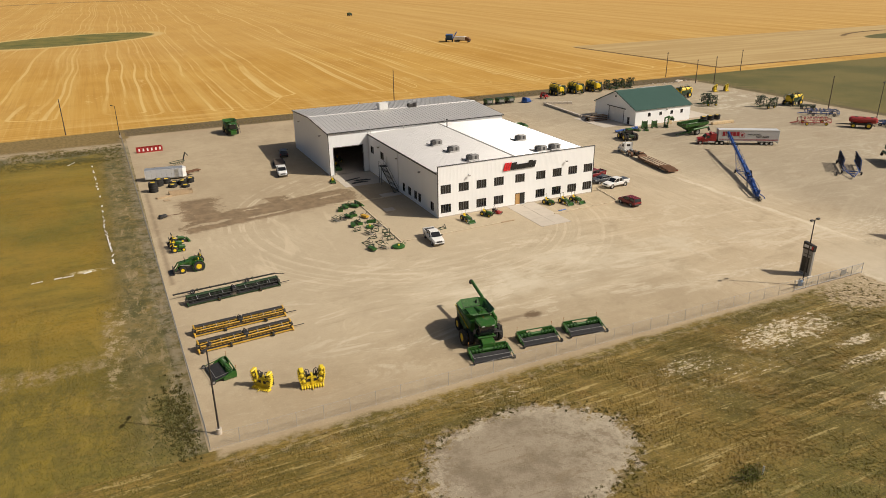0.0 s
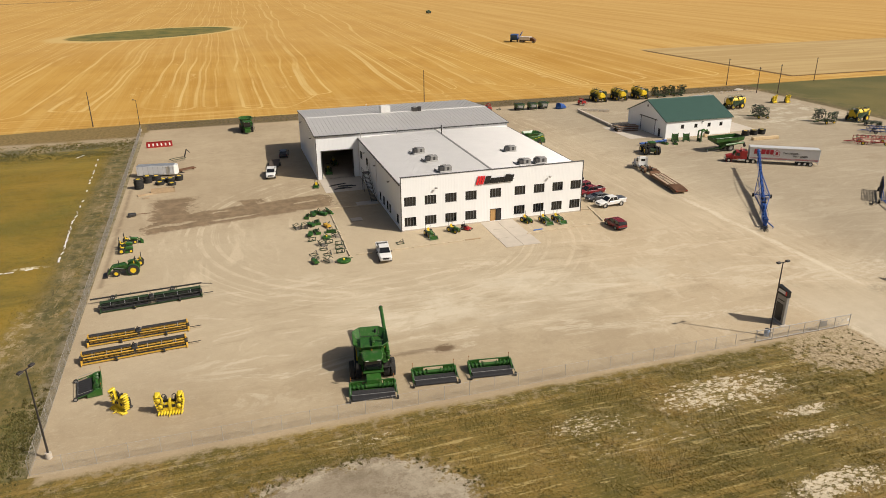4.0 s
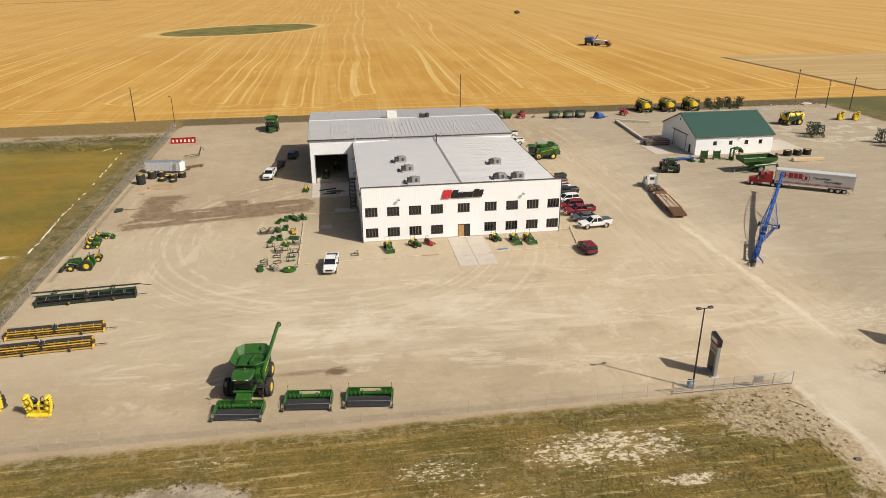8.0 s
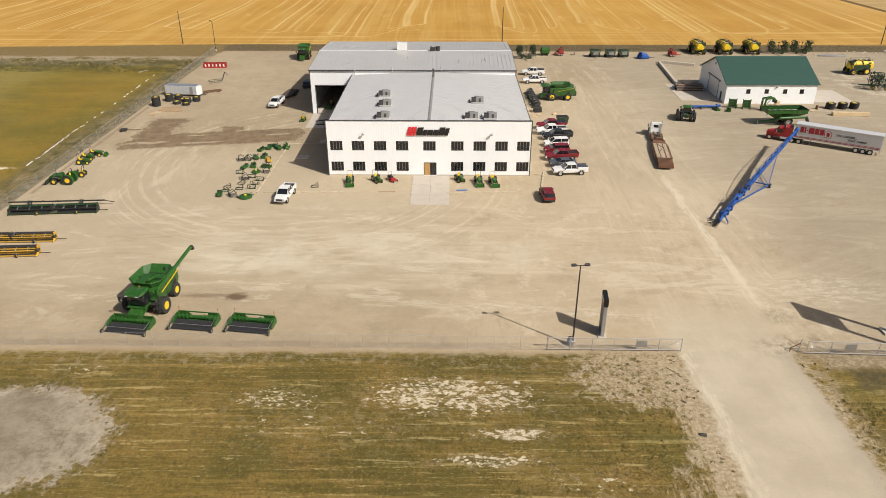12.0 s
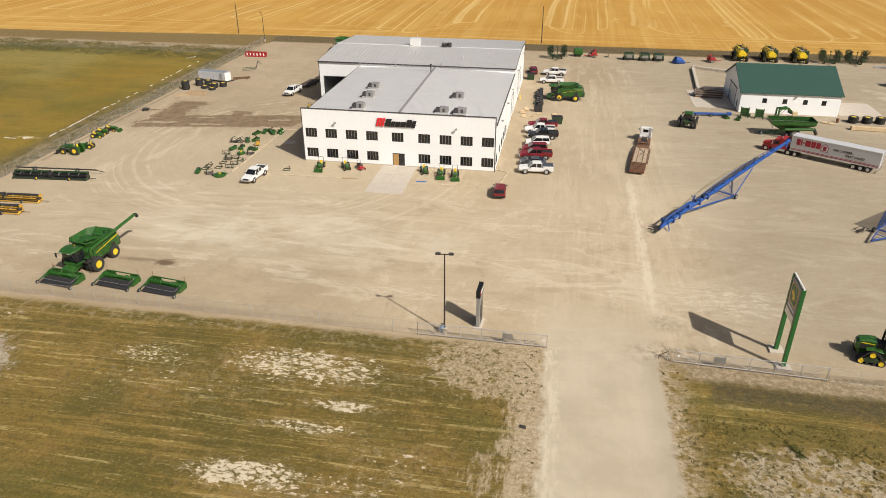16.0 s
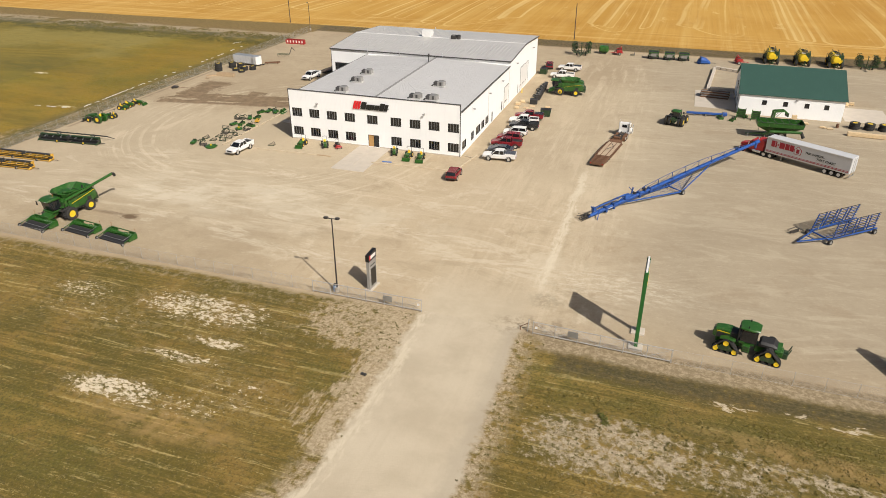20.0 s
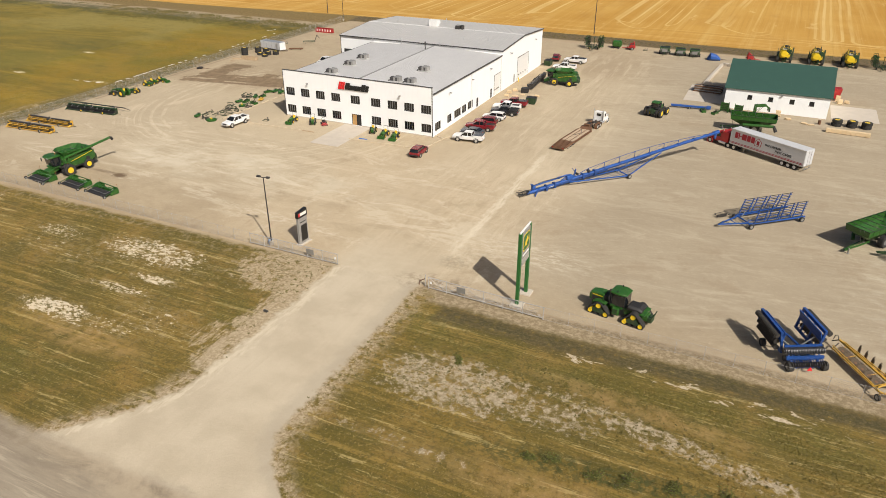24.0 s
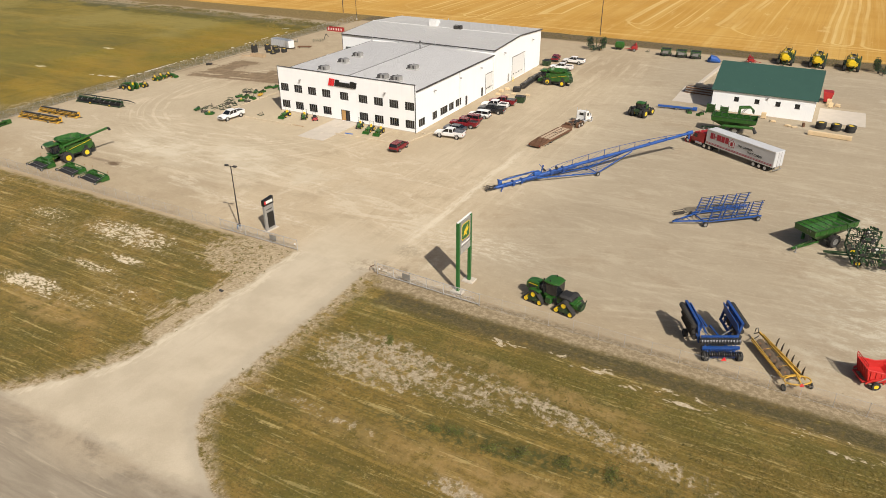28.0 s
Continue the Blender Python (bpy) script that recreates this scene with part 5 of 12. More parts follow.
def wheel(parent, x, y, r, w, rim=None, lugs=0, z=None):
    """A tyre with a rim; the axle along y. lugs: bars round the tread."""
    key = (round(r, 3), round(w, 3), lugs)
    if key not in WHEELS:
        t, h = Solid(), w / 2
        q0 = 0.86 if lugs else 1.0
        prof = [(-h * 0.8, r * 0.58 * q0), (-h, r * 0.72), (-h, r * 0.9), (-h * 0.75, r * 0.99), (h * 0.75, r * 0.99), (h, r * 0.9), (h, r * 0.72), (h * 0.8, r * 0.58 * q0), (-h * 0.8, r * 0.58 * q0)]
        t.stack([[(q * math.cos(2 * math.pi * i / 22), d, q * math.sin(2 * math.pi * i / 22)) for i in range(22)] for d, q in prof], caps=False)
        for k in range(lugs):
            for side in (-1, 1):
                a = 360 * (k + (0.5 if side > 0 else 0)) / lugs
                t.box(-0.03, 0.03, min(0, side * h * 0.95), max(0, side * h * 0.95), r * 0.97, r * 1.035, m=pose(0, 0, 0, 0, a, 0) @ pose(0, 0, 0, 0, 0, side * 22))
        d = Solid().lathe([(-h * 0.86, r * 0.60 * q0), (-h * 0.80, r * 0.54 * q0), (-h * 0.45, r * 0.46 * q0), (-h * 0.5, r * 0.16), (-h * 0.7, r * 0.13), (h * 0.7, r * 0.13), (h * 0.5, r * 0.16), (h * 0.45, r * 0.46 * q0), (h * 0.80, r * 0.54 * q0), (h * 0.86, r * 0.60 * q0)], (0, 0, 0), "y", 18)
        WHEELS[key] = (t.mesh("tyre"), d.mesh("rim"))
    tyre, disc = WHEELS[key]
    ob = part("wheel", tyre, RUBBER, parent, at=pose(x, y, r if z is None else z))
    rm = new("rim", disc)
    rm.parent = ob
    if not disc.materials:
        disc.materials.append(rim or STEEL)
    rm.material_slots[0].link = "OBJECT"
    rm.material_slots[0].material = rim or STEEL
    return ob


def pair(parent, x, y, r, w, rim=None, lugs=0):
    for s in (-1, 1):
        wheel(parent, x, s * y, r, w, rim, lugs)


# ---- cars and pickups ----
def car(m, body, label, kind="pickup", cover=None, group=""):
    """A road vehicle, its front towards +x. kind: pickup, wagon or saloon."""
    m = m @ Matrix.Scale(1.08 if kind == "pickup" else 1.03, 4)
    c = thing({"pickup": "pickup_truck", "wagon": "sport_utility_vehicle", "saloon": "car"}[kind], m, label, {"pickup": "pickup truck", "wagon": "car", "saloon": "car"}[kind], group)
    long_ = 2.95 if kind == "pickup" else 2.4
    lift = 0.10 if kind == "pickup" else 0.0
    hull_ = hull(Solid(), [(-long_, 0.84, 0.52 + lift, 1.0, 0.1), (-long_ + 0.12, 0.97, 0.42 + lift, 1.06 + lift, 0.1), (0.3, 1.0, 0.36 + lift, 1.08 + lift, 0.1),
                           (1.2, 1.0, 0.36 + lift, 1.12 + lift, 0.12), (long_ - 0.4, 0.97, 0.42 + lift, 1.0 + lift, 0.16), (long_ - 0.05, 0.86, 0.5 + lift, 0.92 + lift, 0.16)])
    part("body", hull_, body, c)
    top = 1.88 if kind == "pickup" else (1.74 if kind == "wagon" else 1.48)
    if kind == "pickup":
        xs = (-1.0, -0.82, 0.55, 1.42)
    elif kind == "wagon":
        xs = (-2.32, -2.1, 0.35, 1.3)
    else:
        xs = (-1.9, -1.1, 0.3, 1.2)
    zb = 1.02 + lift
    gl = hull(Solid(), [(xs[0], 0.86, zb, zb + 0.12, 0.03), (xs[1], 0.80, zb, top - 0.05, 0.1), (xs[2], 0.80, zb, top - 0.03, 0.1), (xs[3], 0.90, zb, zb + 0.10, 0.03)])
    part("side_glass", gl, GLASS, c)
    part("roof", hull(Solid(), [(xs[1] - 0.04, 0.72, top - 0.07, top - 0.01, 0.02), ((xs[1] + xs[2]) / 2, 0.76, top - 0.06, top + 0.03, 0.03), (xs[2] + 0.1, 0.72, top - 0.09, top - 0.02, 0.02)]), body, c)
    for s in (-1, 1):
        for xa, xb in ((xs[3] - 0.02, xs[2] + 0.05), (xs[0] + 0.05, xs[1])):
            part("pillar", Solid().bar((xa, s * 0.88, zb + 0.06), (xb, s * 0.77, top - 0.06), 0.07, 0.07), body, c)
        part("pillar", Solid().bar(((xs[1] + xs[2]) / 2 + 0.1, s * 0.885, zb + 0.02), ((xs[1] + xs[2]) / 2 + 0.08, s * 0.79, top - 0.06), 0.08, 0.05), body, c)
        part("mirror", Solid().box(1.0, 1.14, min(s * 0.98, s * 1.2), max(s * 0.98, s * 1.2), zb + 0.05, zb + 0.27, c=0.03), BLACK, c)
        part("headlight", Solid().box(long_ - 0.2, long_ - 0.02, min(s * 0.55, s * 0.86), max(s * 0.55, s * 0.86), 0.72 + lift, 0.88 + lift, c=0.03), LAMPGLASS, c)
        part("tail_light", Solid().box(-long_ - 0.01, -long_ + 0.12, min(s * 0.74, s * 0.9), max(s * 0.74, s * 0.9), 0.75 + lift, 1.0 + lift, c=0.02), REDLENS, c)
    part("grille", Solid().box(long_ - 0.1, long_ + 0.0, -0.5, 0.5, 0.62 + lift, 0.88 + lift, c=0.02), BLACK, c)
    part("bumper", Solid().box(long_ - 0.14, long_ + 0.06, -0.88, 0.88, 0.42 + lift, 0.62 + lift, c=0.04), ALU if kind == "pickup" else body, c)
    part("bumper", Solid().box(-long_ - 0.08, -long_ + 0.1, -0.88, 0.88, 0.45 + lift, 0.66 + lift, c=0.04), ALU if kind == "pickup" else BLACK, c)
    if kind == "pickup":
        bed = Solid().box(-2.92, -1.08, -0.99, -0.88, 1.1, 1.42, c=0.02).box(-2.92, -1.08, 0.88, 0.99, 1.1, 1.42, c=0.02).box(-2.95, -2.86, -0.88, 0.88, 1.1, 1.42, c=0.02).box(-1.14, -1.06, -0.88, 0.88, 1.1, 1.42)
        part("bed", bed, body, c)
        if cover:
            part("bed_cover", Solid().box(-2.90, -1.10, -0.9, 0.9, 1.40, 1.46, c=0.02), cover, c)
        else:
            part("bed_floor", Solid().box(-2.86, -1.14, -0.88, 0.88, 1.15, 1.27), BLACK, c)
    r = 0.42 if kind == "pickup" else 0.36
    for x in (-1.75, 1.85) if kind == "pickup" else (-1.4, 1.45):
        pair(c, x, 0.86, r, 0.28, ALU)
        for s in (-1, 1):
            part("wheel_arch", Solid().lathe([(s * 0.80, r + 0.11), (s * 1.005, r + 0.11), (s * 1.005, r + 0.02), (s * 0.80, r + 0.02)], (x, 0, r + 0.02), "y", 16), BLACK, c)
    return c


# ---- compact tractors and mowers ----
def compact_tractor(m, group, loader=True, canopy=True):
    t = thing("compact_tractor", m, "small green compact tractor with " + ("a front loader" if loader else "a mower deck") + " and yellow seat", "tractor", group)
    part("hood", hull(Solid(), [(0.15, 0.30, 0.55, 1.12, 0.08), (0.9, 0.29, 0.5, 1.08, 0.1), (1.25, 0.24, 0.5, 0.98, 0.12)]), GREEN, t)
    part("chassis", Solid().box(-0.9, 1.1, -0.2, 0.2, 0.4, 0.62, c=0.04), DARKSTEEL, t)
    part("fender", Solid().box(-0.95, -0.2, -0.62, -0.3, 0.85, 0.95, c=0.04), GREEN, t)
    part("fender", Solid().box(-0.95, -0.2, 0.3, 0.62, 0.85, 0.95, c=0.04), GREEN, t)
    part("seat", Solid().box(-0.65, -0.15, -0.24, 0.24, 0.85, 1.0, c=0.05).box(-0.75, -0.6, -0.24, 0.24, 0.95, 1.4, c=0.05), YELLOW, t)
    part("steering_wheel", Solid().lathe([(0, 0.19), (0.03, 0.19), (0.03, 0.14), (0, 0.14)], (0, 0, 0), "z", 12, pose(0.12, 0, 1.22, 0, -30, 0)).rod((0.22, 0, 1.0), (0.12, 0, 1.22), 0.025), BLACK, t)
    if canopy:
        part("roll_bar", Solid().tube([(-0.8, -0.45, 0.8), (-0.85, -0.45, 2.0), (-0.85, 0.45, 2.0), (-0.8, 0.45, 0.8)], 0.04), BLACK, t)
    pair(t, -0.65, 0.55, 0.52, 0.36, YELLOW, 14)
    pair(t, 0.85, 0.5, 0.33, 0.24, YELLOW)
    if loader:
        for s in (-1, 1):
            part("loader_arm", Solid().bar((0.1, s * 0.45, 1.0), (1.2, s * 0.45, 0.85), 0.09, 0.12).bar((1.2, s * 0.45, 0.85), (1.75, s * 0.45, 0.3), 0.09, 0.12), GREEN, t)
        part("bucket", Solid().prism([(1.75, 0.05), (2.25, 0.05), (2.25, 0.1), (1.85, 0.14), (1.8, 0.6), (1.7, 0.6)], -0.75, 0.75, "y"), GREEN, t)
        for s in (-1, 1):
            part("bucket_side", Solid().prism([(1.75, 0.06), (2.25, 0.06), (1.82, 0.6)], s * 0.75 - 0.02, s * 0.75 + 0.02, "y"), GREEN, t)
    else:
        part("mower_deck", Solid().lathe([(0.12, 0.66), (0.25, 0.66), (0.32, 0.4)], (0.1, 0, 0), "z", 14), GREEN, t)
    return t


def zero_turn(m, paint_, label, group=""):
    t = thing("riding_mower", m, label, "mower", group)
    part("deck", Solid().box(0.0, 0.9, -0.7, 0.7, 0.12, 0.3, c=0.08), paint_, t)
    part("frame", Solid().box(-0.9, 0.5, -0.4, 0.4, 0.3, 0.55, c=0.05), paint_, t)
    part("engine", Solid().box(-0.95, -0.4, -0.3, 0.3, 0.55, 0.9, c=0.06), BLACK, t)
    part("seat", Solid().box(-0.35, 0.1, -0.25, 0.25, 0.55, 0.72, c=0.05).box(-0.42, -0.28, -0.25, 0.25, 0.7, 1.1, c=0.05), YELLOW if paint_ is GREEN else BLACK, t)
    part("roll_bar", Solid().tube([(-0.5, -0.35, 0.5), (-0.55, -0.35, 1.5), (-0.55, 0.35, 1.5), (-0.5, 0.35, 0.5)], 0.03), BLACK, t)
    for s in (-1, 1):
        part("lever", Solid().tube([(0.1, s * 0.35, 0.6), (0.25, s * 0.35, 1.05), (0.3, s * 0.1, 1.1)], 0.025), BLACK, t)
    pair(t, -0.55, 0.5, 0.3, 0.3, YELLOW if paint_ is GREEN else STEEL)
    pair(t, 0.95, 0.45, 0.16, 0.14, STEEL)
    return t


# ---- large tractors ----
def cab(parent, x, z, roof, w=0.85, length=1.7, h=1.75):
    part("cab_glass", hull(Solid(), [(x - length / 2, w * 0.92, z, z + h, 0.06), (x, w, z, z + h, 0.06), (x + length / 2, w * 0.85, z, z + h, 0.06)]), GLASS, parent)
    part("cab_roof", hull(Solid(), [(x - length / 2 - 0.15, w * 0.85, z + h, z + h + 0.16, 0.06), (x - length / 4, w * 1.08, z + h - 0.03, z + h + 0.26, 0.08), (x + length / 3, w * 1.08, z + h - 0.03, z + h + 0.26, 0.08), (x + length / 2 + 0.25, w * 0.9, z + h, z + h + 0.14, 0.05)]), roof, parent)
    for s in (-1, 1):
        for xx in (x - length / 2, x + length / 2 - 0.06, x):
            part("cab_post", Solid().box(xx, xx + 0.07, s * w * 0.93 - 0.04, s * w * 0.93 + 0.04, z, z + h), BLACK, parent)
        part("mirror", Solid().bar((x + length / 2, s * w, z + h * 0.8), (x + length / 2 + 0.1, s * (w + 0.4), z + h * 0.8), 0.03, 0.03).box(x + length / 2 + 0.06, x + length / 2 + 0.12, s * (w + 0.45) - 0.12, s * (w + 0.45) + 0.12, z + h * 0.55, z + h * 0.9), BLACK, parent)


def loader_tractor(m):
    t = thing("loader_tractor", m, "older green row-crop tractor with open seat and front loader", "tractor")
    part("hood", hull(Solid(), [(0.1, 0.42, 1.0, 1.75, 0.08), (1.9, 0.40, 0.95, 1.68, 0.1), (2.2, 0.34, 0.95, 1.55, 0.12)]), GREEN, t)
    part("chassis", Solid().box(-1.2, 2.1, -0.3, 0.3, 0.7, 1.05, c=0.05), DARKSTEEL, t)
    part("platform", Solid().box(-1.2, 0.15, -0.8, 0.8, 1.05, 1.2, c=0.03), GREEN, t)
    for s in (-1, 1):
        part("fender", Solid().lathe([(s * 0.62, 0.98), (s * 1.15, 0.98), (s * 1.15, 0.93), (s * 0.62, 0.93)], (-0.8, 0, 0.85), "y", 18), GREEN, t)
    part("seat", Solid().box(-0.95, -0.45, -0.28, 0.28, 1.2, 1.5, c=0.05).box(-1.05, -0.9, -0.28, 0.28, 1.4, 1.95, c=0.05), YELLOW, t)
    part("roll_bar", Solid().tube([(-1.15, -0.6, 1.2), (-1.15, -0.6, 2.6), (-1.15, 0.6, 2.6), (-1.15, 0.6, 1.2)], 0.05), BLACK, t)
    part("exhaust", Solid().rod((1.2, 0.25, 1.7), (1.2, 0.25, 2.6), 0.05), BLACK, t)
    pair(t, -0.8, 0.9, 0.85, 0.5, YELLOW, 16)
    pair(t, 1.75, 0.8, 0.55, 0.32, YELLOW, 12)
    for s in (-1, 1):
        part("loader_arm", Solid().bar((0.3, s * 0.6, 1.75), (2.2, s * 0.6, 1.5), 0.12, 0.18).bar((2.2, s * 0.6, 1.5), (3.0, s * 0.6, 0.5), 0.12, 0.18), GREEN, t)
        part("loader_ram", Solid().rod((0.6, s * 0.6, 1.1), (2.0, s * 0.6, 1.4), 0.05), STEEL, t)
    part("bucket", Solid().prism([(3.0, 0.08), (3.8, 0.08), (3.8, 0.14), (3.15, 0.2), (3.08, 0.85), (2.95, 0.85)], -1.1, 1.1, "y"), DARKSTEEL, t)
    return t


def dual_tractor(m):
    t = thing("dual_wheel_tractor", m, "green cab tractor with dual wheels all round", "tractor")
    part("hood", hull(Solid(), [(0.5, 0.55, 1.2, 2.15, 0.1), (2.4, 0.5, 1.15, 2.05, 0.12), (2.9, 0.42, 1.1, 1.85, 0.15)]), GREEN, t)
    part("chassis", Solid().box(-2.2, 2.7, -0.4, 0.4, 0.8, 1.3, c=0.06), DARKGREEN, t)
    part("rear_deck", Solid().box(-2.3, -0.9, -0.7, 0.7, 1.25, 1.7, c=0.06), DARKGREEN, t)
    cab(t, -0.35, 1.4, GREEN, 0.85, 1.6, 1.55)
    part("exhaust", Solid().rod((0.75, -0.7, 1.6), (0.75, -0.7, 3.2), 0.08), BLACK, t)
    for s in (-1, 1):
        for y in (1.0, 1.75):
            wheel(t, -1.3, s * y, 1.0, 0.55, YELLOW, 18)
            wheel(t, 1.9, s * y, 0.85, 0.5, YELLOW, 16)
        part("fender", Solid().box(-2.1, -0.5, s * 1.0 - 0.4, s * 1.0 + 0.4, 2.05, 2.12, c=0.02), BLACK, t)
    return t


def track_unit(parent, x, y, w=0.75):
    """A triangular rubber track with its yellow wheels."""
    outline = []
    for cx, cz, r, a0, a1 in ((-1.0, 0.40, 0.40, 130, 270), (1.0, 0.40, 0.40, 270, 410), (0.0, 1.35, 0.50, 40, 140)):
        for k in range(7):
            a = radians(a0 + (a1 - a0) * k / 6)
            outline.append((cx + r * math.cos(a), cz + r * math.sin(a)))
    n = len(outline)
    s = Solid()
    inner = [(px * 0.90, 0.5 + (pz - 0.5) * 0.86) for px, pz in outline]
    ya, yb = y - w / 2, y + w / 2
    v = [(x + p[0], ya, p[1]) for p in outline] + [(x + p[0], yb, p[1]) for p in outline] + [(x + p[0], yb, p[1]) for p in inner] + [(x + p[0], ya, p[1]) for p in inner]
    f = [(q * n + k, q * n + (k + 1) % n, ((q + 1) % 4) * n + (k + 1) % n, ((q + 1) % 4) * n + k) for q in range(4) for k in range(n)]
    s.add(v, f)
    for k in range(n):
        p, q = outline[k], outline[(k + 1) % n]
        length = math.hypot(q[0] - p[0], q[1] - p[1])
        for j in range(max(1, round(length / 0.2))):
            f = (j + 0.5) / max(1, round(length / 0.2))
            cx, cz = p[0] + (q[0] - p[0]) * f, p[1] + (q[1] - p[1]) * f
            ang = math.degrees(math.atan2(q[1] - p[1], q[0] - p[0]))
            s.box(-0.04, 0.04, -w / 2 + 0.02, w / 2 - 0.02, -0.045, 0.045, m=pose(x + cx, y, cz, 0, -ang, 0))
    tr = part("track", s, RUBBER, parent, "black rubber track belt")
    for sd in (-1, 1):
        part("track_frame", Solid().prism([(x - 1.0, 0.32), (x + 1.0, 0.32), (x + 0.9, 0.58), (x + 0.32, 1.22), (x - 0.32, 1.22), (x - 0.9, 0.58)], y + sd * w * 0.34 - 0.03, y + sd * w * 0.34 + 0.03, "y"), DARKGREEN, tr)
    for cx in (-0.36, 0.36):
        part("track_roller", Solid().rod((x + cx, y - w * 0.46, 0.22), (x + cx, y + w * 0.46, 0.22), 0.16, n=12), BLACK, tr)
    for cx, cz, r in ((-1.0, 0.40, 0.27), (1.0, 0.40, 0.27), (0.0, 1.30, 0.30)):
        part("track_wheel", Solid().lathe([(-w * 0.48, r * 0.5), (-w * 0.52, r), (-w * 0.3, r), (w * 0.3, r), (w * 0.52, r), (w * 0.48, r * 0.5)], (x + cx, y, cz), "y", 16), YELLOW, tr)


def track_tractor(m):
    t = thing("track_tractor", m, "large green articulated tractor on four rubber tracks", "tractor")
    part("hood", hull(Solid(), [(2.05, 0.66, 1.3, 2.62, 0.12), (2.9, 0.64, 1.3, 2.60, 0.14), (3.7, 0.60, 1.2, 2.45, 0.16), (3.95, 0.50, 1.25, 2.2, 0.2)]), GREEN, t)
    part("engine_bay", hull(Solid(), [(0.95, 0.58, 1.3, 2.35, 0.1), (2.1, 0.58, 1.3, 2.35, 0.1)]), BLACK, t)
    part("hood_lamp", Solid().box(3.78, 3.98, -0.42, -0.12, 1.85, 2.05, c=0.03).box(3.78, 3.98, 0.12, 0.42, 1.85, 2.05, c=0.03), ALU, t)
    part("cab_beacon", Solid().rod((0.3, 0.8, 3.5), (0.3, 0.8, 3.78), 0.07).rod((0.3, -0.8, 3.5), (0.3, -0.8, 3.78), 0.07), BLACK, t)
    for sd in (-1, 1):
        part("side_ladder", Solid().box(-0.1, 0.5, sd * 1.32 - 0.03, sd * 1.32 + 0.03, 0.7, 0.76).box(-0.1, 0.5, sd * 1.32 - 0.03, sd * 1.32 + 0.03, 1.0, 1.06).box(-0.1, 0.5, sd * 1.32 - 0.03, sd * 1.32 + 0.03, 1.3, 1.36), BLACK, t)
        part("track_guard", hull(Solid(), [(1.35, 0.36, 1.72, 1.80, 0.03), (2.25, 0.36, 1.92, 2.0, 0.03), (3.0, 0.36, 1.74, 1.82, 0.03)], pose(0, sd * 1.22, 0)), GREEN, t)
    part("hood_grille", Solid().box(2.2, 3.5, -0.68, -0.60, 1.45, 2.0).box(2.2, 3.5, 0.60, 0.68, 1.45, 2.0), BLACK, t)
    for s in (-1, 1):
        part("hood_stripe", Solid().box(2.15, 3.5, s * 0.655 - 0.02, s * 0.655 + 0.02, 2.14, 2.22), YELLOW, t)
    part("front_frame", Solid().box(0.3, 3.6, -0.55, 0.55, 0.7, 1.35, c=0.08), GREEN, t)
    part("rear_frame", Solid().box(-3.6, -0.6, -0.55, 0.55, 0.7, 1.5, c=0.08), GREEN, t)
    part("fuel_tank", hull(Solid(), [(-2.9, 0.8, 1.5, 2.0, 0.15), (-2.5, 0.9, 1.5, 2.25, 0.25), (-1.2, 0.9, 1.5, 2.25, 0.25), (-0.95, 0.75, 1.5, 2.0, 0.15)]), BLACK, t)
    part("rear_fender", Solid().box(-3.4, -2.7, -1.1, 1.1, 1.55, 1.72, c=0.05), GREEN, t)
    part("step", Solid().box(-0.2, 0.6, -1.3, -0.8, 0.6, 1.5, c=0.05), GREEN, t)
    part("step", Solid().box(-0.2, 0.6, 0.8, 1.3, 0.6, 1.5, c=0.05), GREEN, t)
    part("cab_base", Solid().box(-0.55, 1.1, -0.9, 0.9, 1.4, 1.75, c=0.06), GREEN, t)
    cab(t, 0.1, 1.75, GREEN, 1.0, 1.75, 1.55)
    part("exhaust", Solid().rod((1.2, 0.8, 1.7), (1.2, 0.8, 3.7), 0.1), BLACK, t)
    part("air_intake", Solid().rod((1.2, -0.8, 1.7), (1.2, -0.8, 3.3), 0.12), BLACK, t)
    part("hitch", Solid().box(-4.1, -3.5, -0.5, 0.5, 0.6, 1.3, c=0.05).bar((-4.0, -0.4, 1.0), (-4.3, -0.4, 2.0), 0.1, 0.1).bar((-4.0, 0.4, 1.0), (-4.3, 0.4, 2.0), 0.1, 0.1), DARKGREEN, t)
    for x in (2.25, -2.2):
        for s in (-1, 1):
            track_unit(t, x, s * 1.25)
    return t


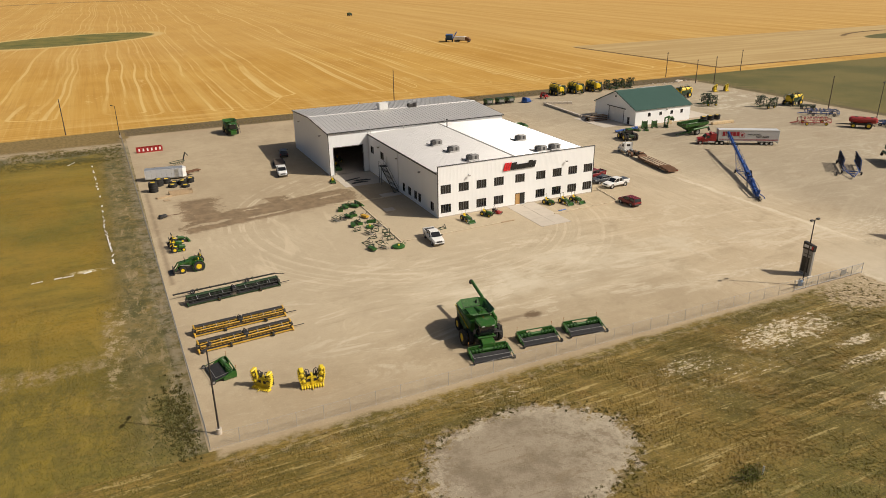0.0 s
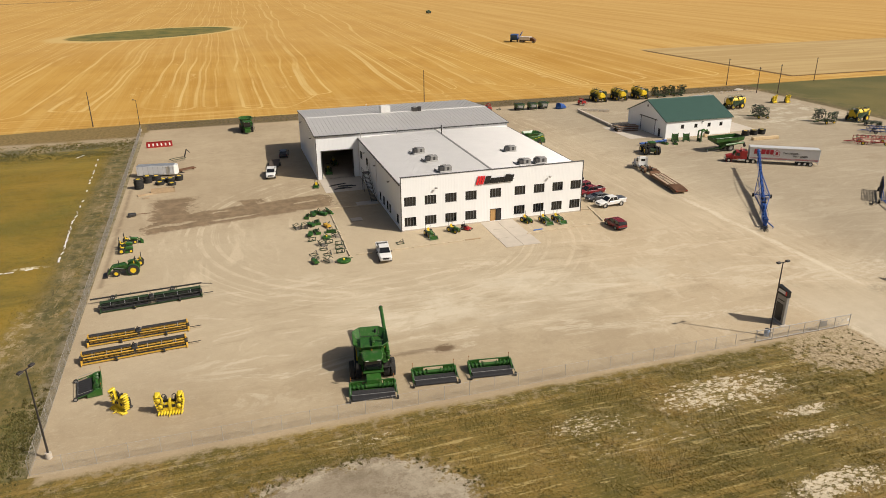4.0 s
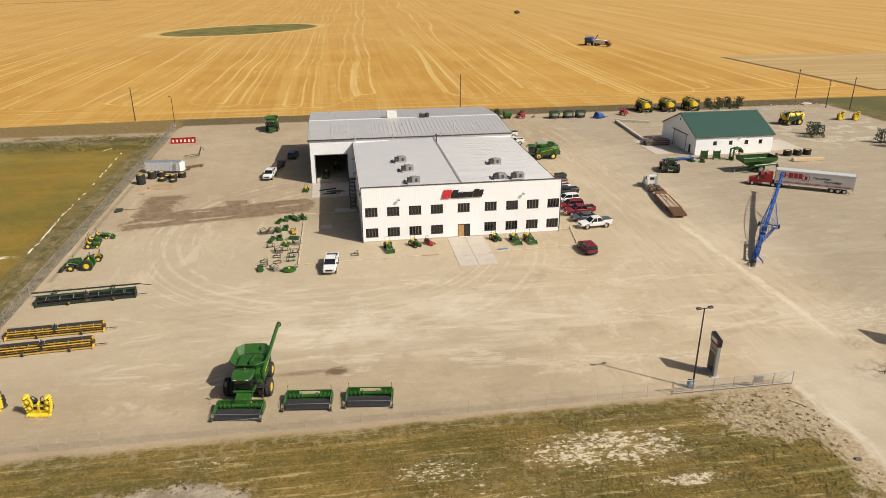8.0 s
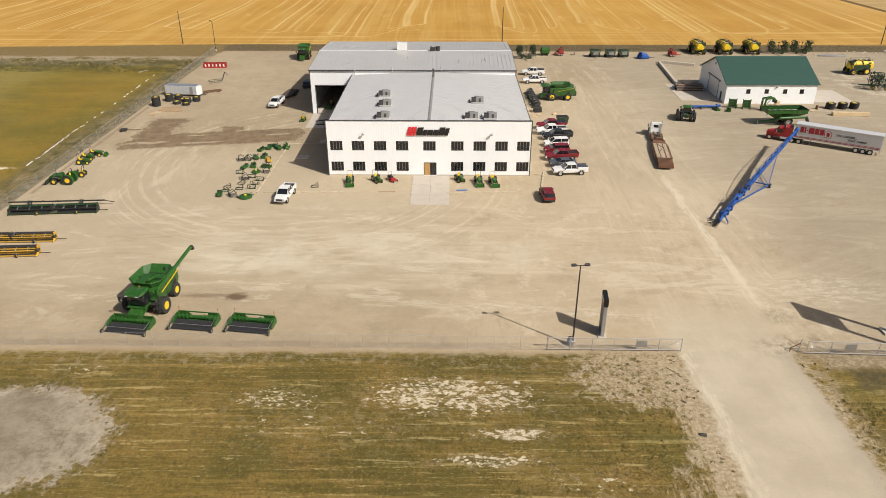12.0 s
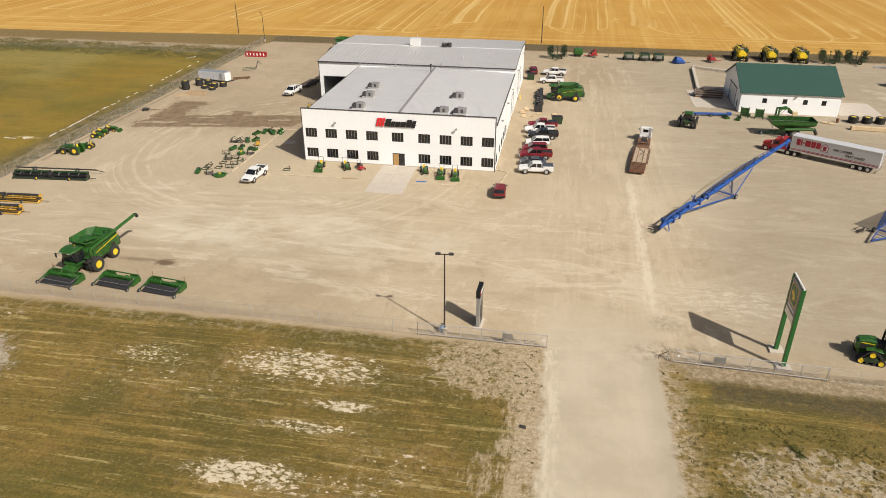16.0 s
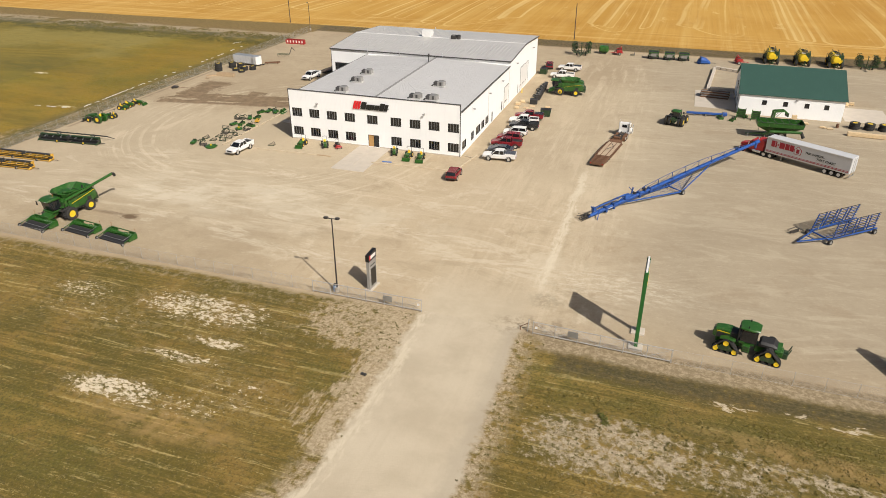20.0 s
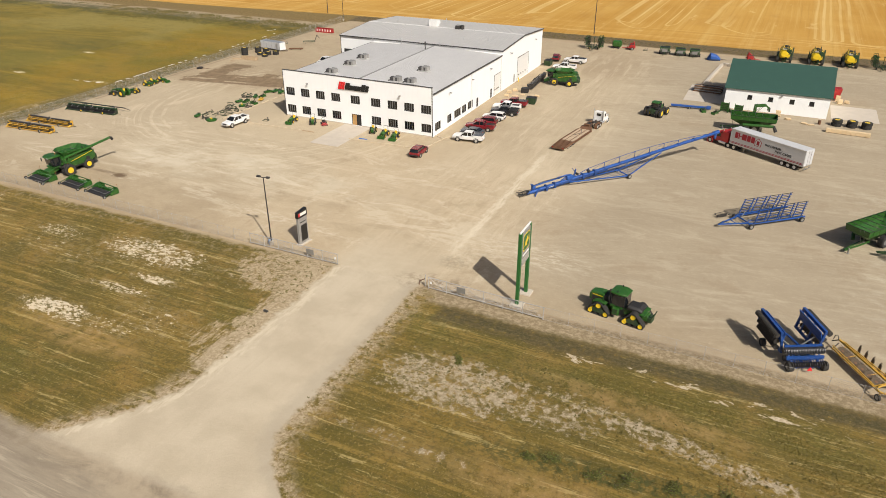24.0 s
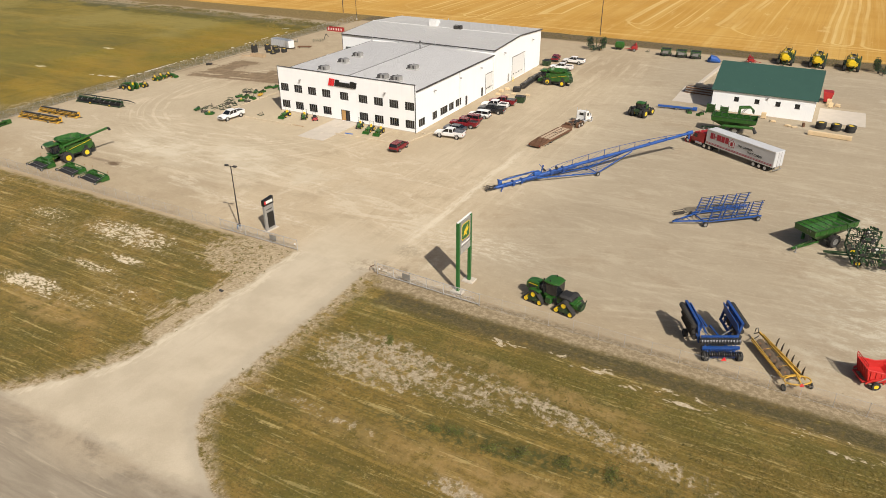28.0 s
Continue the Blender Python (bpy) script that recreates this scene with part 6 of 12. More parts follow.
# ---- combines and their headers ----
def combine(m, label, auger=True, duals=True, extended=False):
    c = thing("combine_harvester", m, label, "combine harvester")
    part("body", hull(Solid(), [(-5.6, 1.30, 1.5, 2.9, 0.25), (-4.8, 1.5, 1.15, 3.15, 0.2), (-1.0, 1.5, 1.05, 3.2, 0.15), (0.5, 1.5, 1.1, 3.0, 0.15)]), GREEN, c)
    part("lower_body", hull(Solid(), [(-5.2, 0.9, 0.9, 1.5, 0.1), (-2.5, 1.1, 0.75, 1.3, 0.1), (0.4, 1.1, 0.8, 1.3, 0.1)]), DARKGREEN, c)
    for s in (-1, 1):
        part("side_stripe", Solid().bar((-5.2, s * 1.56, 2.95), (-0.2, s * 1.56, 2.0), 0.16, 0.03), YELLOW, c)
        part("side_panel", Solid().prism([(-4.7, 1.3), (-0.9, 1.2), (-0.9, 2.9), (-4.7, 3.0)], s * 1.5 - 0.04, s * 1.5 + 0.04, "y"), GREEN, c)
    # eight flared walls round the grain tank
    low = [(-3.5, -1.0), (-3.5, 1.0), (-3.0, 1.4), (-0.7, 1.4), (-0.2, 1.0), (-0.2, -1.0), (-0.7, -1.4), (-3.0, -1.4)]
    high = [(-4.6, -1.15), (-4.6, 1.15), (-3.7, 1.95), (-0.6, 1.95), (0.25, 1.15), (0.25, -1.15), (-0.6, -1.95), (-3.7, -1.95)]
    for k in range(8):
        (ax, ay), (bx, by), (cx, cy), (dx, dy) = low[k], low[k - 1], high[k - 1], high[k]
        za, zb = 3.1, 3.88
        outer = [(ax, ay, za), (bx, by, za), (cx, cy, zb), (dx, dy, zb)]
        inner = [(px * 0.98 - 0.04, py * 0.97, pz + 0.05) for px, py, pz in outer]
        part("tank_extension", Solid().add(outer + inner, [(3, 2, 1, 0), (4, 5, 6, 7), (2, 3, 7, 6), (1, 2, 6, 5), (3, 0, 4, 7)]), GREEN, c)
    part("tank_floor", Solid().box(-3.45, -0.25, -1.35, 1.35, 3.0, 3.1), DARKGREEN, c)
    part("tank_rim", Solid().tube([(px * 0.98 - 0.04, py * 0.98, 3.2) for px, py in low + low[:1]], 0.07, 6), DARKGREEN, c)
    part("tank_auger", Solid().rod((-3.1, 0.3, 3.2), (-0.8, 0.3, 3.7), 0.18), GREEN, c)
    for k in range(8):
        (ax, ay), (bx, by) = low[k], high[k]
        part("tank_hinge", Solid().bar((ax * 0.99, ay * 0.98, 3.18), (bx * 0.97 - 0.05, by * 0.97, 3.88), 0.09, 0.06), DARKGREEN, c)
    part("tank_cover", Solid().prism([(-3.2, 3.12), (-0.4, 3.12), (-0.9, 3.5), (-2.6, 3.5)], -1.1, -0.1, "y"), GREEN, c)
    part("tank_brace", Solid().bar((-1.9, -1.5, 3.45), (-1.9, 1.5, 3.45), 0.08, 0.08), DARKGREEN, c)
    part("platform_rail", Solid().tube([(0.6, 1.15, 1.75), (0.6, 1.15, 2.75), (0.6, 2.05, 2.75), (1.3, 2.05, 2.75), (1.3, 2.05, 1.75)], 0.03, 5).tube([(0.6, 2.05, 2.75), (0.6, 2.05, 1.75)], 0.03, 5), DARKSTEEL, c)
    part("wheel_guard", Solid().box(-0.9, 0.95, 1.15, 1.75, 2.08, 2.16, c=0.03), GREEN, c)
    part("front_lamp_bar", Solid().box(2.3, 2.45, -0.9, 0.9, 3.3, 3.42, c=0.03), BLACK, c)
    for k in range(3):
        part("tank_rung", Solid().bar((-2.8 + k * 0.7, -0.9, 3.14), (-2.8 + k * 0.7, 0.0, 3.14), 0.1, 0.06), BLACK, c)
    part("engine_deck", Solid().box(-5.3, -3.5, -1.3, 1.3, 3.0, 3.3, c=0.08), GREEN, c)
    for k in range(5):
        part("deck_grille", Solid().box(-5.15 + 0.3 * k, -4.97 + 0.3 * k, -0.9, 0.5, 3.3, 3.34), BLACK, c)
    part("engine_hood", hull(Solid(), [(-5.5, 0.7, 3.2, 3.45, 0.08), (-5.0, 0.85, 3.2, 3.62, 0.12), (-4.3, 0.85, 3.2, 3.6, 0.12)]), GREEN, c)
    part("rear_ladder", Solid().tube([(-5.75, 0.5, 1.2), (-5.7, 0.5, 3.3)], 0.03, 5).tube([(-5.75, 0.95, 1.2), (-5.7, 0.95, 3.3)], 0.03, 5), DARKSTEEL, c)
    for s in (-1, 1):
        for x in (-3.4, -2.1):
            part("panel_seam", Solid().box(x - 0.02, x + 0.02, s * 1.56 - 0.01, s * 1.56 + 0.01, 1.25, 2.9), BLACK, c)
        part("side_vent", Solid().box(-4.4, -3.7, s * 1.555 - 0.012, s * 1.555 + 0.012, 1.6, 2.2), BLACK, c)
        part("lower_rail", Solid().bar((-4.6, s * 1.35, 1.08), (-0.9, s * 1.35, 0.98), 0.12, 0.2), BLACK, c)
        part("head_lamp", Solid().box(2.48, 2.58, s * 0.62 - 0.16, s * 0.62 + 0.16, 3.38, 3.48), LAMPGLASS, c)
        part("antenna", Solid().rod((0.6, s * 0.8, 3.6), (0.5, s * 0.85, 4.3), 0.02, n=5), BLACK, c)
    part("clean_grain_elevator", Solid().box(-0.75, -0.35, 1.45, 1.72, 0.9, 3.1, c=0.04), GREEN, c)
    part("roof_beacon", Solid().lathe([(3.68, 0.08), (3.82, 0.08), (3.86, 0.03)], (0.7, 0.0, 0), "z", 8), RUSTAMBER, c)
    part("steering_column", Solid().box(1.25, 1.45, -0.2, 0.2, 1.8, 2.6), BLACK, c)
    part("air_screen", Solid().lathe([(0.0, 0.6), (0.12, 0.6), (0.12, 0.1)], (-4.5, -1.45, 2.3), "y", 16), BLACK, c)
    part("exhaust", Solid().rod((-3.9, 0.7, 3.2), (-3.9, 0.7, 3.9), 0.1), BLACK, c)
    part("cab_glass", hull(Solid(), [(0.5, 0.95, 1.75, 3.3, 0.08), (1.5, 0.98, 1.75, 3.35, 0.08), (2.0, 0.92, 2.0, 3.35, 0.1), (2.2, 0.8, 2.6, 3.3, 0.1)]), GLASS, c)
    part("cab_roof", hull(Solid(), [(0.3, 0.95, 3.32, 3.55, 0.06), (0.9, 1.12, 3.30, 3.7, 0.1), (1.9, 1.12, 3.30, 3.68, 0.1), (2.55, 0.9, 3.34, 3.5, 0.06)]), GREEN, c)
    part("cab_platform", Solid().box(0.4, 2.1, -1.1, 1.1, 1.55, 1.75, c=0.05), GREEN, c)
    for s in (-1, 1):
        part("cab_post", Solid().bar((1.95, s * 0.93, 1.9), (2.1, s * 0.88, 3.32), 0.06, 0.06).bar((0.6, s * 0.97, 1.75), (0.6, s * 0.95, 3.32), 0.06, 0.06), BLACK, c)
        part("mirror", Solid().bar((2.1, s * 0.95, 3.2), (2.35, s * 1.6, 3.0), 0.03, 0.03).box(2.3, 2.38, s * 1.65 - 0.12, s * 1.65 + 0.12, 2.5, 3.1), BLACK, c)
    part("ladder", Solid().tube([(1.3, 1.2, 1.7), (1.3, 2.1, 1.7), (1.3, 2.2, 0.5)], 0.03).tube([(0.7, 1.2, 1.7), (0.7, 2.1, 1.7), (0.7, 2.2, 0.5)], 0.03).box(0.7, 1.3, 1.15, 2.05, 1.66, 1.72).box(0.7, 1.3, 2.08, 2.24, 1.1, 1.14).box(0.7, 1.3, 2.1, 2.26, 0.75, 0.79), DARKSTEEL, c)
    part("feeder_house", hull(Solid(), [(0.5, 0.75, 1.2, 1.9, 0.05), (2.0, 0.75, 0.75, 1.5, 0.05), (2.9, 0.8, 0.45, 1.2, 0.05)]), GREEN, c)
    part("axle", Solid().box(-0.2, 0.2, -1.9, 1.9, 0.7, 1.05), DARKSTEEL, c)
    part("rear_axle", Solid().box(-4.0, -3.75, -1.3, 1.3, 0.55, 0.8), DARKSTEEL, c)
    part("straw_hood", hull(Solid(), [(-6.1, 0.9, 0.9, 2.0, 0.1), (-5.3, 1.1, 1.0, 2.6, 0.1)]), DARKGREEN, c)
    for s in (-1, 1):
        wheel(c, 0, s * 1.5, 1.0, 0.6, YELLOW, 18)
        if duals:
            wheel(c, 0, s * 2.2, 1.0, 0.55, YELLOW, 18)
        wheel(c, -3.9, s * 1.5, 0.85, 0.62, YELLOW, 16)
    if auger:
        a = part("unloading_auger", Solid().rod((0.2, 1.75, 2.2), (0.2, 1.75, 3.15), 0.22, n=12).rod((0.2, 1.75, 3.1), (-8.7, 1.75, 4.25), 0.21, n=12), GREEN, c)
        part("auger_spout", Solid().tube([(-8.7, 1.75, 4.27), (-9.05, 1.75, 4.15), (-9.2, 1.75, 3.8)], 0.23, 10), BLACK, a)
    return c


def pickup_header(m, label, group=""):
    """A belt pickup header; its belts slope down towards +x."""
    h = thing("pickup_header", m, label, "combine header", group)
    w = 2.6
    part("back_frame", Solid().box(-1.5, -1.42, -w, -1.25, 0.15, 1.0).box(-1.5, -1.42, 1.25, w, 0.15, 1.0).box(-1.54, -1.38, -w, w, 1.0, 1.14, c=0.04).box(-1.52, -1.4, -1.25, 1.25, 0.15, 0.35).bar((-1.47, -1.25, 0.3), (-1.47, -1.25, 1.1), 0.1, 0.1).bar((-1.47, 1.25, 0.3), (-1.47, 1.25, 1.1), 0.1, 0.1), GREEN, h)
    part("floor", Solid().prism([(-1.42, 0.15), (-0.3, 0.12), (-0.3, 0.2), (-1.42, 0.4)], -w + 0.05, w - 0.05, "y"), GREEN, h)
    drum = part("auger_drum", Solid().rod((-0.9, -w + 0.1, 0.66), (-0.9, w - 0.1, 0.66), 0.24, n=14), GREEN, h)
    for k in range(4):
        for s in (-1, 1):
            turns = [(-0.9 + 0.36 * math.cos(a), s * (0.75 + 0.48 * k + 0.40 * a / 6.283), 0.66 + 0.36 * math.sin(a)) for a in (0, 0.785, 1.571, 2.356, 3.142, 3.927, 4.712, 5.498, 6.283)]
            part("flight", Solid().tube(turns, 0.075, 5), GREEN, drum)
    part("belt", Solid().prism([(-0.35, 0.42), (1.45, 0.14), (1.45, 0.22), (-0.35, 0.52)], -w + 0.15, w - 0.15, "y"), BELT, h, "black rubber pickup belt with tines")
    for k in range(6):
        part("belt_roller", Solid().rod((-0.2 + k * 0.32, -w + 0.16, 0.505 - k * 0.05), (-0.2 + k * 0.32, w - 0.16, 0.505 - k * 0.05), 0.012, n=5), BELT, h)
    for s in (-1, 1):
        part("end_plate", Solid().prism([(-1.5, 0.12), (0.2, 0.1), (0.3, 0.38), (-0.2, 0.72), (-0.7, 0.98), (-1.2, 1.05), (-1.5, 0.95)], s * w - 0.12, s * w + 0.12, "y"), GREEN, h)
        part("side_arm", Solid().bar((-0.4, s * (w + 0.1), 0.75), (1.6, s * (w + 0.1), 0.35), 0.07, 0.10), GREEN, h)
        wheel(h, 1.55, s * (w + 0.1), 0.28, 0.2, STEEL)
        part("marker_lamp", Solid().rod((-1.5, s * (w - 0.1), 1.1), (-1.5, s * (w - 0.1), 1.7), 0.02).rod((-1.5, s * (w - 0.1), 1.65), (-1.5, s * (w - 0.1), 1.78), 0.06), RUSTAMBER, h)
    part("wind_guard", Solid().rod((1.2, -w, 0.85), (1.2, w, 0.85), 0.03).bar((1.2, -w, 0.85), (-0.5, -w, 1.1), 0.04, 0.04).bar((1.2, w, 0.85), (-0.5, w, 1.1), 0.04, 0.04), STEEL, h)
    for k in range(9):
        y = -w + 0.35 + k * (2 * w - 0.7) / 8
        part("guard_rod", Solid().rod((1.2, y, 0.85), (0.1, y, 0.72), 0.012, n=5), BLACK, h)
    return h


BELT = plain("scuffed black belting", (0.026, 0.025, 0.026), 0.75, spread=0.35, scale=3)
RUSTAMBER = plain("faded amber lamp", (0.30, 0.12, 0.03), 0.5)


def draper_header(m, paint_, label, span=12.4, carrier=False, group=""):
    """A wide draper header with its reel; its cutter bar towards +x, along y."""
    h = thing("draper_header", m, label, "combine header", group)
    w = span / 2
    part("back_tube", Solid().bar((-0.9, -w, 1.1), (-0.9, w, 1.1), 0.22, 0.22).bar((-0.9, -w, 0.35), (-0.9, w, 0.35), 0.18, 0.18), paint_, h)
    for k in range(15):
        y = -w + span * k / 14
        part("back_strut", Solid().bar((-0.9, y, 0.35), (-0.9, y, 1.1), 0.06, 0.08), paint_, h)
    part("back_sheet", Solid().box(-0.84, -0.81, -w, w, 0.4, 1.05), BLACK if paint_ is not DARKGREEN else DARKGREEN, h)
    for s in (-1, 1):
        part("belt", Solid().prism([(-0.8, 0.42), (0.55, 0.22), (0.55, 0.26), (-0.8, 0.47)], min(s * 0.6, s * (w - 0.1)), max(s * 0.6, s * (w - 0.1)), "y"), BELT, h, "black canvas belt")
        part("end_shield", hull(Solid(), [(-0.9, 0.10, 0.2, 0.95, 0.04), (0.3, 0.14, 0.12, 0.6, 0.06), (1.1, 0.05, 0.1, 0.28, 0.03)], pose(0, s * w, 0)), paint_, h)
        part("reel_arm", Solid().bar((-0.9, s * w * 0.98, 1.1), (0.35, s * w * 0.98, 0.95), 0.08, 0.12), BLACK, h)
        # half of the reel: a yellow or dark tube with bats
        ya, yb = (0.15, w * 0.96) if s > 0 else (-w * 0.96, -0.15)
        reel = part("reel", Solid().rod((0.15, ya, 0.85), (0.15, yb, 0.85), 0.11, n=10), BLACK, h)
        for k in range(5):
            a = radians(72 * k + 20)
            bx, bz = 0.15 + 0.42 * math.cos(a), 0.85 + 0.42 * math.sin(a)
            bar = Solid().rod((bx, ya, bz), (bx, yb, bz), 0.035, n=6)
            if paint_ is ORANGE:
                bar.box(-0.085, 0.085, ya, yb, -0.012, 0.012, m=pose(bx, 0, bz, 0, 90 - math.degrees(a)))
            part("bat", bar, RAKEAMBER if paint_ is ORANGE else BLACK, reel)
            for j in range(6):
                y = ya + (yb - ya) * (j + 0.5) / 6
                part("reel_spoke", Solid().bar((0.15, y, 0.85), (bx, y, bz), 0.03, 0.05), BLACK, reel)
    part("centre_arm", Solid().box(-1.0, 0.5, -0.35, 0.35, 0.7, 1.4, c=0.1), BLACK, h)
    for s in (-1, 1):
        ya, yb = sorted((s * 0.45, s * w * 0.97))
        part("top_shield", Solid().prism([(-1.08, 1.22), (-0.98, 1.44), (-0.62, 1.52), (-0.34, 1.44), (-0.28, 1.30), (-0.5, 1.22)], ya, yb, "y"), DARKSTEEL if paint_ is ORANGE else paint_, h, "long top shield")
        part("shield_end", Solid().box(-1.12, -0.2, s * w * 0.985 - 0.1, s * w * 0.985 + 0.1, 0.75, 1.50, c=0.05), paint_, h)
        part("drive_case", Solid().box(-0.55, 0.25, s * w - 0.22, s * w + 0.16, 0.55, 1.05, c=0.06), DARKSTEEL, h)
        for k in range(3):
            y = s * w * (0.25 + 0.27 * k)
            part("reel_hanger", Solid().bar((-0.4, y, 1.34), (0.45, y, 1.02), 0.07, 0.07), ALU, h)
    part("centre_hose", Solid().tube([(-0.8, -0.2, 1.4), (-0.6, -0.1, 1.75), (-0.1, 0.1, 1.7), (0.2, 0.2, 1.2)], 0.05, 6), BLACK, h)
    part("centre_ram", Solid().rod((-0.6, 0.3, 1.45), (0.4, 0.3, 1.1), 0.06), STEEL, h)
    part("cutter_bar", Solid().bar((0.68, -w, 0.22), (0.68, w, 0.22), 0.26, 0.12), RAKEAMBER if paint_ is ORANGE else DARKGREEN, h)
    for k in range(4):
        y = -w * 0.75 + k * w * 0.5
        part("reel_brace", Solid().bar((-0.75, y, 1.35), (0.2, y, 0.75), 0.05, 0.05), STEEL, h)
    for y in (-w * 0.35, w * 0.55):
        wheel(h, 0.95, y, 0.36, 0.22, STEEL if paint_ is not DARKGREEN else YELLOW)
        part("wheel_leg", Solid().bar((-0.5, y, 0.4), (0.95, y, 0.4), 0.1, 0.1), BLACK, h)
    part("tongue", Solid().bar((0.1, w, 0.4), (0.1, w + 1.7, 0.4), 0.09, 0.09), BLACK, h)
    return h


def header_trailer(m, span=15.5):
    t = thing("header_trailer", m, "empty dark steel header transport trailer on four wheels", "trailer")
    w = span / 2
    part("main_beam", Solid().bar((0, -w, 0.85), (0, w, 0.85), 0.16, 0.2), DARKSTEEL, t)
    for y in (-w * 0.62, w * 0.45):
        part("axle", Solid().bar((-0.75, y, 0.4), (0.75, y, 0.4), 0.1, 0.1), DARKSTEEL, t)
        part("cradle", Solid().bar((-0.5, y + 0.6, 0.85), (0.6, y + 0.6, 0.85), 0.08, 0.1).bar((0.6, y + 0.6, 0.8), (0.6, y + 0.6, 1.35), 0.08, 0.08), DARKGREEN, t)
        pair_y = 0.8
        for s in (-1, 1):
            ob = wheel(t, s * pair_y, y, 0.36, 0.22, WHITE)
            ob.rotation_euler = (0, 0, radians(90))
    for y in (-w * 0.3, 0.0, w * 0.25):
        part("cradle", Solid().bar((-0.45, y, 0.88), (0.5, y, 0.88), 0.07, 0.09), DARKGREEN, t)
    part("tongue", Solid().bar((0, w, 0.8), (0, w + 1.5, 0.5), 0.1, 0.1), DARKSTEEL, t)
    return t


DULLYELLOW = paint("dusty yellow paint", (0.74, 0.55, 0.025), 0.45, 0.25)


def forage_head(m, label):
    """A rotary forage head folded into a U: two upright halves with scalloped edges above a row of points."""
    h = thing("forage_head", m, label, "forage header", "yellow forage heads")
    part("centre_plate", Solid().prism([(-0.75, 0.25), (0.75, 0.25), (0.62, 1.15), (0.25, 1.35), (-0.25, 1.35), (-0.62, 1.15)], -0.25, 0.12, "x"), DULLYELLOW, h)
    part("centre_mast", hull(Solid(), [(-0.35, 0.16, 0.3, 1.7, 0.06), (0.22, 0.12, 0.3, 1.45, 0.06)]), DULLYELLOW, h)
    part("back_frame", Solid().box(-0.85, -0.4, -1.3, 1.3, 0.35, 0.6, c=0.05).box(-0.85, -0.4, -0.7, -0.5, 0.6, 1.7).box(-0.85, -0.4, 0.5, 0.7, 0.6, 1.7), DARKSTEEL, h)
    part("gearbox", Solid().rod((-0.7, -1.0, 1.15), (-0.7, 1.0, 1.15), 0.16, n=10), BLACK, h)
    for s in (-1, 1):
        # black plates on the solid centre plate paint the shade of two feed openings
        part("feed_opening", Solid().box(0.12, 0.16, min(s * 0.2, s * 0.6), max(s * 0.2, s * 0.6), 0.75, 1.08), BLACK, h)
        side = part("folded_half", Solid().prism([(s * 0.72, 0.3), (s * 1.28, 0.35), (s * 1.55, 1.2), (s * 1.62, 2.35), (s * 0.98, 2.42), (s * 0.80, 1.6)], -0.22, 0.16, "x"), DULLYELLOW, h)
        for cy, cz, r in ((1.08, 0.92, 0.30), (1.26, 1.72, 0.32)):
            rotor = part("rotor", Solid().lathe([(0.16, r), (0.26, r), (0.30, r * 0.6), (0.40, r * 0.4), (0.42, 0.04)], (0, s * cy, cz), "x", 14), DULLYELLOW, side)
            # black disc behind the rotor paints the shade of the gap round it
            part("rotor_gap", Solid().lathe([(0.162, r * 1.22), (0.19, r * 1.22), (0.2, r)], (0, s * cy, cz), "x", 14), BLACK, rotor)
            for k in range(10):
                a = 2 * math.pi * k / 10
                part("rotor_tooth", Solid().box(0.20, 0.24, -0.05, 0.05, r - 0.03, r + 0.10, m=Matrix.Translation((0, s * cy, cz)) @ pose(0, 0, 0, math.degrees(a))), DARKSTEEL, rotor)
        for k in range(6):
            z = 0.55 + 0.33 * k
            y = s * (1.34 + 0.30 * min(1.0, (z - 0.35) / 1.1))
            part("crop_divider", Solid().lathe([(-0.34, 0.05), (-0.26, 0.10), (0.0, 0.12), (0.22, 0.10), (0.40, 0.03)], (0.05, y, z), "x", 8), DULLYELLOW, side, "rounded yellow crop divider")
        part("top_tip", hull(Solid(), [(-0.3, 0.30, 2.30, 2.55, 0.08), (0.35, 0.26, 2.26, 2.48, 0.1), (0.6, 0.10, 2.26, 2.38, 0.05)], pose(0, s * 1.3, 0)), DULLYELLOW, side)
        part("drive_cover", Solid().box(-0.62, -0.22, s * 1.22 - 0.28, s * 1.22 + 0.28, 0.7, 1.9, c=0.08), BLACK, side, "black drive cover")
        part("fold_ram", Solid().rod((-0.3, s * 0.35, 1.3), (-0.35, s * 1.05, 2.1), 0.06), BLACK, h)
        part("hose", Solid().tube([(-0.2, s * 0.25, 1.4), (-0.25, s * 0.35, 2.1), (-0.2, s * 0.65, 2.3), (-0.2, s * 0.95, 1.9)], 0.055), BLACK, h)
    for k in range(9):
        y = -1.2 + 0.3 * k
        long = 1.25 if k == 4 else 0.85
        part("divider_point", Solid().lathe([(0.1, 0.16), (0.45, 0.15), (long, 0.03)], (0.0, y * 1.1, 0.155), "x", 8), DULLYELLOW, h)
    return h


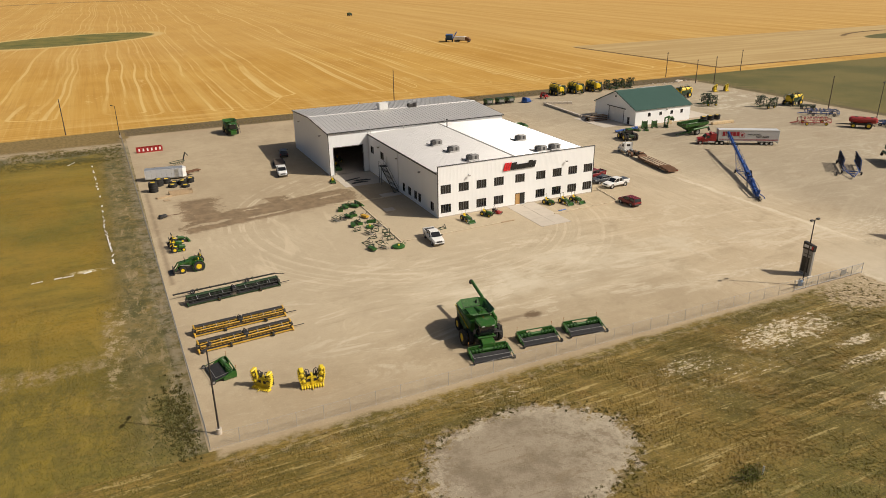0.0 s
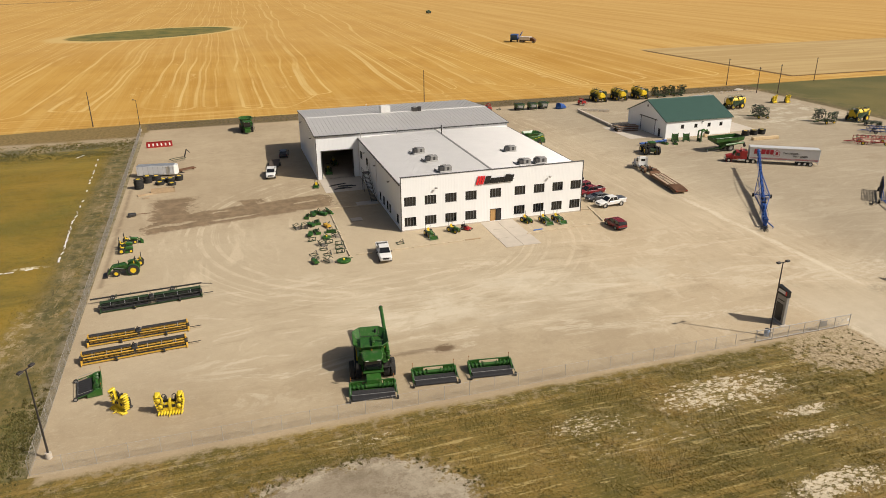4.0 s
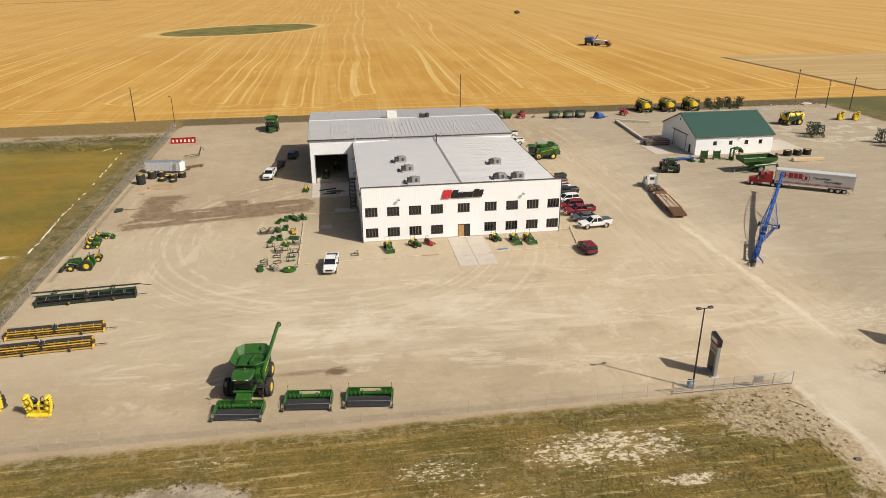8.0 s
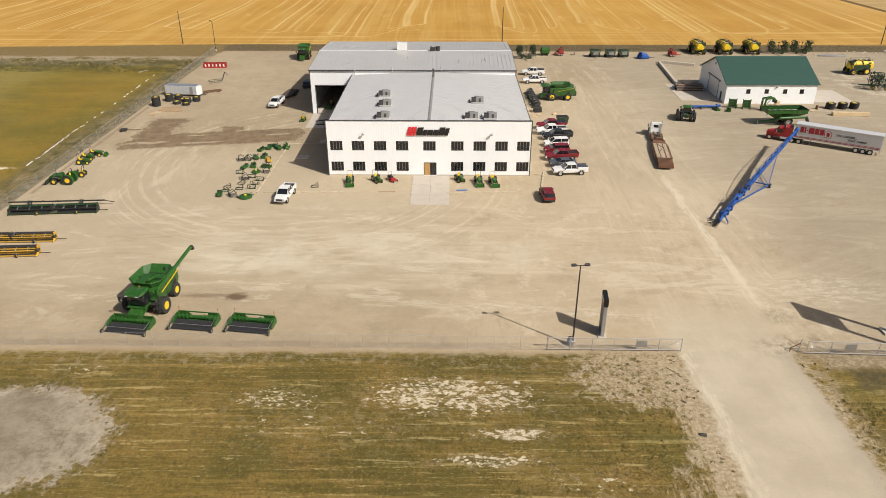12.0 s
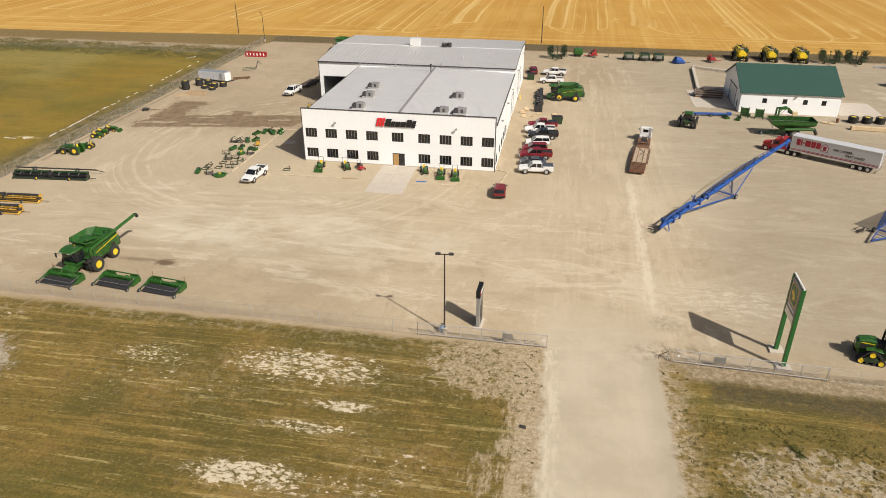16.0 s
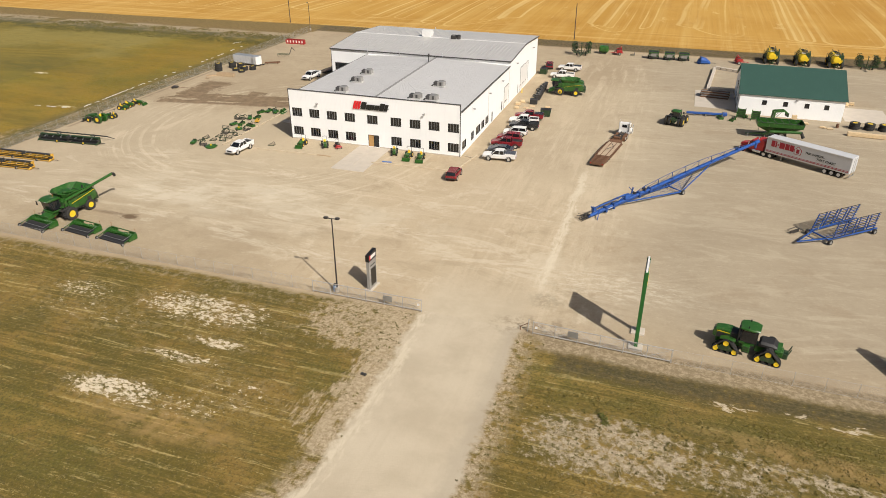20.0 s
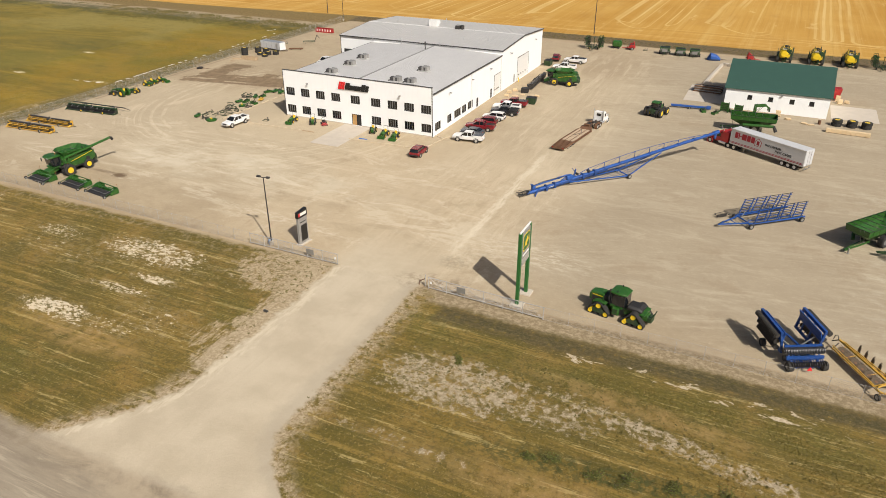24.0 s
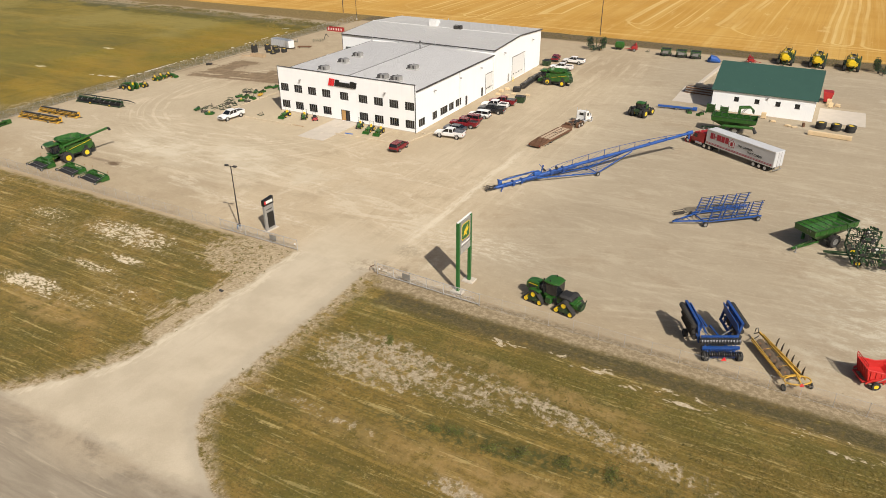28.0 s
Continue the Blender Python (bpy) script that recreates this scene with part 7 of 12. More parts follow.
# ---- trucks and trailers ----
def truck_tractor(m, paint_, label, sleeper=True):
    t = thing("semi_truck", m, label, "truck")
    part("frame_rail", Solid().box(-3.6, 2.6, -0.5, -0.35, 0.75, 1.0).box(-3.6, 2.6, 0.35, 0.5, 0.75, 1.0), DARKSTEEL, t)
    part("hood", hull(Solid(), [(1.1, 0.95, 0.7, 2.0, 0.12), (2.4, 0.85, 0.65, 1.8, 0.2), (3.1, 0.78, 0.65, 1.6, 0.2)]), paint_, t)
    part("grille", Solid().box(3.05, 3.14, -0.6, 0.6, 0.75, 1.5, c=0.04), ALU, t)
    part("cab", hull(Solid(), [(-0.3, 1.15, 0.8, 2.75, 0.1), (0.8, 1.15, 0.8, 2.75, 0.1), (1.3, 1.05, 0.8, 2.0, 0.1)]), paint_, t)
    part("windshield", Solid().prism([(0.86, 2.6), (1.34, 1.95), (1.40, 2.0), (0.92, 2.66)], -0.95, 0.95, "y"), GLASS, t)
    for s in (-1, 1):
        part("side_window", Solid().prism([(0.05, 1.75), (0.95, 1.75), (0.75, 2.45), (0.05, 2.45)], s * 1.15 - 0.015, s * 1.15 + 0.015, "y"), GLASS, t)
        part("exhaust_stack", Solid().rod((-0.45, s * 1.05, 1.0), (-0.45, s * 1.05, 3.5), 0.08, n=10), ALU, t)
        part("fuel_tank", Solid().rod((-1.3, s * 0.95, 0.75), (0.3, s * 0.95, 0.75), 0.32, n=14), ALU, t)
        part("mirror", Solid().box(1.15, 1.25, s * 1.45 - 0.12, s * 1.45 + 0.12, 1.7, 2.3, c=0.02).bar((1.1, s * 1.1, 2.2), (1.2, s * 1.45, 2.2), 0.04, 0.04), ALU, t)
        part("fender", Solid().lathe([(s * 0.75, 0.62), (s * 1.2, 0.62), (s * 1.2, 0.56), (s * 0.75, 0.56)], (2.35, 0, 0.55), "y", 16), paint_, t)
        part("headlight", Solid().box(2.95, 3.05, s * 0.72 - 0.15, s * 0.72 + 0.15, 1.0, 1.2, c=0.03), LAMPGLASS, t)
    if sleeper:
        part("sleeper", hull(Solid(), [(-1.7, 1.2, 0.9, 3.0, 0.12), (-0.3, 1.2, 0.9, 3.15, 0.12)]), paint_, t)
        part("rear_window", Solid().box(-1.72, -1.69, -0.35, 0.35, 1.9, 2.4), GLASS, t)
    else:
        part("rear_window", Solid().box(-0.33, -0.29, -0.5, 0.5, 1.9, 2.45), GLASS, t)
    part("fifth_wheel", Solid().lathe([(1.05, 0.5), (1.15, 0.5)], (-2.6, 0, 0), "z", 16), DARKSTEEL, t)
    part("bumper", Solid().box(3.1, 3.25, -1.1, 1.1, 0.45, 0.75, c=0.04), ALU, t)
    pair(t, 2.35, 0.98, 0.52, 0.3, ALU)
    for x in (-1.95, -3.25):
        for y in (0.72, 1.05):
            pair(t, x, y, 0.52, 0.28, ALU)
        for s in (-1, 1):
            part("mud_guard", Solid().lathe([(s * 0.6, 0.66), (s * 1.2, 0.66), (s * 1.2, 0.62), (s * 0.6, 0.62)], (x, 0, 0.52), "y", 14), RUST if not sleeper else BLACK, t)
    return t


CARRIERRED = plain("crimson lettering", (0.32, 0.016, 0.030), 0.4, spread=0.06)


def van_trailer(m, length=16.2):
    """A box trailer; its front towards +x, its origin under the middle."""
    t = thing("semi_trailer", m, "white box semi-trailer with red bars and dark lettering", "trailer")
    a, b = -length / 2, length / 2
    part("box", Solid().box(a, b, -1.28, 1.28, 1.15, 4.05, c=0.05), TRAILERWHITE, t)
    part("roof", Solid().box(a + 0.05, b - 0.05, -1.23, 1.23, 4.05, 4.09), TRAILERROOF, t)
    for k in range(26):
        x = a + 0.35 + k * (length - 0.7) / 25
        for s in (-1, 1):
            part("side_post", Solid().box(x - 0.03, x + 0.03, s * 1.28 - 0.004, s * 1.28 + 0.004, 1.2, 4.0), TRAILERWHITE, t)
    for s in (-1, 1):
        part("side_rail", Solid().box(a, b, s * 1.28 - 0.03, s * 1.28 + 0.03, 1.08, 1.24), ALU, t)
        part("red_band", Solid().box(a + 0.2, b - 0.2, s * 1.30 - 0.005, s * 1.30 + 0.005, 1.36, 1.48), CARRIERRED, t)
        part("red_band", Solid().box(a + 0.2, b - 0.2, s * 1.30 - 0.005, s * 1.30 + 0.005, 1.58, 1.66), CARRIERRED, t)
        part("top_rail", Solid().box(a, b, s * 1.28 - 0.03, s * 1.28 + 0.03, 3.93, 4.1), ALU, t)
    # the carrier's name as plain slabs, its slogan as writing
    for s in (-1, 1):
        sgn = part("name_slabs", Solid().box(0, 0.02, 0, 0.02, 2.0, 2.02), CARRIERRED, t, "red slabs the size of the carrier name", at=pose(0, s * 1.298, 0, 0, 0, 0 if s < 0 else 180))
        x = -b + 1.0
        for w, h, z in ((0.68, 1.15, 2.5), (0.26, 1.15, 2.5), (0.3, 0.26, 2.95), (1.0, 1.15, 2.5), (0.78, 1.15, 2.5), (0.78, 1.15, 2.5)):
            part("name_slab", Solid().box(x, x + w, -0.025, -0.005, z, z + h), CARRIERRED, sgn)
            x += w + 0.11
        part("shield", Solid().prism([(x, 2.15), (x + 1.3, 2.15), (x + 1.4, 3.1), (x + 0.65, 3.75), (x - 0.05, 3.1)], -0.02, -0.004, "y"), CARRIERRED, sgn)
        part("shield_face", Solid().prism([(x + 0.1, 2.25), (x + 1.2, 2.25), (x + 1.28, 3.05), (x + 0.65, 3.62), (x + 0.07, 3.05)], -0.026, -0.02, "y"), TRAILERWHITE, sgn)
        part("shield_slab", Solid().box(x + 0.38, x + 0.95, -0.032, -0.026, 2.4, 3.2), CARRIERRED, sgn)
        for text, dx, z in (("THE CARRIER...", 2.0, 2.75), ("THAT CARES!", 4.2, 2.1)):
            cu = bpy.data.curves.new("slogan", "FONT")
            cu.body, cu.size, cu.extrude, cu.shear, cu.offset = text, 0.56, 0.004, 0.2, 0.018
            lettering = new("slogan", cu)
            dg = bpy.context.evaluated_depsgraph_get()
            me = bpy.data.meshes.new_from_object(lettering.evaluated_get(dg))
            bpy.data.objects.remove(lettering)
            me.materials.clear()
            part("slogan", me, SIGNBLACK, sgn, "dark slanted slogan lettering", at=pose(x + dx, -0.012, z, 90, 0, 0))
    part("rear_door", Solid().box(a - 0.03, a, -1.2, -0.02, 1.2, 3.95).box(a - 0.03, a, 0.02, 1.2, 1.2, 3.95), TRAILERWHITE, t)
    part("lock_rod", Solid().rod((a - 0.06, -0.4, 1.2), (a - 0.06, -0.4, 3.95), 0.025).rod((a - 0.06, 0.4, 1.2), (a - 0.06, 0.4, 3.95), 0.025), STEEL, t)
    part("rear_bumper", Solid().box(a - 0.05, a + 0.05, -1.15, 1.15, 0.5, 0.62).box(a - 0.03, a + 0.03, -0.7, -0.6, 0.6, 1.15).box(a - 0.03, a + 0.03, 0.6, 0.7, 0.6, 1.15), STEEL, t)
    for s in (-1, 1):
        part("landing_leg", Solid().box(b - 3.3, b - 3.15, s * 0.8 - 0.08, s * 0.8 + 0.08, 0.08, 1.15).box(b - 3.4, b - 3.05, s * 0.8 - 0.15, s * 0.8 + 0.15, 0.02, 0.08), STEEL, t)
    part("bogie", Solid().box(a + 1.2, a + 4.4, -0.6, 0.6, 0.75, 1.1, c=0.04), DARKSTEEL, t)
    for x in (a + 1.7, a + 2.95, a + 4.2):
        for y in (0.75, 1.08):
            pair(t, x, y, 0.52, 0.28, WHITE)
    return t


TRAILERWHITE = plain("white trailer skin", (0.55, 0.555, 0.56), 0.4, 0.1, spread=0.06)
TRAILERROOF = plain("pale grey trailer roof", (0.58, 0.58, 0.58), 0.45, 0.1, spread=0.08)


def lowboy_trailer(m):
    """A low gravel-stained deck trailer with a raised neck; its front towards +x."""
    t = thing("lowboy_trailer", m, "rust-brown lowbed trailer with a plank deck and raised neck", "trailer")
    part("neck", hull(Solid(), [(6.4, 0.8, 0.95, 1.35, 0.05), (7.0, 0.75, 1.0, 1.4, 0.05), (8.2, 0.5, 1.1, 1.42, 0.05), (8.8, 0.4, 1.1, 1.38, 0.05)]), RUST, t)
    part("gooseneck_slope", Solid().prism([(5.6, 0.5), (6.6, 0.98), (6.6, 1.32), (5.6, 0.95)], -1.2, 1.2, "y"), RUST, t)
    for s in (-1, 1):
        part("side_beam", Solid().box(-6.2, 6.0, s * 1.3 - 0.1, s * 1.3 + 0.1, 0.55, 0.92, c=0.03), RUST, t)
    for k in range(11):
        y = -1.15 + k * 0.23
        part("deck_plank", Solid().box(-3.4, 5.7, y - 0.105, y + 0.105, 0.80, 0.90), DECKWOOD, t)
    for s in (-1, 1):
        part("deck_rail", Solid().box(-3.4, 5.6, s * 0.52 - 0.05, s * 0.52 + 0.05, 0.90, 0.97), RUST, t)
        for k in range(12):
            part("outrigger", Solid().box(-2.9 + k * 0.72, -2.78 + k * 0.72, s * 1.50 - 0.1, s * 1.50 + 0.1, 0.72, 0.84), RUST, t)
        part("stake_rail", Solid().box(-3.2, 5.5, s * 1.61 - 0.02, s * 1.61 + 0.02, 0.70, 0.86), RUST, t)
        part("neck_frame", Solid().bar((6.3, s * 0.85, 1.38), (8.6, s * 0.55, 1.42), 0.1, 0.14).rod((6.5, s * 0.4, 1.4), (7.6, s * 0.3, 1.62), 0.09), DARKSTEEL, t)
    part("fluid_tank", Solid().rod((6.7, -0.6, 1.6), (6.7, 0.6, 1.6), 0.22, n=12), RUST, t)
    part("spare_tyre", Solid().lathe([(-0.13, 0.25), (-0.13, 0.44), (0.13, 0.44), (0.13, 0.25)], (7.4, 0.0, 1.58), "z", 18), RUBBER, t)
    part("hose_coil", Solid().tube([(7.8, -0.5, 1.5), (8.0, 0.0, 1.8), (7.8, 0.5, 1.5), (7.3, 0.6, 1.5)], 0.05, 6), BLACK, t)
    for k in range(7):
        part("tail_rib", Solid().bar((-6.9 + k * 0.52, -1.3, 0.90 + k * 0.038), (-6.9 + k * 0.52, 1.3, 0.90 + k * 0.038), 0.06, 0.06), RUST, t)
    part("tail_plate", Solid().box(-7.22, -7.16, -1.35, 1.35, 0.42, 0.84), RUST, t)
    part("beavertail", Solid().prism([(-7.2, 0.6), (-3.4, 1.0), (-3.4, 1.1), (-7.2, 0.82)], -1.35, 1.35, "y"), RUST, t)
    for s in (-1, 1):
        part("ramp", Solid().box(-6.6, -3.6, s * 0.85 - 0.4, s * 0.85 + 0.4, 1.0, 1.1, m=pose(0, 0, -0.36, 0, -4, 0)), DECKWOOD, t)
        part("tail_light", Solid().box(-7.26, -7.2, s * 1.1 - 0.12, s * 1.1 + 0.12, 0.62, 0.76), REDLENS, t)
    part("cross_member", Solid().box(-3.2, -3.0, -1.2, 1.2, 0.5, 0.8).box(0, 0.2, -1.2, 1.2, 0.5, 0.8).box(3, 3.2, -1.2, 1.2, 0.5, 0.8), DARKSTEEL, t)
    part("chain", Solid().tube([(5.0, 0.5, 0.93), (3.0, -0.4, 0.93), (1.0, 0.3, 0.93)], 0.05, 5), DARKSTEEL, t)
    for x in (-2.4, -3.6, -4.8):
        for y in (0.7, 1.1):
            pair(t, x, y, 0.44, 0.26, STEEL)
    return t


# ---- grain auger ----
def grain_auger(foot, head, wheel_at):
    """A long blue swing auger from its hopper on the ground to its raised spout."""
    g = thing("grain_auger", None, "long blue grain auger on a wheeled truss undercarriage", "grain auger")
    foot, head = Vector(foot), Vector(head)
    way = (head - foot).normalized()
    side = way.cross(Vector((0, 0, 1))).normalized()
    up = side.cross(way)
    length = (head - foot).length
    p = lambda f, s=0.0, u=0.0: foot + way * (f * length) + side * s + up * u
    part("main_tube", Solid().rod(p(0), p(1), 0.27, n=14), BLUE, g)
    part("drive_line", Solid().rod(p(0.05, 0.32, 0.1), p(0.97, 0.32, 0.1), 0.05), NAVY, g)
    for k in range(10):
        f = 0.05 + 0.1 * k
        part("tube_clamp", Solid().rod(p(f), p(f + 0.006), 0.29, n=14), NAVY, g)
    # one truss cable over the tube, on posts, with thin diagonals
    posts = [(0.30, 1.05), (0.38, 1.25), (0.46, 1.4), (0.54, 1.45), (0.62, 1.4), (0.70, 1.25), (0.78, 1.0), (0.87, 0.7)]
    part("truss_cable", Solid().tube([p(0.22, 0, 0.35)] + [p(f, 0, u) for f, u in posts] + [p(0.96, 0, 0.25)], 0.045, 6), NAVY, g)
    for f, u in posts:
        part("truss_post", Solid().bar(p(f, 0, 0.2), p(f, 0, u), 0.08, 0.08), NAVY, g)
        part("post_foot", Solid().box(-0.16, 0.16, -0.28, 0.28, -0.12, 0.30, m=Matrix.Translation(p(f, 0, 0.02)) @ pose(0, 0, 0, 0, 0, math.degrees(math.atan2(way.y, way.x))), c=0.04), NAVY, g)
    for (fa, ua), (fb, ub) in zip(posts, posts[1:]):
        part("truss_diagonal", Solid().rod(p(fa, 0, 0.25), p(fb, 0, ub), 0.022, n=5), NAVY, g)
    part("walk_rail", Solid().rod(p(0.05, -0.45, 0.05), p(0.9, -0.45, 0.05), 0.06).rod(p(0.05, -0.55, -0.2), p(0.6, -0.55, -0.2), 0.05), BLUE, g)
    # spout
    part("head_box", Solid().rod(p(0.985, 0, 0.05), p(1.015, 0, 0.05), 0.36, n=12), BLUE, g)
    part("spout", Solid().rod(p(1.0), p(1.0) + Vector((0, 0, -1.1)), 0.26, 0.2, 12), BLUE, g)
    # undercarriage
    w = Vector(wheel_at)
    across = Vector((way.x, way.y, 0)).normalized().cross(Vector((0, 0, 1)))
    legs = part("undercarriage", Solid().bar(w + across * 1.7 + Vector((0, 0, 0.5)), w - across * 1.7 + Vector((0, 0, 0.5)), 0.16, 0.16), BLUE, g)
    for s in (-1, 1):
        part("lift_arm", Solid().bar(w + across * 1.5 * s + Vector((0, 0, 0.5)), p(0.68, 0.3 * s, -0.25), 0.13, 0.18), BLUE, legs)
        part("lower_arm", Solid().bar(w + across * 1.5 * s + Vector((0, 0, 0.5)), p(0.20, 0.28 * s, -0.25), 0.15, 0.18), BLUE, legs)
        for k in range(1, 6):
            q = w + across * 1.5 * s + Vector((0, 0, 0.5))
            e1, e2 = q.lerp(p(0.16, 0.28 * s, -0.25), k / 6.5), q.lerp(p(0.66, 0.3 * s, -0.25), k / 6.5)
            part("arm_tie", Solid().rod(e1, e2, 0.025, n=5), NAVY, legs)
        part("brace", Solid().bar(w + across * 1.5 * s + Vector((0, 0, 0.5)), p(0.42, 0.25 * s, -0.2), 0.07, 0.07), BLUE, legs)
        ob = wheel(legs, 0, 0, 0.42, 0.3, STEEL)
        yaw = math.atan2(way.y, way.x)
        ob.matrix_basis = Matrix.Translation(w + across * 1.75 * s + Vector((0, 0, 0.42))) @ pose(0, 0, 0, 0, 0, math.degrees(yaw))
    part("cross_brace", Solid().bar(p(0.5, -0.2, -0.25), w + across * 1.4 + Vector((0, 0, 0.6)), 0.05, 0.05).bar(p(0.5, 0.2, -0.25), w - across * 1.4 + Vector((0, 0, 0.6)), 0.05, 0.05), BLUE, legs)
    part("lower_tube", Solid().rod(p(0.02, -0.2, -0.42), p(0.40, -0.1, -0.40), 0.13, n=10), BLUE, g)
    for f in (0.09, 0.13, 0.27, 0.33):
        part("saddle", Solid().box(-0.2, 0.2, -0.42, 0.42, -0.5, 0.42, m=Matrix.Translation(p(f, 0, 0)) @ pose(0, 0, 0, 0, 0, math.degrees(math.atan2(way.y, way.x))), c=0.06), NAVY, g)
    part("winch_drum", Solid().rod(p(0.30, -0.3, 0.55), p(0.30, 0.3, 0.55), 0.22, n=12), DARKSTEEL, g)
    part("winch_post", Solid().bar(p(0.30, 0, 0.1), p(0.30, 0, 0.75), 0.18, 0.3), BLUE, g)
    part("swing_arm", Solid().bar(p(0.06, 0, 0.3), p(0.02, 1.3, -0.1), 0.14, 0.16), BLUE, g)
    part("swing_wheel_leg", Solid().bar(p(0.02, 1.3, -0.1), p(0.02, 1.3, -0.1) + Vector((0, 0, -0.35)), 0.1, 0.1), BLUE, g)
    # motor, gearbox and intake at the foot
    turn = pose(0, 0, 0, 0, 0, math.degrees(math.atan2(way.y, way.x)))
    part("swing_tube", Solid().rod(p(0.03, 0, 1.0), p(0.19, 0, 1.05), 0.15, n=12).rod(p(0.055, 0, 1.0), p(0.06, 0, 1.0), 0.2, n=12).rod(p(0.15, 0, 1.03), p(0.155, 0, 1.03), 0.2, n=12), BLUE, g, "short blue swing tube above the intake")
    part("end_bracket", Solid().bar(p(0.025, 0, -0.2), p(0.025, 0, 1.35), 0.24, 0.30).bar(p(0.025, -0.4, 1.2), p(0.025, 0.4, 1.2), 0.16, 0.2).box(-0.3, 0.3, -0.3, 0.3, -0.2, 0.3, m=Matrix.Translation(p(0.03, 0, 0.75)) @ turn, c=0.06), BLUE, g)
    part("gearbox", Solid().box(-0.75, 0.55, -0.4, 0.4, -0.1, 0.62, m=Matrix.Translation(p(0.205, 0, 0.3)) @ turn, c=0.1).bar(p(0.16, 0, 0.3), p(0.2, 0, 0.95), 0.14, 0.14), BLUE, g)
    part("drive_mast", Solid().bar(p(0.225, 0, 0.4), p(0.235, 0.05, 1.75), 0.16, 0.22).bar(p(0.232, 0, 1.2), p(0.222, -0.35, 1.9), 0.09, 0.09), NAVY, g)
    part("hydraulic_motor", Solid().rod(p(0.24, -0.35, 0.75), p(0.24, 0.35, 0.75), 0.2, n=10), BLACK, g)
    part("hose", Solid().tube([p(0.03, 0.2, 1.2), p(0.07, 0.3, 1.45), p(0.13, 0.25, 1.3), p(0.2, 0.2, 0.9)], 0.04, 6), BLACK, g)
    part("maker_plate", Solid().bar(p(0.10, 0.272, 0.02), p(0.13, 0.272, 0.02), 0.02, 0.18).bar(p(0.10, -0.272, 0.02), p(0.13, -0.272, 0.02), 0.02, 0.18), WHITE, g, "pale maker plate")
    intake = part("intake_guard", Solid().rod(p(-0.035), p(0.01), 0.10, n=10), BLACK, g, "black caged intake on the gravel")
    for k in range(8):
        a = 2 * math.pi * k / 8
        part("cage_bar", Solid().rod(p(-0.04, 0.36 * math.cos(a), 0.36 * math.sin(a) + 0.1), p(0.01, 0.3 * math.cos(a), 0.3 * math.sin(a)), 0.03, n=5), BLACK, intake)
    for k in range(3):
        part("cage_ring", Solid().tube([p(-0.035 + 0.02 * k, 0.36 * math.cos(b * 0.785), 0.36 * math.sin(b * 0.785) + 0.08) for b in range(9)], 0.03, 5), BLACK, intake)
    part("hitch", Solid().bar(foot + Vector((-1.7, -0.6, 0.12)), foot + Vector((0.3, 0.1, 0.3)), 0.1, 0.1).bar(foot + Vector((-1.6, 0.3, 0.12)), foot + Vector((0.2, -0.1, 0.3)), 0.08, 0.08), BLACK, g)
    return g


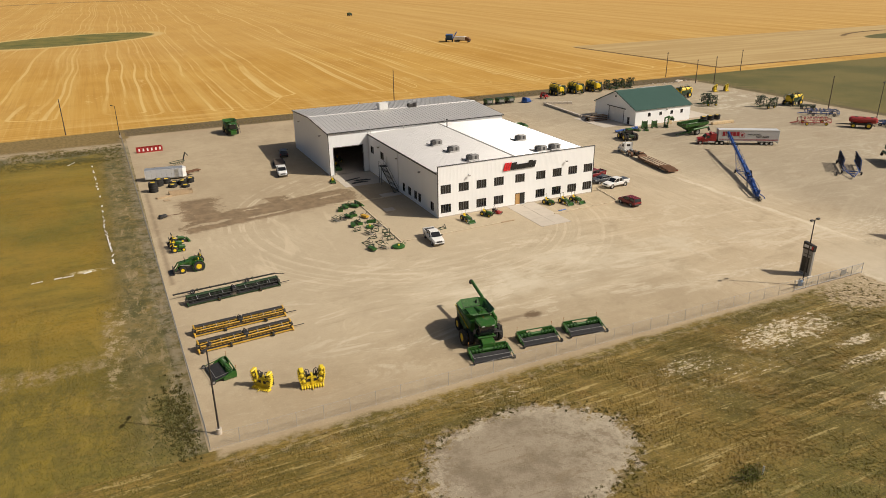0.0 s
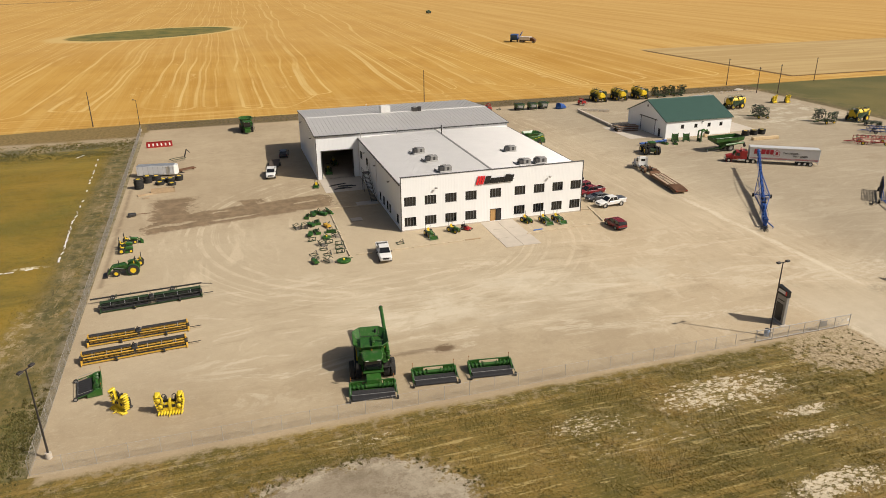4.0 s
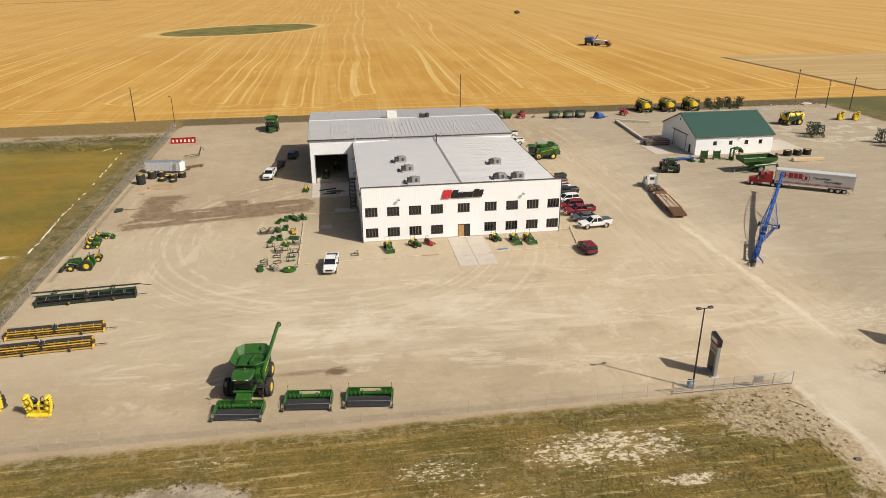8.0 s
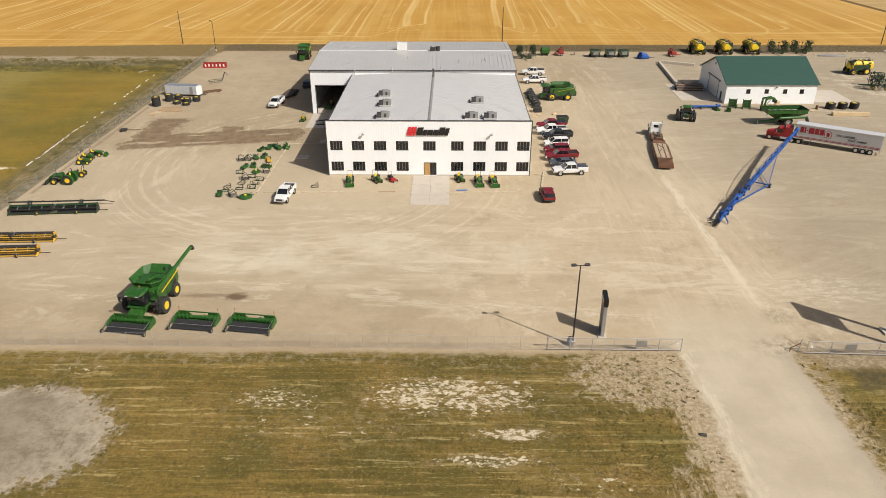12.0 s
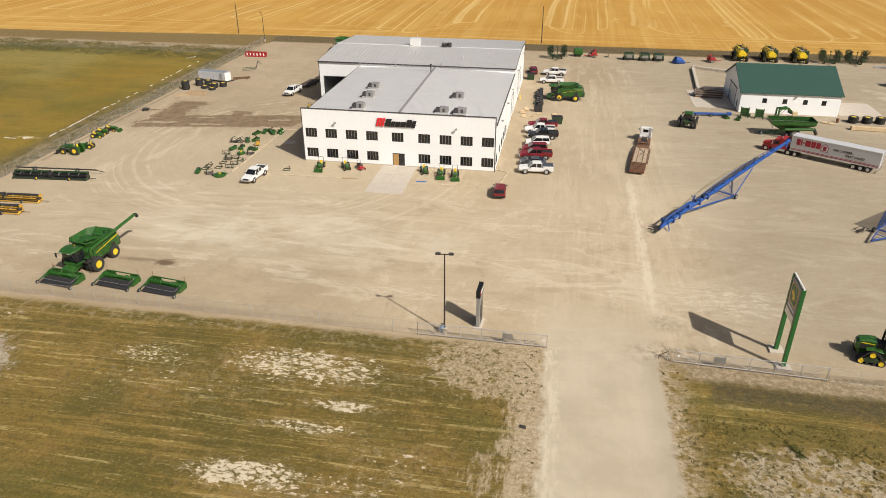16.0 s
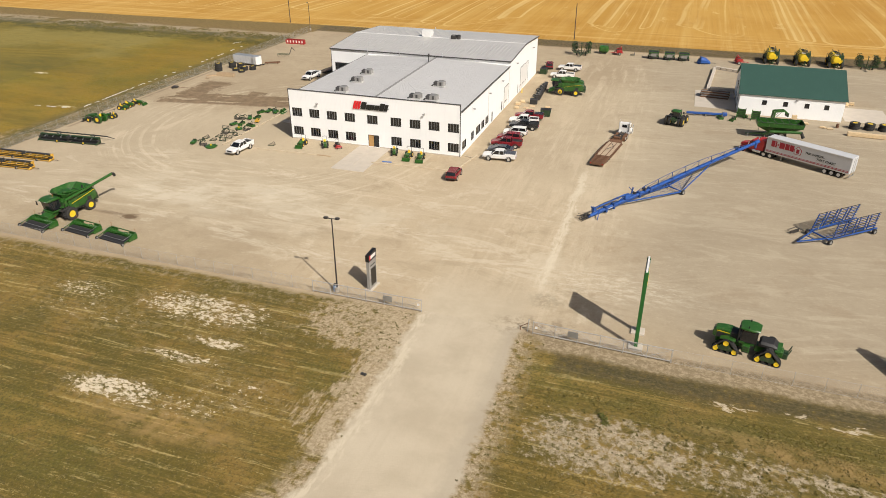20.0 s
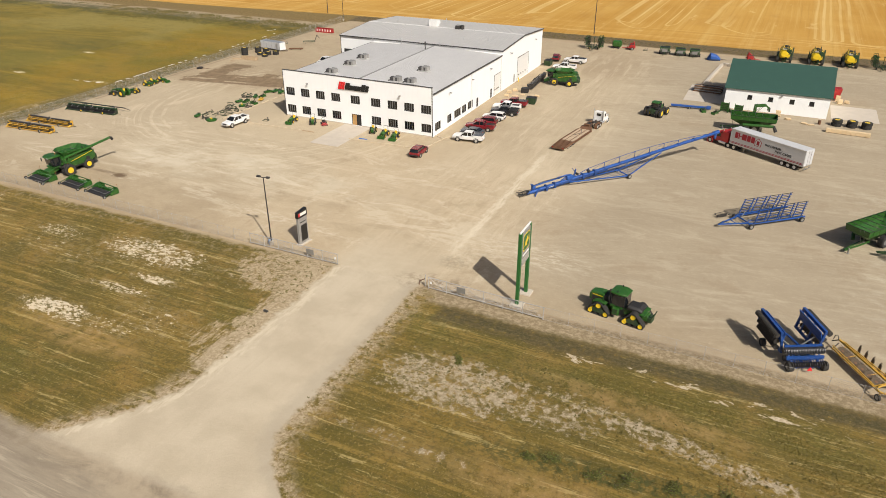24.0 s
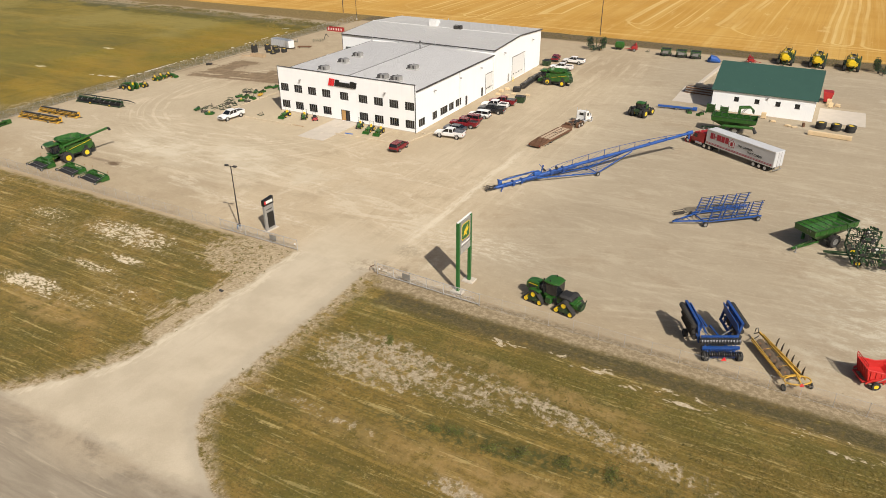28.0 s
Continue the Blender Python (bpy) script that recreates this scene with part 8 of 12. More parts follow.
# ---- carts, tillage and seeding ----
def grain_cart(m, label, side=-1):
    """A hopper cart on large tyres; its tongue towards +x."""
    c = thing("grain_cart", m, label, "grain cart")
    top, bot = (-4.7, 4.3, 1.78, 3.6), (-1.6, 1.8, 0.6, 1.35)
    mid = (-4.6, 4.2, 1.75, 2.75)
    def ring(x0, x1, y, z):
        return [(x0, -y, z), (x1, -y, z), (x1, y, z), (x0, y, z)]
    s = Solid()
    rings = [ring(*bot[:3], bot[3]), ring(*mid[:3], mid[3]), ring(*top[:3], top[3])]
    s.stack(rings + [ring(top[0] + 0.06, top[1] - 0.06, top[2] - 0.06, top[3]), ring(mid[0] + 0.08, mid[1] - 0.08, mid[2] - 0.08, mid[3]), ring(bot[0] + 0.05, bot[1] - 0.05, bot[2] - 0.05, bot[3] + 0.1)])
    part("hopper", s, GREEN, c)
    part("rim", Solid().box(top[0] - 0.05, top[1] + 0.05, -top[2] - 0.05, -top[2] + 0.06, 3.57, 3.67).box(top[0] - 0.05, top[1] + 0.05, top[2] - 0.06, top[2] + 0.05, 3.57, 3.67).box(top[0] - 0.05, top[0] + 0.06, -top[2], top[2], 3.57, 3.67).box(top[1] - 0.06, top[1] + 0.05, -top[2], top[2], 3.57, 3.67), DARKGREEN, c)
    for k in range(6):
        x = top[0] + 1.0 + k * 1.4
        part("tarp_bow", Solid().tube([(x, -1.75, 3.65), (x + 0.5, -0.9, 3.85), (x + 0.5, 0.9, 3.85), (x, 1.75, 3.65)], 0.05, 5), DARKSTEEL, c)
        for sd in (-1, 1):
            part("hopper_rib", Solid().bar((x, sd * 1.79, 2.8), (x, sd * 1.80, 3.55), 0.06, 0.05), GREEN, c)
    part("tongue", Solid().bar((1.2, -0.4, 0.9), (6.0, -0.08, 0.6), 0.16, 0.2).bar((1.2, 0.4, 0.9), (6.0, 0.08, 0.6), 0.16, 0.2), GREEN, c)
    part("jack", Solid().box(5.4, 5.55, 0.2, 0.35, 0.02, 0.9).box(5.3, 5.65, 0.1, 0.45, 0.0, 0.04), STEEL, c)
    part("axle", Solid().box(-0.9, -0.5, -1.5, 1.5, 0.75, 1.05), DARKSTEEL, c)
    part("auger_tube", Solid().rod((2.6, side * 1.2, 0.9), (1.6, side * 2.0, 1.9), 0.26, n=12).rod((1.6, side * 2.0, 1.9), (-4.2, side * 2.05, 2.1), 0.30, n=12), GREEN, c)
    part("auger_boot", Solid().rod((-4.2, side * 2.05, 2.2), (-4.8, side * 2.05, 1.1), 0.28, 0.36, 10), BLACK, c)
    part("ladder", Solid().tube([(3.6, 0.5, 1.6), (4.38, 0.5, 3.6)], 0.03).tube([(3.6, 1.0, 1.6), (4.38, 1.0, 3.6)], 0.03), STEEL, c)
    pair(c, -0.7, 1.35, 0.98, 0.85, STEEL, 16)
    return c


def heavy_harrow(m):
    """Two folded harrow booms trailing from a drawbar; drawbar towards +x."""
    h = thing("heavy_harrow", m, "blue folded heavy harrow with upright tine panels", "harrow")
    part("drawbar", Solid().bar((2.0, -1.3, 0.75), (6.5, 0, 0.6), 0.15, 0.18).bar((2.0, 1.3, 0.75), (6.5, 0, 0.6), 0.15, 0.18).bar((2.0, -1.3, 0.75), (2.0, 1.3, 0.75), 0.15, 0.18).bar((3.8, -0.8, 0.7), (3.8, 0.8, 0.7), 0.1, 0.1), BLUE, h)
    part("hitch_hose", Solid().tube([(6.5, 0.1, 0.7), (6.0, 0.4, 1.3), (5.4, 0.1, 1.0), (4.8, 0.3, 0.8)], 0.04), BLACK, h)
    for s in (-1, 1):
        boom = part("boom", Solid().bar((2.2, s * 1.6, 0.75), (-7.9, s * 1.9, 0.75), 0.2, 0.24), BLUE, h)
        part("boom_rail", Solid().bar((2.2, s * 1.3, 1.1), (-7.7, s * 1.5, 1.1), 0.1, 0.1), BLUE, boom)
        for k in range(4):
            x0 = 1.4 - k * 2.3
            for q in (0.05, 1.65):
                part("panel_upright", Solid().bar((x0 - q, s * 1.85, 0.85), (x0 - q - 0.6, s * 1.7, 3.3), 0.11, 0.14), NAVY, boom)
            for r in range(9):
                f = r / 8
                part("tine_bar", Solid().bar((x0 - 0.6 * f + 0.15, s * (1.85 - 0.15 * f), 0.95 + 2.3 * f), (x0 - 2.0 - 0.6 * f, s * (1.85 - 0.15 * f), 0.95 + 2.3 * f), 0.075, 0.075), NAVY if r % 2 else DARKSTEEL, boom)
            t = Solid()
            for r in range(9):
                for j in range(9):
                    f, x = r / 8, x0 - 0.05 - j * 0.23 - 0.6 * (r / 8)
                    t.rod((x, s * (1.85 - 0.15 * f), 0.95 + 2.3 * f), (x - 0.15, s * (1.85 - 0.15 * f) - 0.30, 0.95 + 2.3 * f - 0.16), 0.020, n=4)
            tagged(part("tine_rank", t, DARKSTEEL, boom, "many fine harrow tines"), kind="stuff")
        wheel(h, 2.0, s * 2.0, 0.42, 0.34, STEEL)
        wheel(h, -7.2, s * 2.15, 0.42, 0.34, STEEL)
    part("lift_ram", Solid().rod((1.8, 0.6, 0.9), (0.6, 1.4, 1.4), 0.06).rod((1.8, -0.6, 0.9), (0.6, -1.4, 1.4), 0.06), STEEL, h)
    part("spare_panel", Solid().bar((2.4, -2.6, 0.5), (4.4, -2.4, 0.5), 0.06, 0.06).bar((2.4, -3.2, 0.5), (4.4, -3.0, 0.5), 0.06, 0.06).bar((2.4, -3.8, 0.5), (4.4, -3.6, 0.5), 0.06, 0.06).bar((2.4, -2.5, 0.4), (2.4, -3.9, 0.4), 0.06, 0.06).bar((4.4, -2.4, 0.4), (4.4, -3.7, 0.4), 0.06, 0.06).box(2.5, 4.3, -3.2, -3.1, 0.0, 0.45), DARKSTEEL, h)
    return h


def disc_gang(parent, a, b, n, r=0.32):
    a, b = Vector(a), Vector(b)
    way = (b - a).normalized()
    yaw = math.degrees(math.atan2(way.y, way.x))
    blade = Solid().lathe([(-0.02, r), (0.02, r), (0.05, r * 0.4), (0.03, 0.05)], (0, 0, 0), "x", 14).mesh("disc_blade")
    for k in range(n):
        p = a + (b - a) * ((k + 0.5) / n)
        part("disc_blade", blade, DARKSTEEL, parent, at=Matrix.Translation(p) @ pose(0, 0, 0, 0, -math.degrees(math.asin(max(-1, min(1, way.z)))), yaw))


def disc_harrow(m):
    """A folded high-speed disc with its wings upright; its rear towards -x."""
    d = thing("disc_harrow", m, "navy blue folded high-speed disc with packer rollers", "disc harrow")
    part("main_frame", Solid().bar((-0.3, -1.9, 0.95), (-0.3, 1.9, 0.95), 0.2, 0.2).bar((1.6, -1.9, 0.95), (1.6, 1.9, 0.95), 0.2, 0.2).bar((-0.3, -1.0, 0.95), (4.5, -0.4, 0.9), 0.2, 0.2).bar((-0.3, 1.0, 0.95), (4.5, 0.4, 0.9), 0.2, 0.2), NAVY, d)
    part("drawbar", Solid().bar((4.4, 0, 0.85), (7.2, 0, 0.6), 0.22, 0.22), NAVY, d)
    disc_gang(d, (-1.36, -2.0, 0.98), (-1.36, 2.0, 0.98), 15, 0.30)
    disc_gang(d, (0.6, -1.85, 0.45), (0.6, 1.85, 0.45), 15)
    for k in range(15):
        y = -1.8 + k * 3.6 / 14
        part("disc_arm", Solid().bar((-0.3, y, 1.15), (-1.36, y, 0.98), 0.05, 0.08), NAVY, d)
    roll = part("packer_roller", Solid().rod((0.1, -2.3, 1.75), (0.1, 2.3, 1.75), 0.24, n=14), BLACK, d, "ribbed steel packer roller")
    for k in range(26):
        y = -1.9 + k * 3.8 / 25
        part("roller_ring", Solid().lathe([(-0.03, 0.24), (-0.025, 0.42), (0.025, 0.42), (0.03, 0.24)], (0.1, y * 1.12, 1.75), "y", 14), GUNMETAL, roll)
    part("roller_arm", Solid().bar((-0.3, -1.7, 1.0), (0.1, -1.7, 1.75), 0.14, 0.14).bar((-0.3, 1.7, 1.0), (0.1, 1.7, 1.75), 0.14, 0.14).bar((0.45, -2.1, 2.15), (0.45, 2.1, 2.15), 0.2, 0.2).bar((-0.4, -2.1, 1.2), (-0.4, 2.1, 1.2), 0.24, 0.3), NAVY, d)
    for s in (-1, 1):
        y = s * 2.0
        lean = s * 0.45
        wing = part("wing_frame", Solid().bar((0.9, y, 1.0), (0.9, y + lean, 3.5), 0.2, 0.26).bar((5.6, y, 1.0), (5.6, y + lean, 3.5), 0.2, 0.26).bar((0.8, y, 1.1), (5.7, y, 1.1), 0.24, 0.24).bar((0.8, y + lean, 3.5), (5.7, y + lean, 3.5), 0.3, 0.4).bar((0.8, y + lean * 0.55, 2.4), (5.7, y + lean * 0.55, 2.4), 0.22, 0.3).bar((3.0, y, 1.0), (3.0, y + lean, 3.5), 0.14, 0.18).bar((4.6, y, 1.0), (4.6, y + lean, 3.5), 0.14, 0.18), NAVY, d)
        part("wing_shield", Solid().box(0.9, 5.6, -0.05, 0.05, -0.55, 0.55, m=pose(0, y + lean * 0.8 - s * 0.28, 2.95, s * 14)), BLUE, wing)
        roll2 = part("wing_roller", Solid().rod((0.8, y + lean * 1.2 + s * 0.42, 3.25), (5.7, y + lean * 1.2 + s * 0.42, 3.25), 0.22, n=12), DARKSTEEL, wing)
        for k in range(18):
            part("roller_ring", Solid().lathe([(-0.03, 0.22), (-0.02, 0.33), (0.02, 0.33), (0.03, 0.22)], (0.9 + k * 0.27, y + lean * 1.2 + s * 0.42, 3.25), "x", 12), DARKSTEEL, roll2)
        disc_gang(wing, (1.0, y + lean * 0.2 + s * 0.45, 1.5), (5.5, y + lean * 0.2 + s * 0.45, 1.5), 12)
        disc_gang(wing, (1.0, y + lean * 0.5 + s * 0.45, 2.3), (5.5, y + lean * 0.5 + s * 0.45, 2.3), 12)
        for k in range(8):
            x = 1.9 + k * 0.55
            part("disc_arm", Solid().bar((x, y + lean * 0.5, 2.4), (x, y + lean * 0.5 + s * 0.45, 2.3), 0.06, 0.09).bar((x, y, 1.1), (x, y + lean * 0.2 + s * 0.45, 1.5), 0.06, 0.09), NAVY, wing)
        part("fold_ram", Solid().rod((1.8, s * 0.6, 1.2), (1.8, s * 1.95, 2.3), 0.08), STEEL, wing)
        wheel(d, -1.1, s * 1.9, 0.55, 0.6, DARKSTEEL)
        wheel(d, 3.6, s * 2.7, 0.5, 0.45, DARKSTEEL)
        part("wheel_arm", Solid().bar((-0.3, s * 1.5, 0.95), (-1.1, s * 1.5, 0.55), 0.14, 0.14).bar((-1.1, s * 1.4, 0.55), (-1.1, s * 1.9, 0.55), 0.1, 0.1), NAVY, d)
    part("slow_sign", Solid().prism([(-0.32, 0.42), (0.32, 0.42), (0.0, 0.92)], -1.74, -1.71, "x"), SIGNRED, d, "red triangular warning plate")
    part("sign_bracket", Solid().bar((-1.2, 0, 0.6), (-1.72, 0, 0.62), 0.05, 0.05), NAVY, d)
    for y in (-1.25, -0.55, 0.55, 1.25):
        part("rear_bracket", Solid().bar((-0.3, y, 1.1), (-1.25, y, 0.8), 0.10, 0.16).bar((-1.25, y, 0.8), (-1.3, y, 0.45), 0.09, 0.12), NAVY, d)
        part("roller_ram", Solid().rod((-0.1, y, 1.2), (0.3, y, 2.1), 0.06), NAVY, d)
    part("rear_beam", Solid().bar((-1.2, -1.6, 0.6), (-1.2, 1.6, 0.6), 0.14, 0.16), NAVY, d)
    return d


TINEBROWN = plain("brown spring steel", (0.085, 0.058, 0.032), 0.7, 0.2, spread=0.35)


def wheel_rake(m):
    """A folded V-rake: long beams with finger wheels, one row laid open, one row upright; hitch towards +x."""
    r = thing("hay_rake", m, "amber folded hay rake with two rows of brown finger wheels", "hay rake")
    yaw = math.degrees(m.to_euler().z)
    part("spine", Solid().bar((4.4, -0.1, 1.25), (-3.9, -0.35, 1.15), 0.2, 0.2), RAKEAMBER, r)
    part("upper_strut", Solid().bar((3.6, -0.1, 1.5), (-3.4, -0.6, 1.45), 0.09, 0.09), RAKEAMBER, r)
    part("side_beam", Solid().bar((3.7, 1.15, 0.75), (-4.0, 1.25, 0.75), 0.13, 0.15).bar((3.7, 1.15, 1.1), (-3.6, 1.3, 1.0), 0.08, 0.08), RAKEAMBER, r)
    part("side_beam", Solid().bar((3.4, -0.75, 0.8), (-3.9, -1.05, 0.8), 0.12, 0.14), RAKEAMBER, r)
    for k in range(5):
        x = 3.3 - k * 1.6
        part("cross_arm", Solid().bar((x, 1.15, 0.78), (x - 0.25, -0.2, 1.18), 0.07, 0.07), RAKEAMBER, r)
        part("cross_arm", Solid().bar((x, -0.25, 1.18), (x - 0.3, -0.85, 0.82), 0.07, 0.07), RAKEAMBER, r)
    hub = Solid().lathe([(-0.05, 0.02), (-0.05, 0.14), (0.06, 0.12), (0.07, 0.02)], (0, 0, 0), "x", 12).mesh("hub")
    dish = Solid().lathe([(-0.02, 0.50), (0.015, 0.50), (0.03, 0.30), (0.01, 0.30)], (0, 0, 0), "x", 20).mesh("finger_wheel")
    tine = Solid().rod((0, 0.12, 0), (0, 0.50, 0.03), 0.018, n=4).rod((0, 0.48, 0.02), (0.06, 0.70, 0.16), 0.026, 0.012, 4).mesh("tine")
    for s in (-1, 1):
        for k in range(6):
            x = 2.7 - k * 1.08
            spot = pose(x, 0.62, 0.95, 0, -48, -80 - yaw) if s > 0 else pose(x - 0.2, -1.25, 0.95, 0, 8, 2 - yaw)
            wh = part("finger_wheel", dish, TINEBROWN, r, at=spot)
            part("hub", hub, RUST, wh)
            for j in range(16):
                part("tine", tine, TINEBROWN, wh, at=pose(0, 0, 0, 22.5 * j, 0, 0))
    bow = [(-4.2 - 0.75 * math.cos(2 * math.pi * k / 16), 0.1 + 1.45 * math.sin(2 * math.pi * k / 16), 1.05) for k in range(17)]
    part("rear_bow", Solid().tube(bow, 0.09, 8).bar((-4.95, 0.1, 1.05), (-3.45, -0.2, 1.15), 0.14, 0.14).bar((-4.4, 1.5, 1.05), (-4.4, 1.5, 0.4), 0.1, 0.1).bar((-4.4, -1.3, 1.05), (-4.4, -1.3, 0.4), 0.1, 0.1), RAKEAMBER, r)
    part("slow_sign", Solid().box(-5.08, -5.04, -0.1, 0.3, 0.85, 1.2), SIGNRED, r, "red warning plate")
    part("hitch", Solid().bar((4.4, -0.1, 1.2), (5.2, 0, 0.55), 0.12, 0.12).tube([(4.2, 0.1, 1.3), (4.5, 0.15, 1.8), (4.9, 0.1, 1.5), (5.1, 0, 0.9)], 0.05).bar((4.2, 0, 0.9), (3.6, 1.1, 0.8), 0.09, 0.09), DARKSTEEL, r)
    for y in (1.6, -1.4):
        wheel(r, -4.4, y, 0.38, 0.22, STEEL)
    for s in (-1, 1):
        wheel(r, 3.0, 0.1 + s * 0.45, 0.32, 0.2, STEEL)
    return r


PICKERRED = paint("fresh red paint", (0.52, 0.024, 0.020), 0.40)


def rock_picker(m):
    """A tipping hopper of slatted steel over a low frame; its rock fork towards +x."""
    r = thing("rock_picker", m, "red rock picker with an open slatted steel hopper", "rock picker")
    part("hopper_floor", Solid().prism([(-1.4, 0.8), (1.0, 0.8), (1.5, 1.3), (1.44, 1.36), (0.96, 0.9), (-1.4, 0.9)], -1.2, 1.2, "y"), PICKERRED, r)
    part("hopper_back", Solid().prism([(-1.5, 0.8), (-1.4, 0.8), (-1.75, 2.3), (-1.85, 2.3)], -1.2, 1.2, "y"), PICKERRED, r)
    for s in (-1, 1):
        side = part("hopper_side", Solid().prism([(-1.45, 0.8), (1.0, 0.8), (1.5, 1.3), (1.3, 1.9), (0.2, 1.75), (-1.8, 2.25)], s * 1.2 - 0.03, s * 1.2 + 0.03, "y"), PICKERRED, r)
        for k in range(5):
            x = -1.3 + k * 0.58
            part("side_rib", Solid().bar((x, s * 1.25, 0.82), (x - 0.08, s * 1.27, 2.05 - 0.10 * k), 0.06, 0.08), PICKERRED, side)
        part("edge_tube", Solid().tube([(-1.82, s * 1.2, 2.27), (0.2, s * 1.2, 1.78), (1.3, s * 1.2, 1.93), (1.5, s * 1.2, 1.3)], 0.055, 6), PICKERRED, side)
        part("lift_arm", Solid().bar((1.5, s * 1.38, 1.3), (-1.2, s * 1.38, 1.0), 0.12, 0.18).bar((-1.2, s * 1.38, 1.0), (-1.7, s * 1.38, 0.6), 0.12, 0.18), PICKERRED, r)
        part("lift_ram", Solid().rod((-0.8, s * 1.40, 0.7), (0.5, s * 1.40, 1.5), 0.06), STEEL, r)
    for k in range(6):
        y = -0.98 + k * 0.39
        part("back_slat", Solid().bar((-1.52, y, 0.85), (-1.86, y, 2.25), 0.05, 0.09), PICKERRED, r)
    guard = Solid().tube([(-1.8, -1.2, 2.3), (-1.9, -1.2, 2.95), (-1.9, 1.2, 2.95), (-1.8, 1.2, 2.3)], 0.05)
    for k in range(5):
        guard.rod((-1.81, -0.8 + k * 0.4, 2.3), (-1.9, -0.8 + k * 0.4, 2.95), 0.028)
    part("guard_rail", guard.rod((-1.85, -1.2, 2.62), (-1.85, 1.2, 2.62), 0.03), PICKERRED, r)
    part("frame", Solid().bar((-1.9, -1.0, 0.6), (2.4, -1.0, 0.6), 0.16, 0.16).bar((-1.9, 1.0, 0.6), (2.4, 1.0, 0.6), 0.16, 0.16).bar((-1.9, -1.0, 0.6), (-1.9, 1.0, 0.6), 0.16, 0.16).bar((0.2, -1.4, 0.55), (0.2, 1.4, 0.55), 0.14, 0.14), PICKERRED, r)
    part("tongue", Solid().bar((2.2, 0.6, 0.6), (4.6, 0.2, 0.5), 0.16, 0.16), PICKERRED, r)
    for k in range(8):
        part("grate_bar", Solid().bar((1.2, -1.0 + k * 0.28, 0.7), (2.6, -1.0 + k * 0.28, 0.15), 0.05, 0.07), DARKSTEEL, r)
    reel = part("reel", Solid().rod((2.0, -1.0, 1.2), (2.0, 1.0, 1.2), 0.10), PICKERRED, r)
    for k in range(4):
        part("reel_bat", Solid().box(0.05, 0.55, -1.0, 1.0, -0.02, 0.02, m=pose(2.0, 0, 1.2, 0, -90 * k - 30)), PICKERRED, reel)
    part("reel_arm", Solid().bar((2.0, -1.08, 1.2), (1.2, -1.15, 1.4), 0.08, 0.1).bar((2.0, 1.08, 1.2), (1.2, 1.15, 1.4), 0.08, 0.1), PICKERRED, r)
    pair(r, -0.7, 1.62, 0.46, 0.34, YELLOW, 10)
    return r


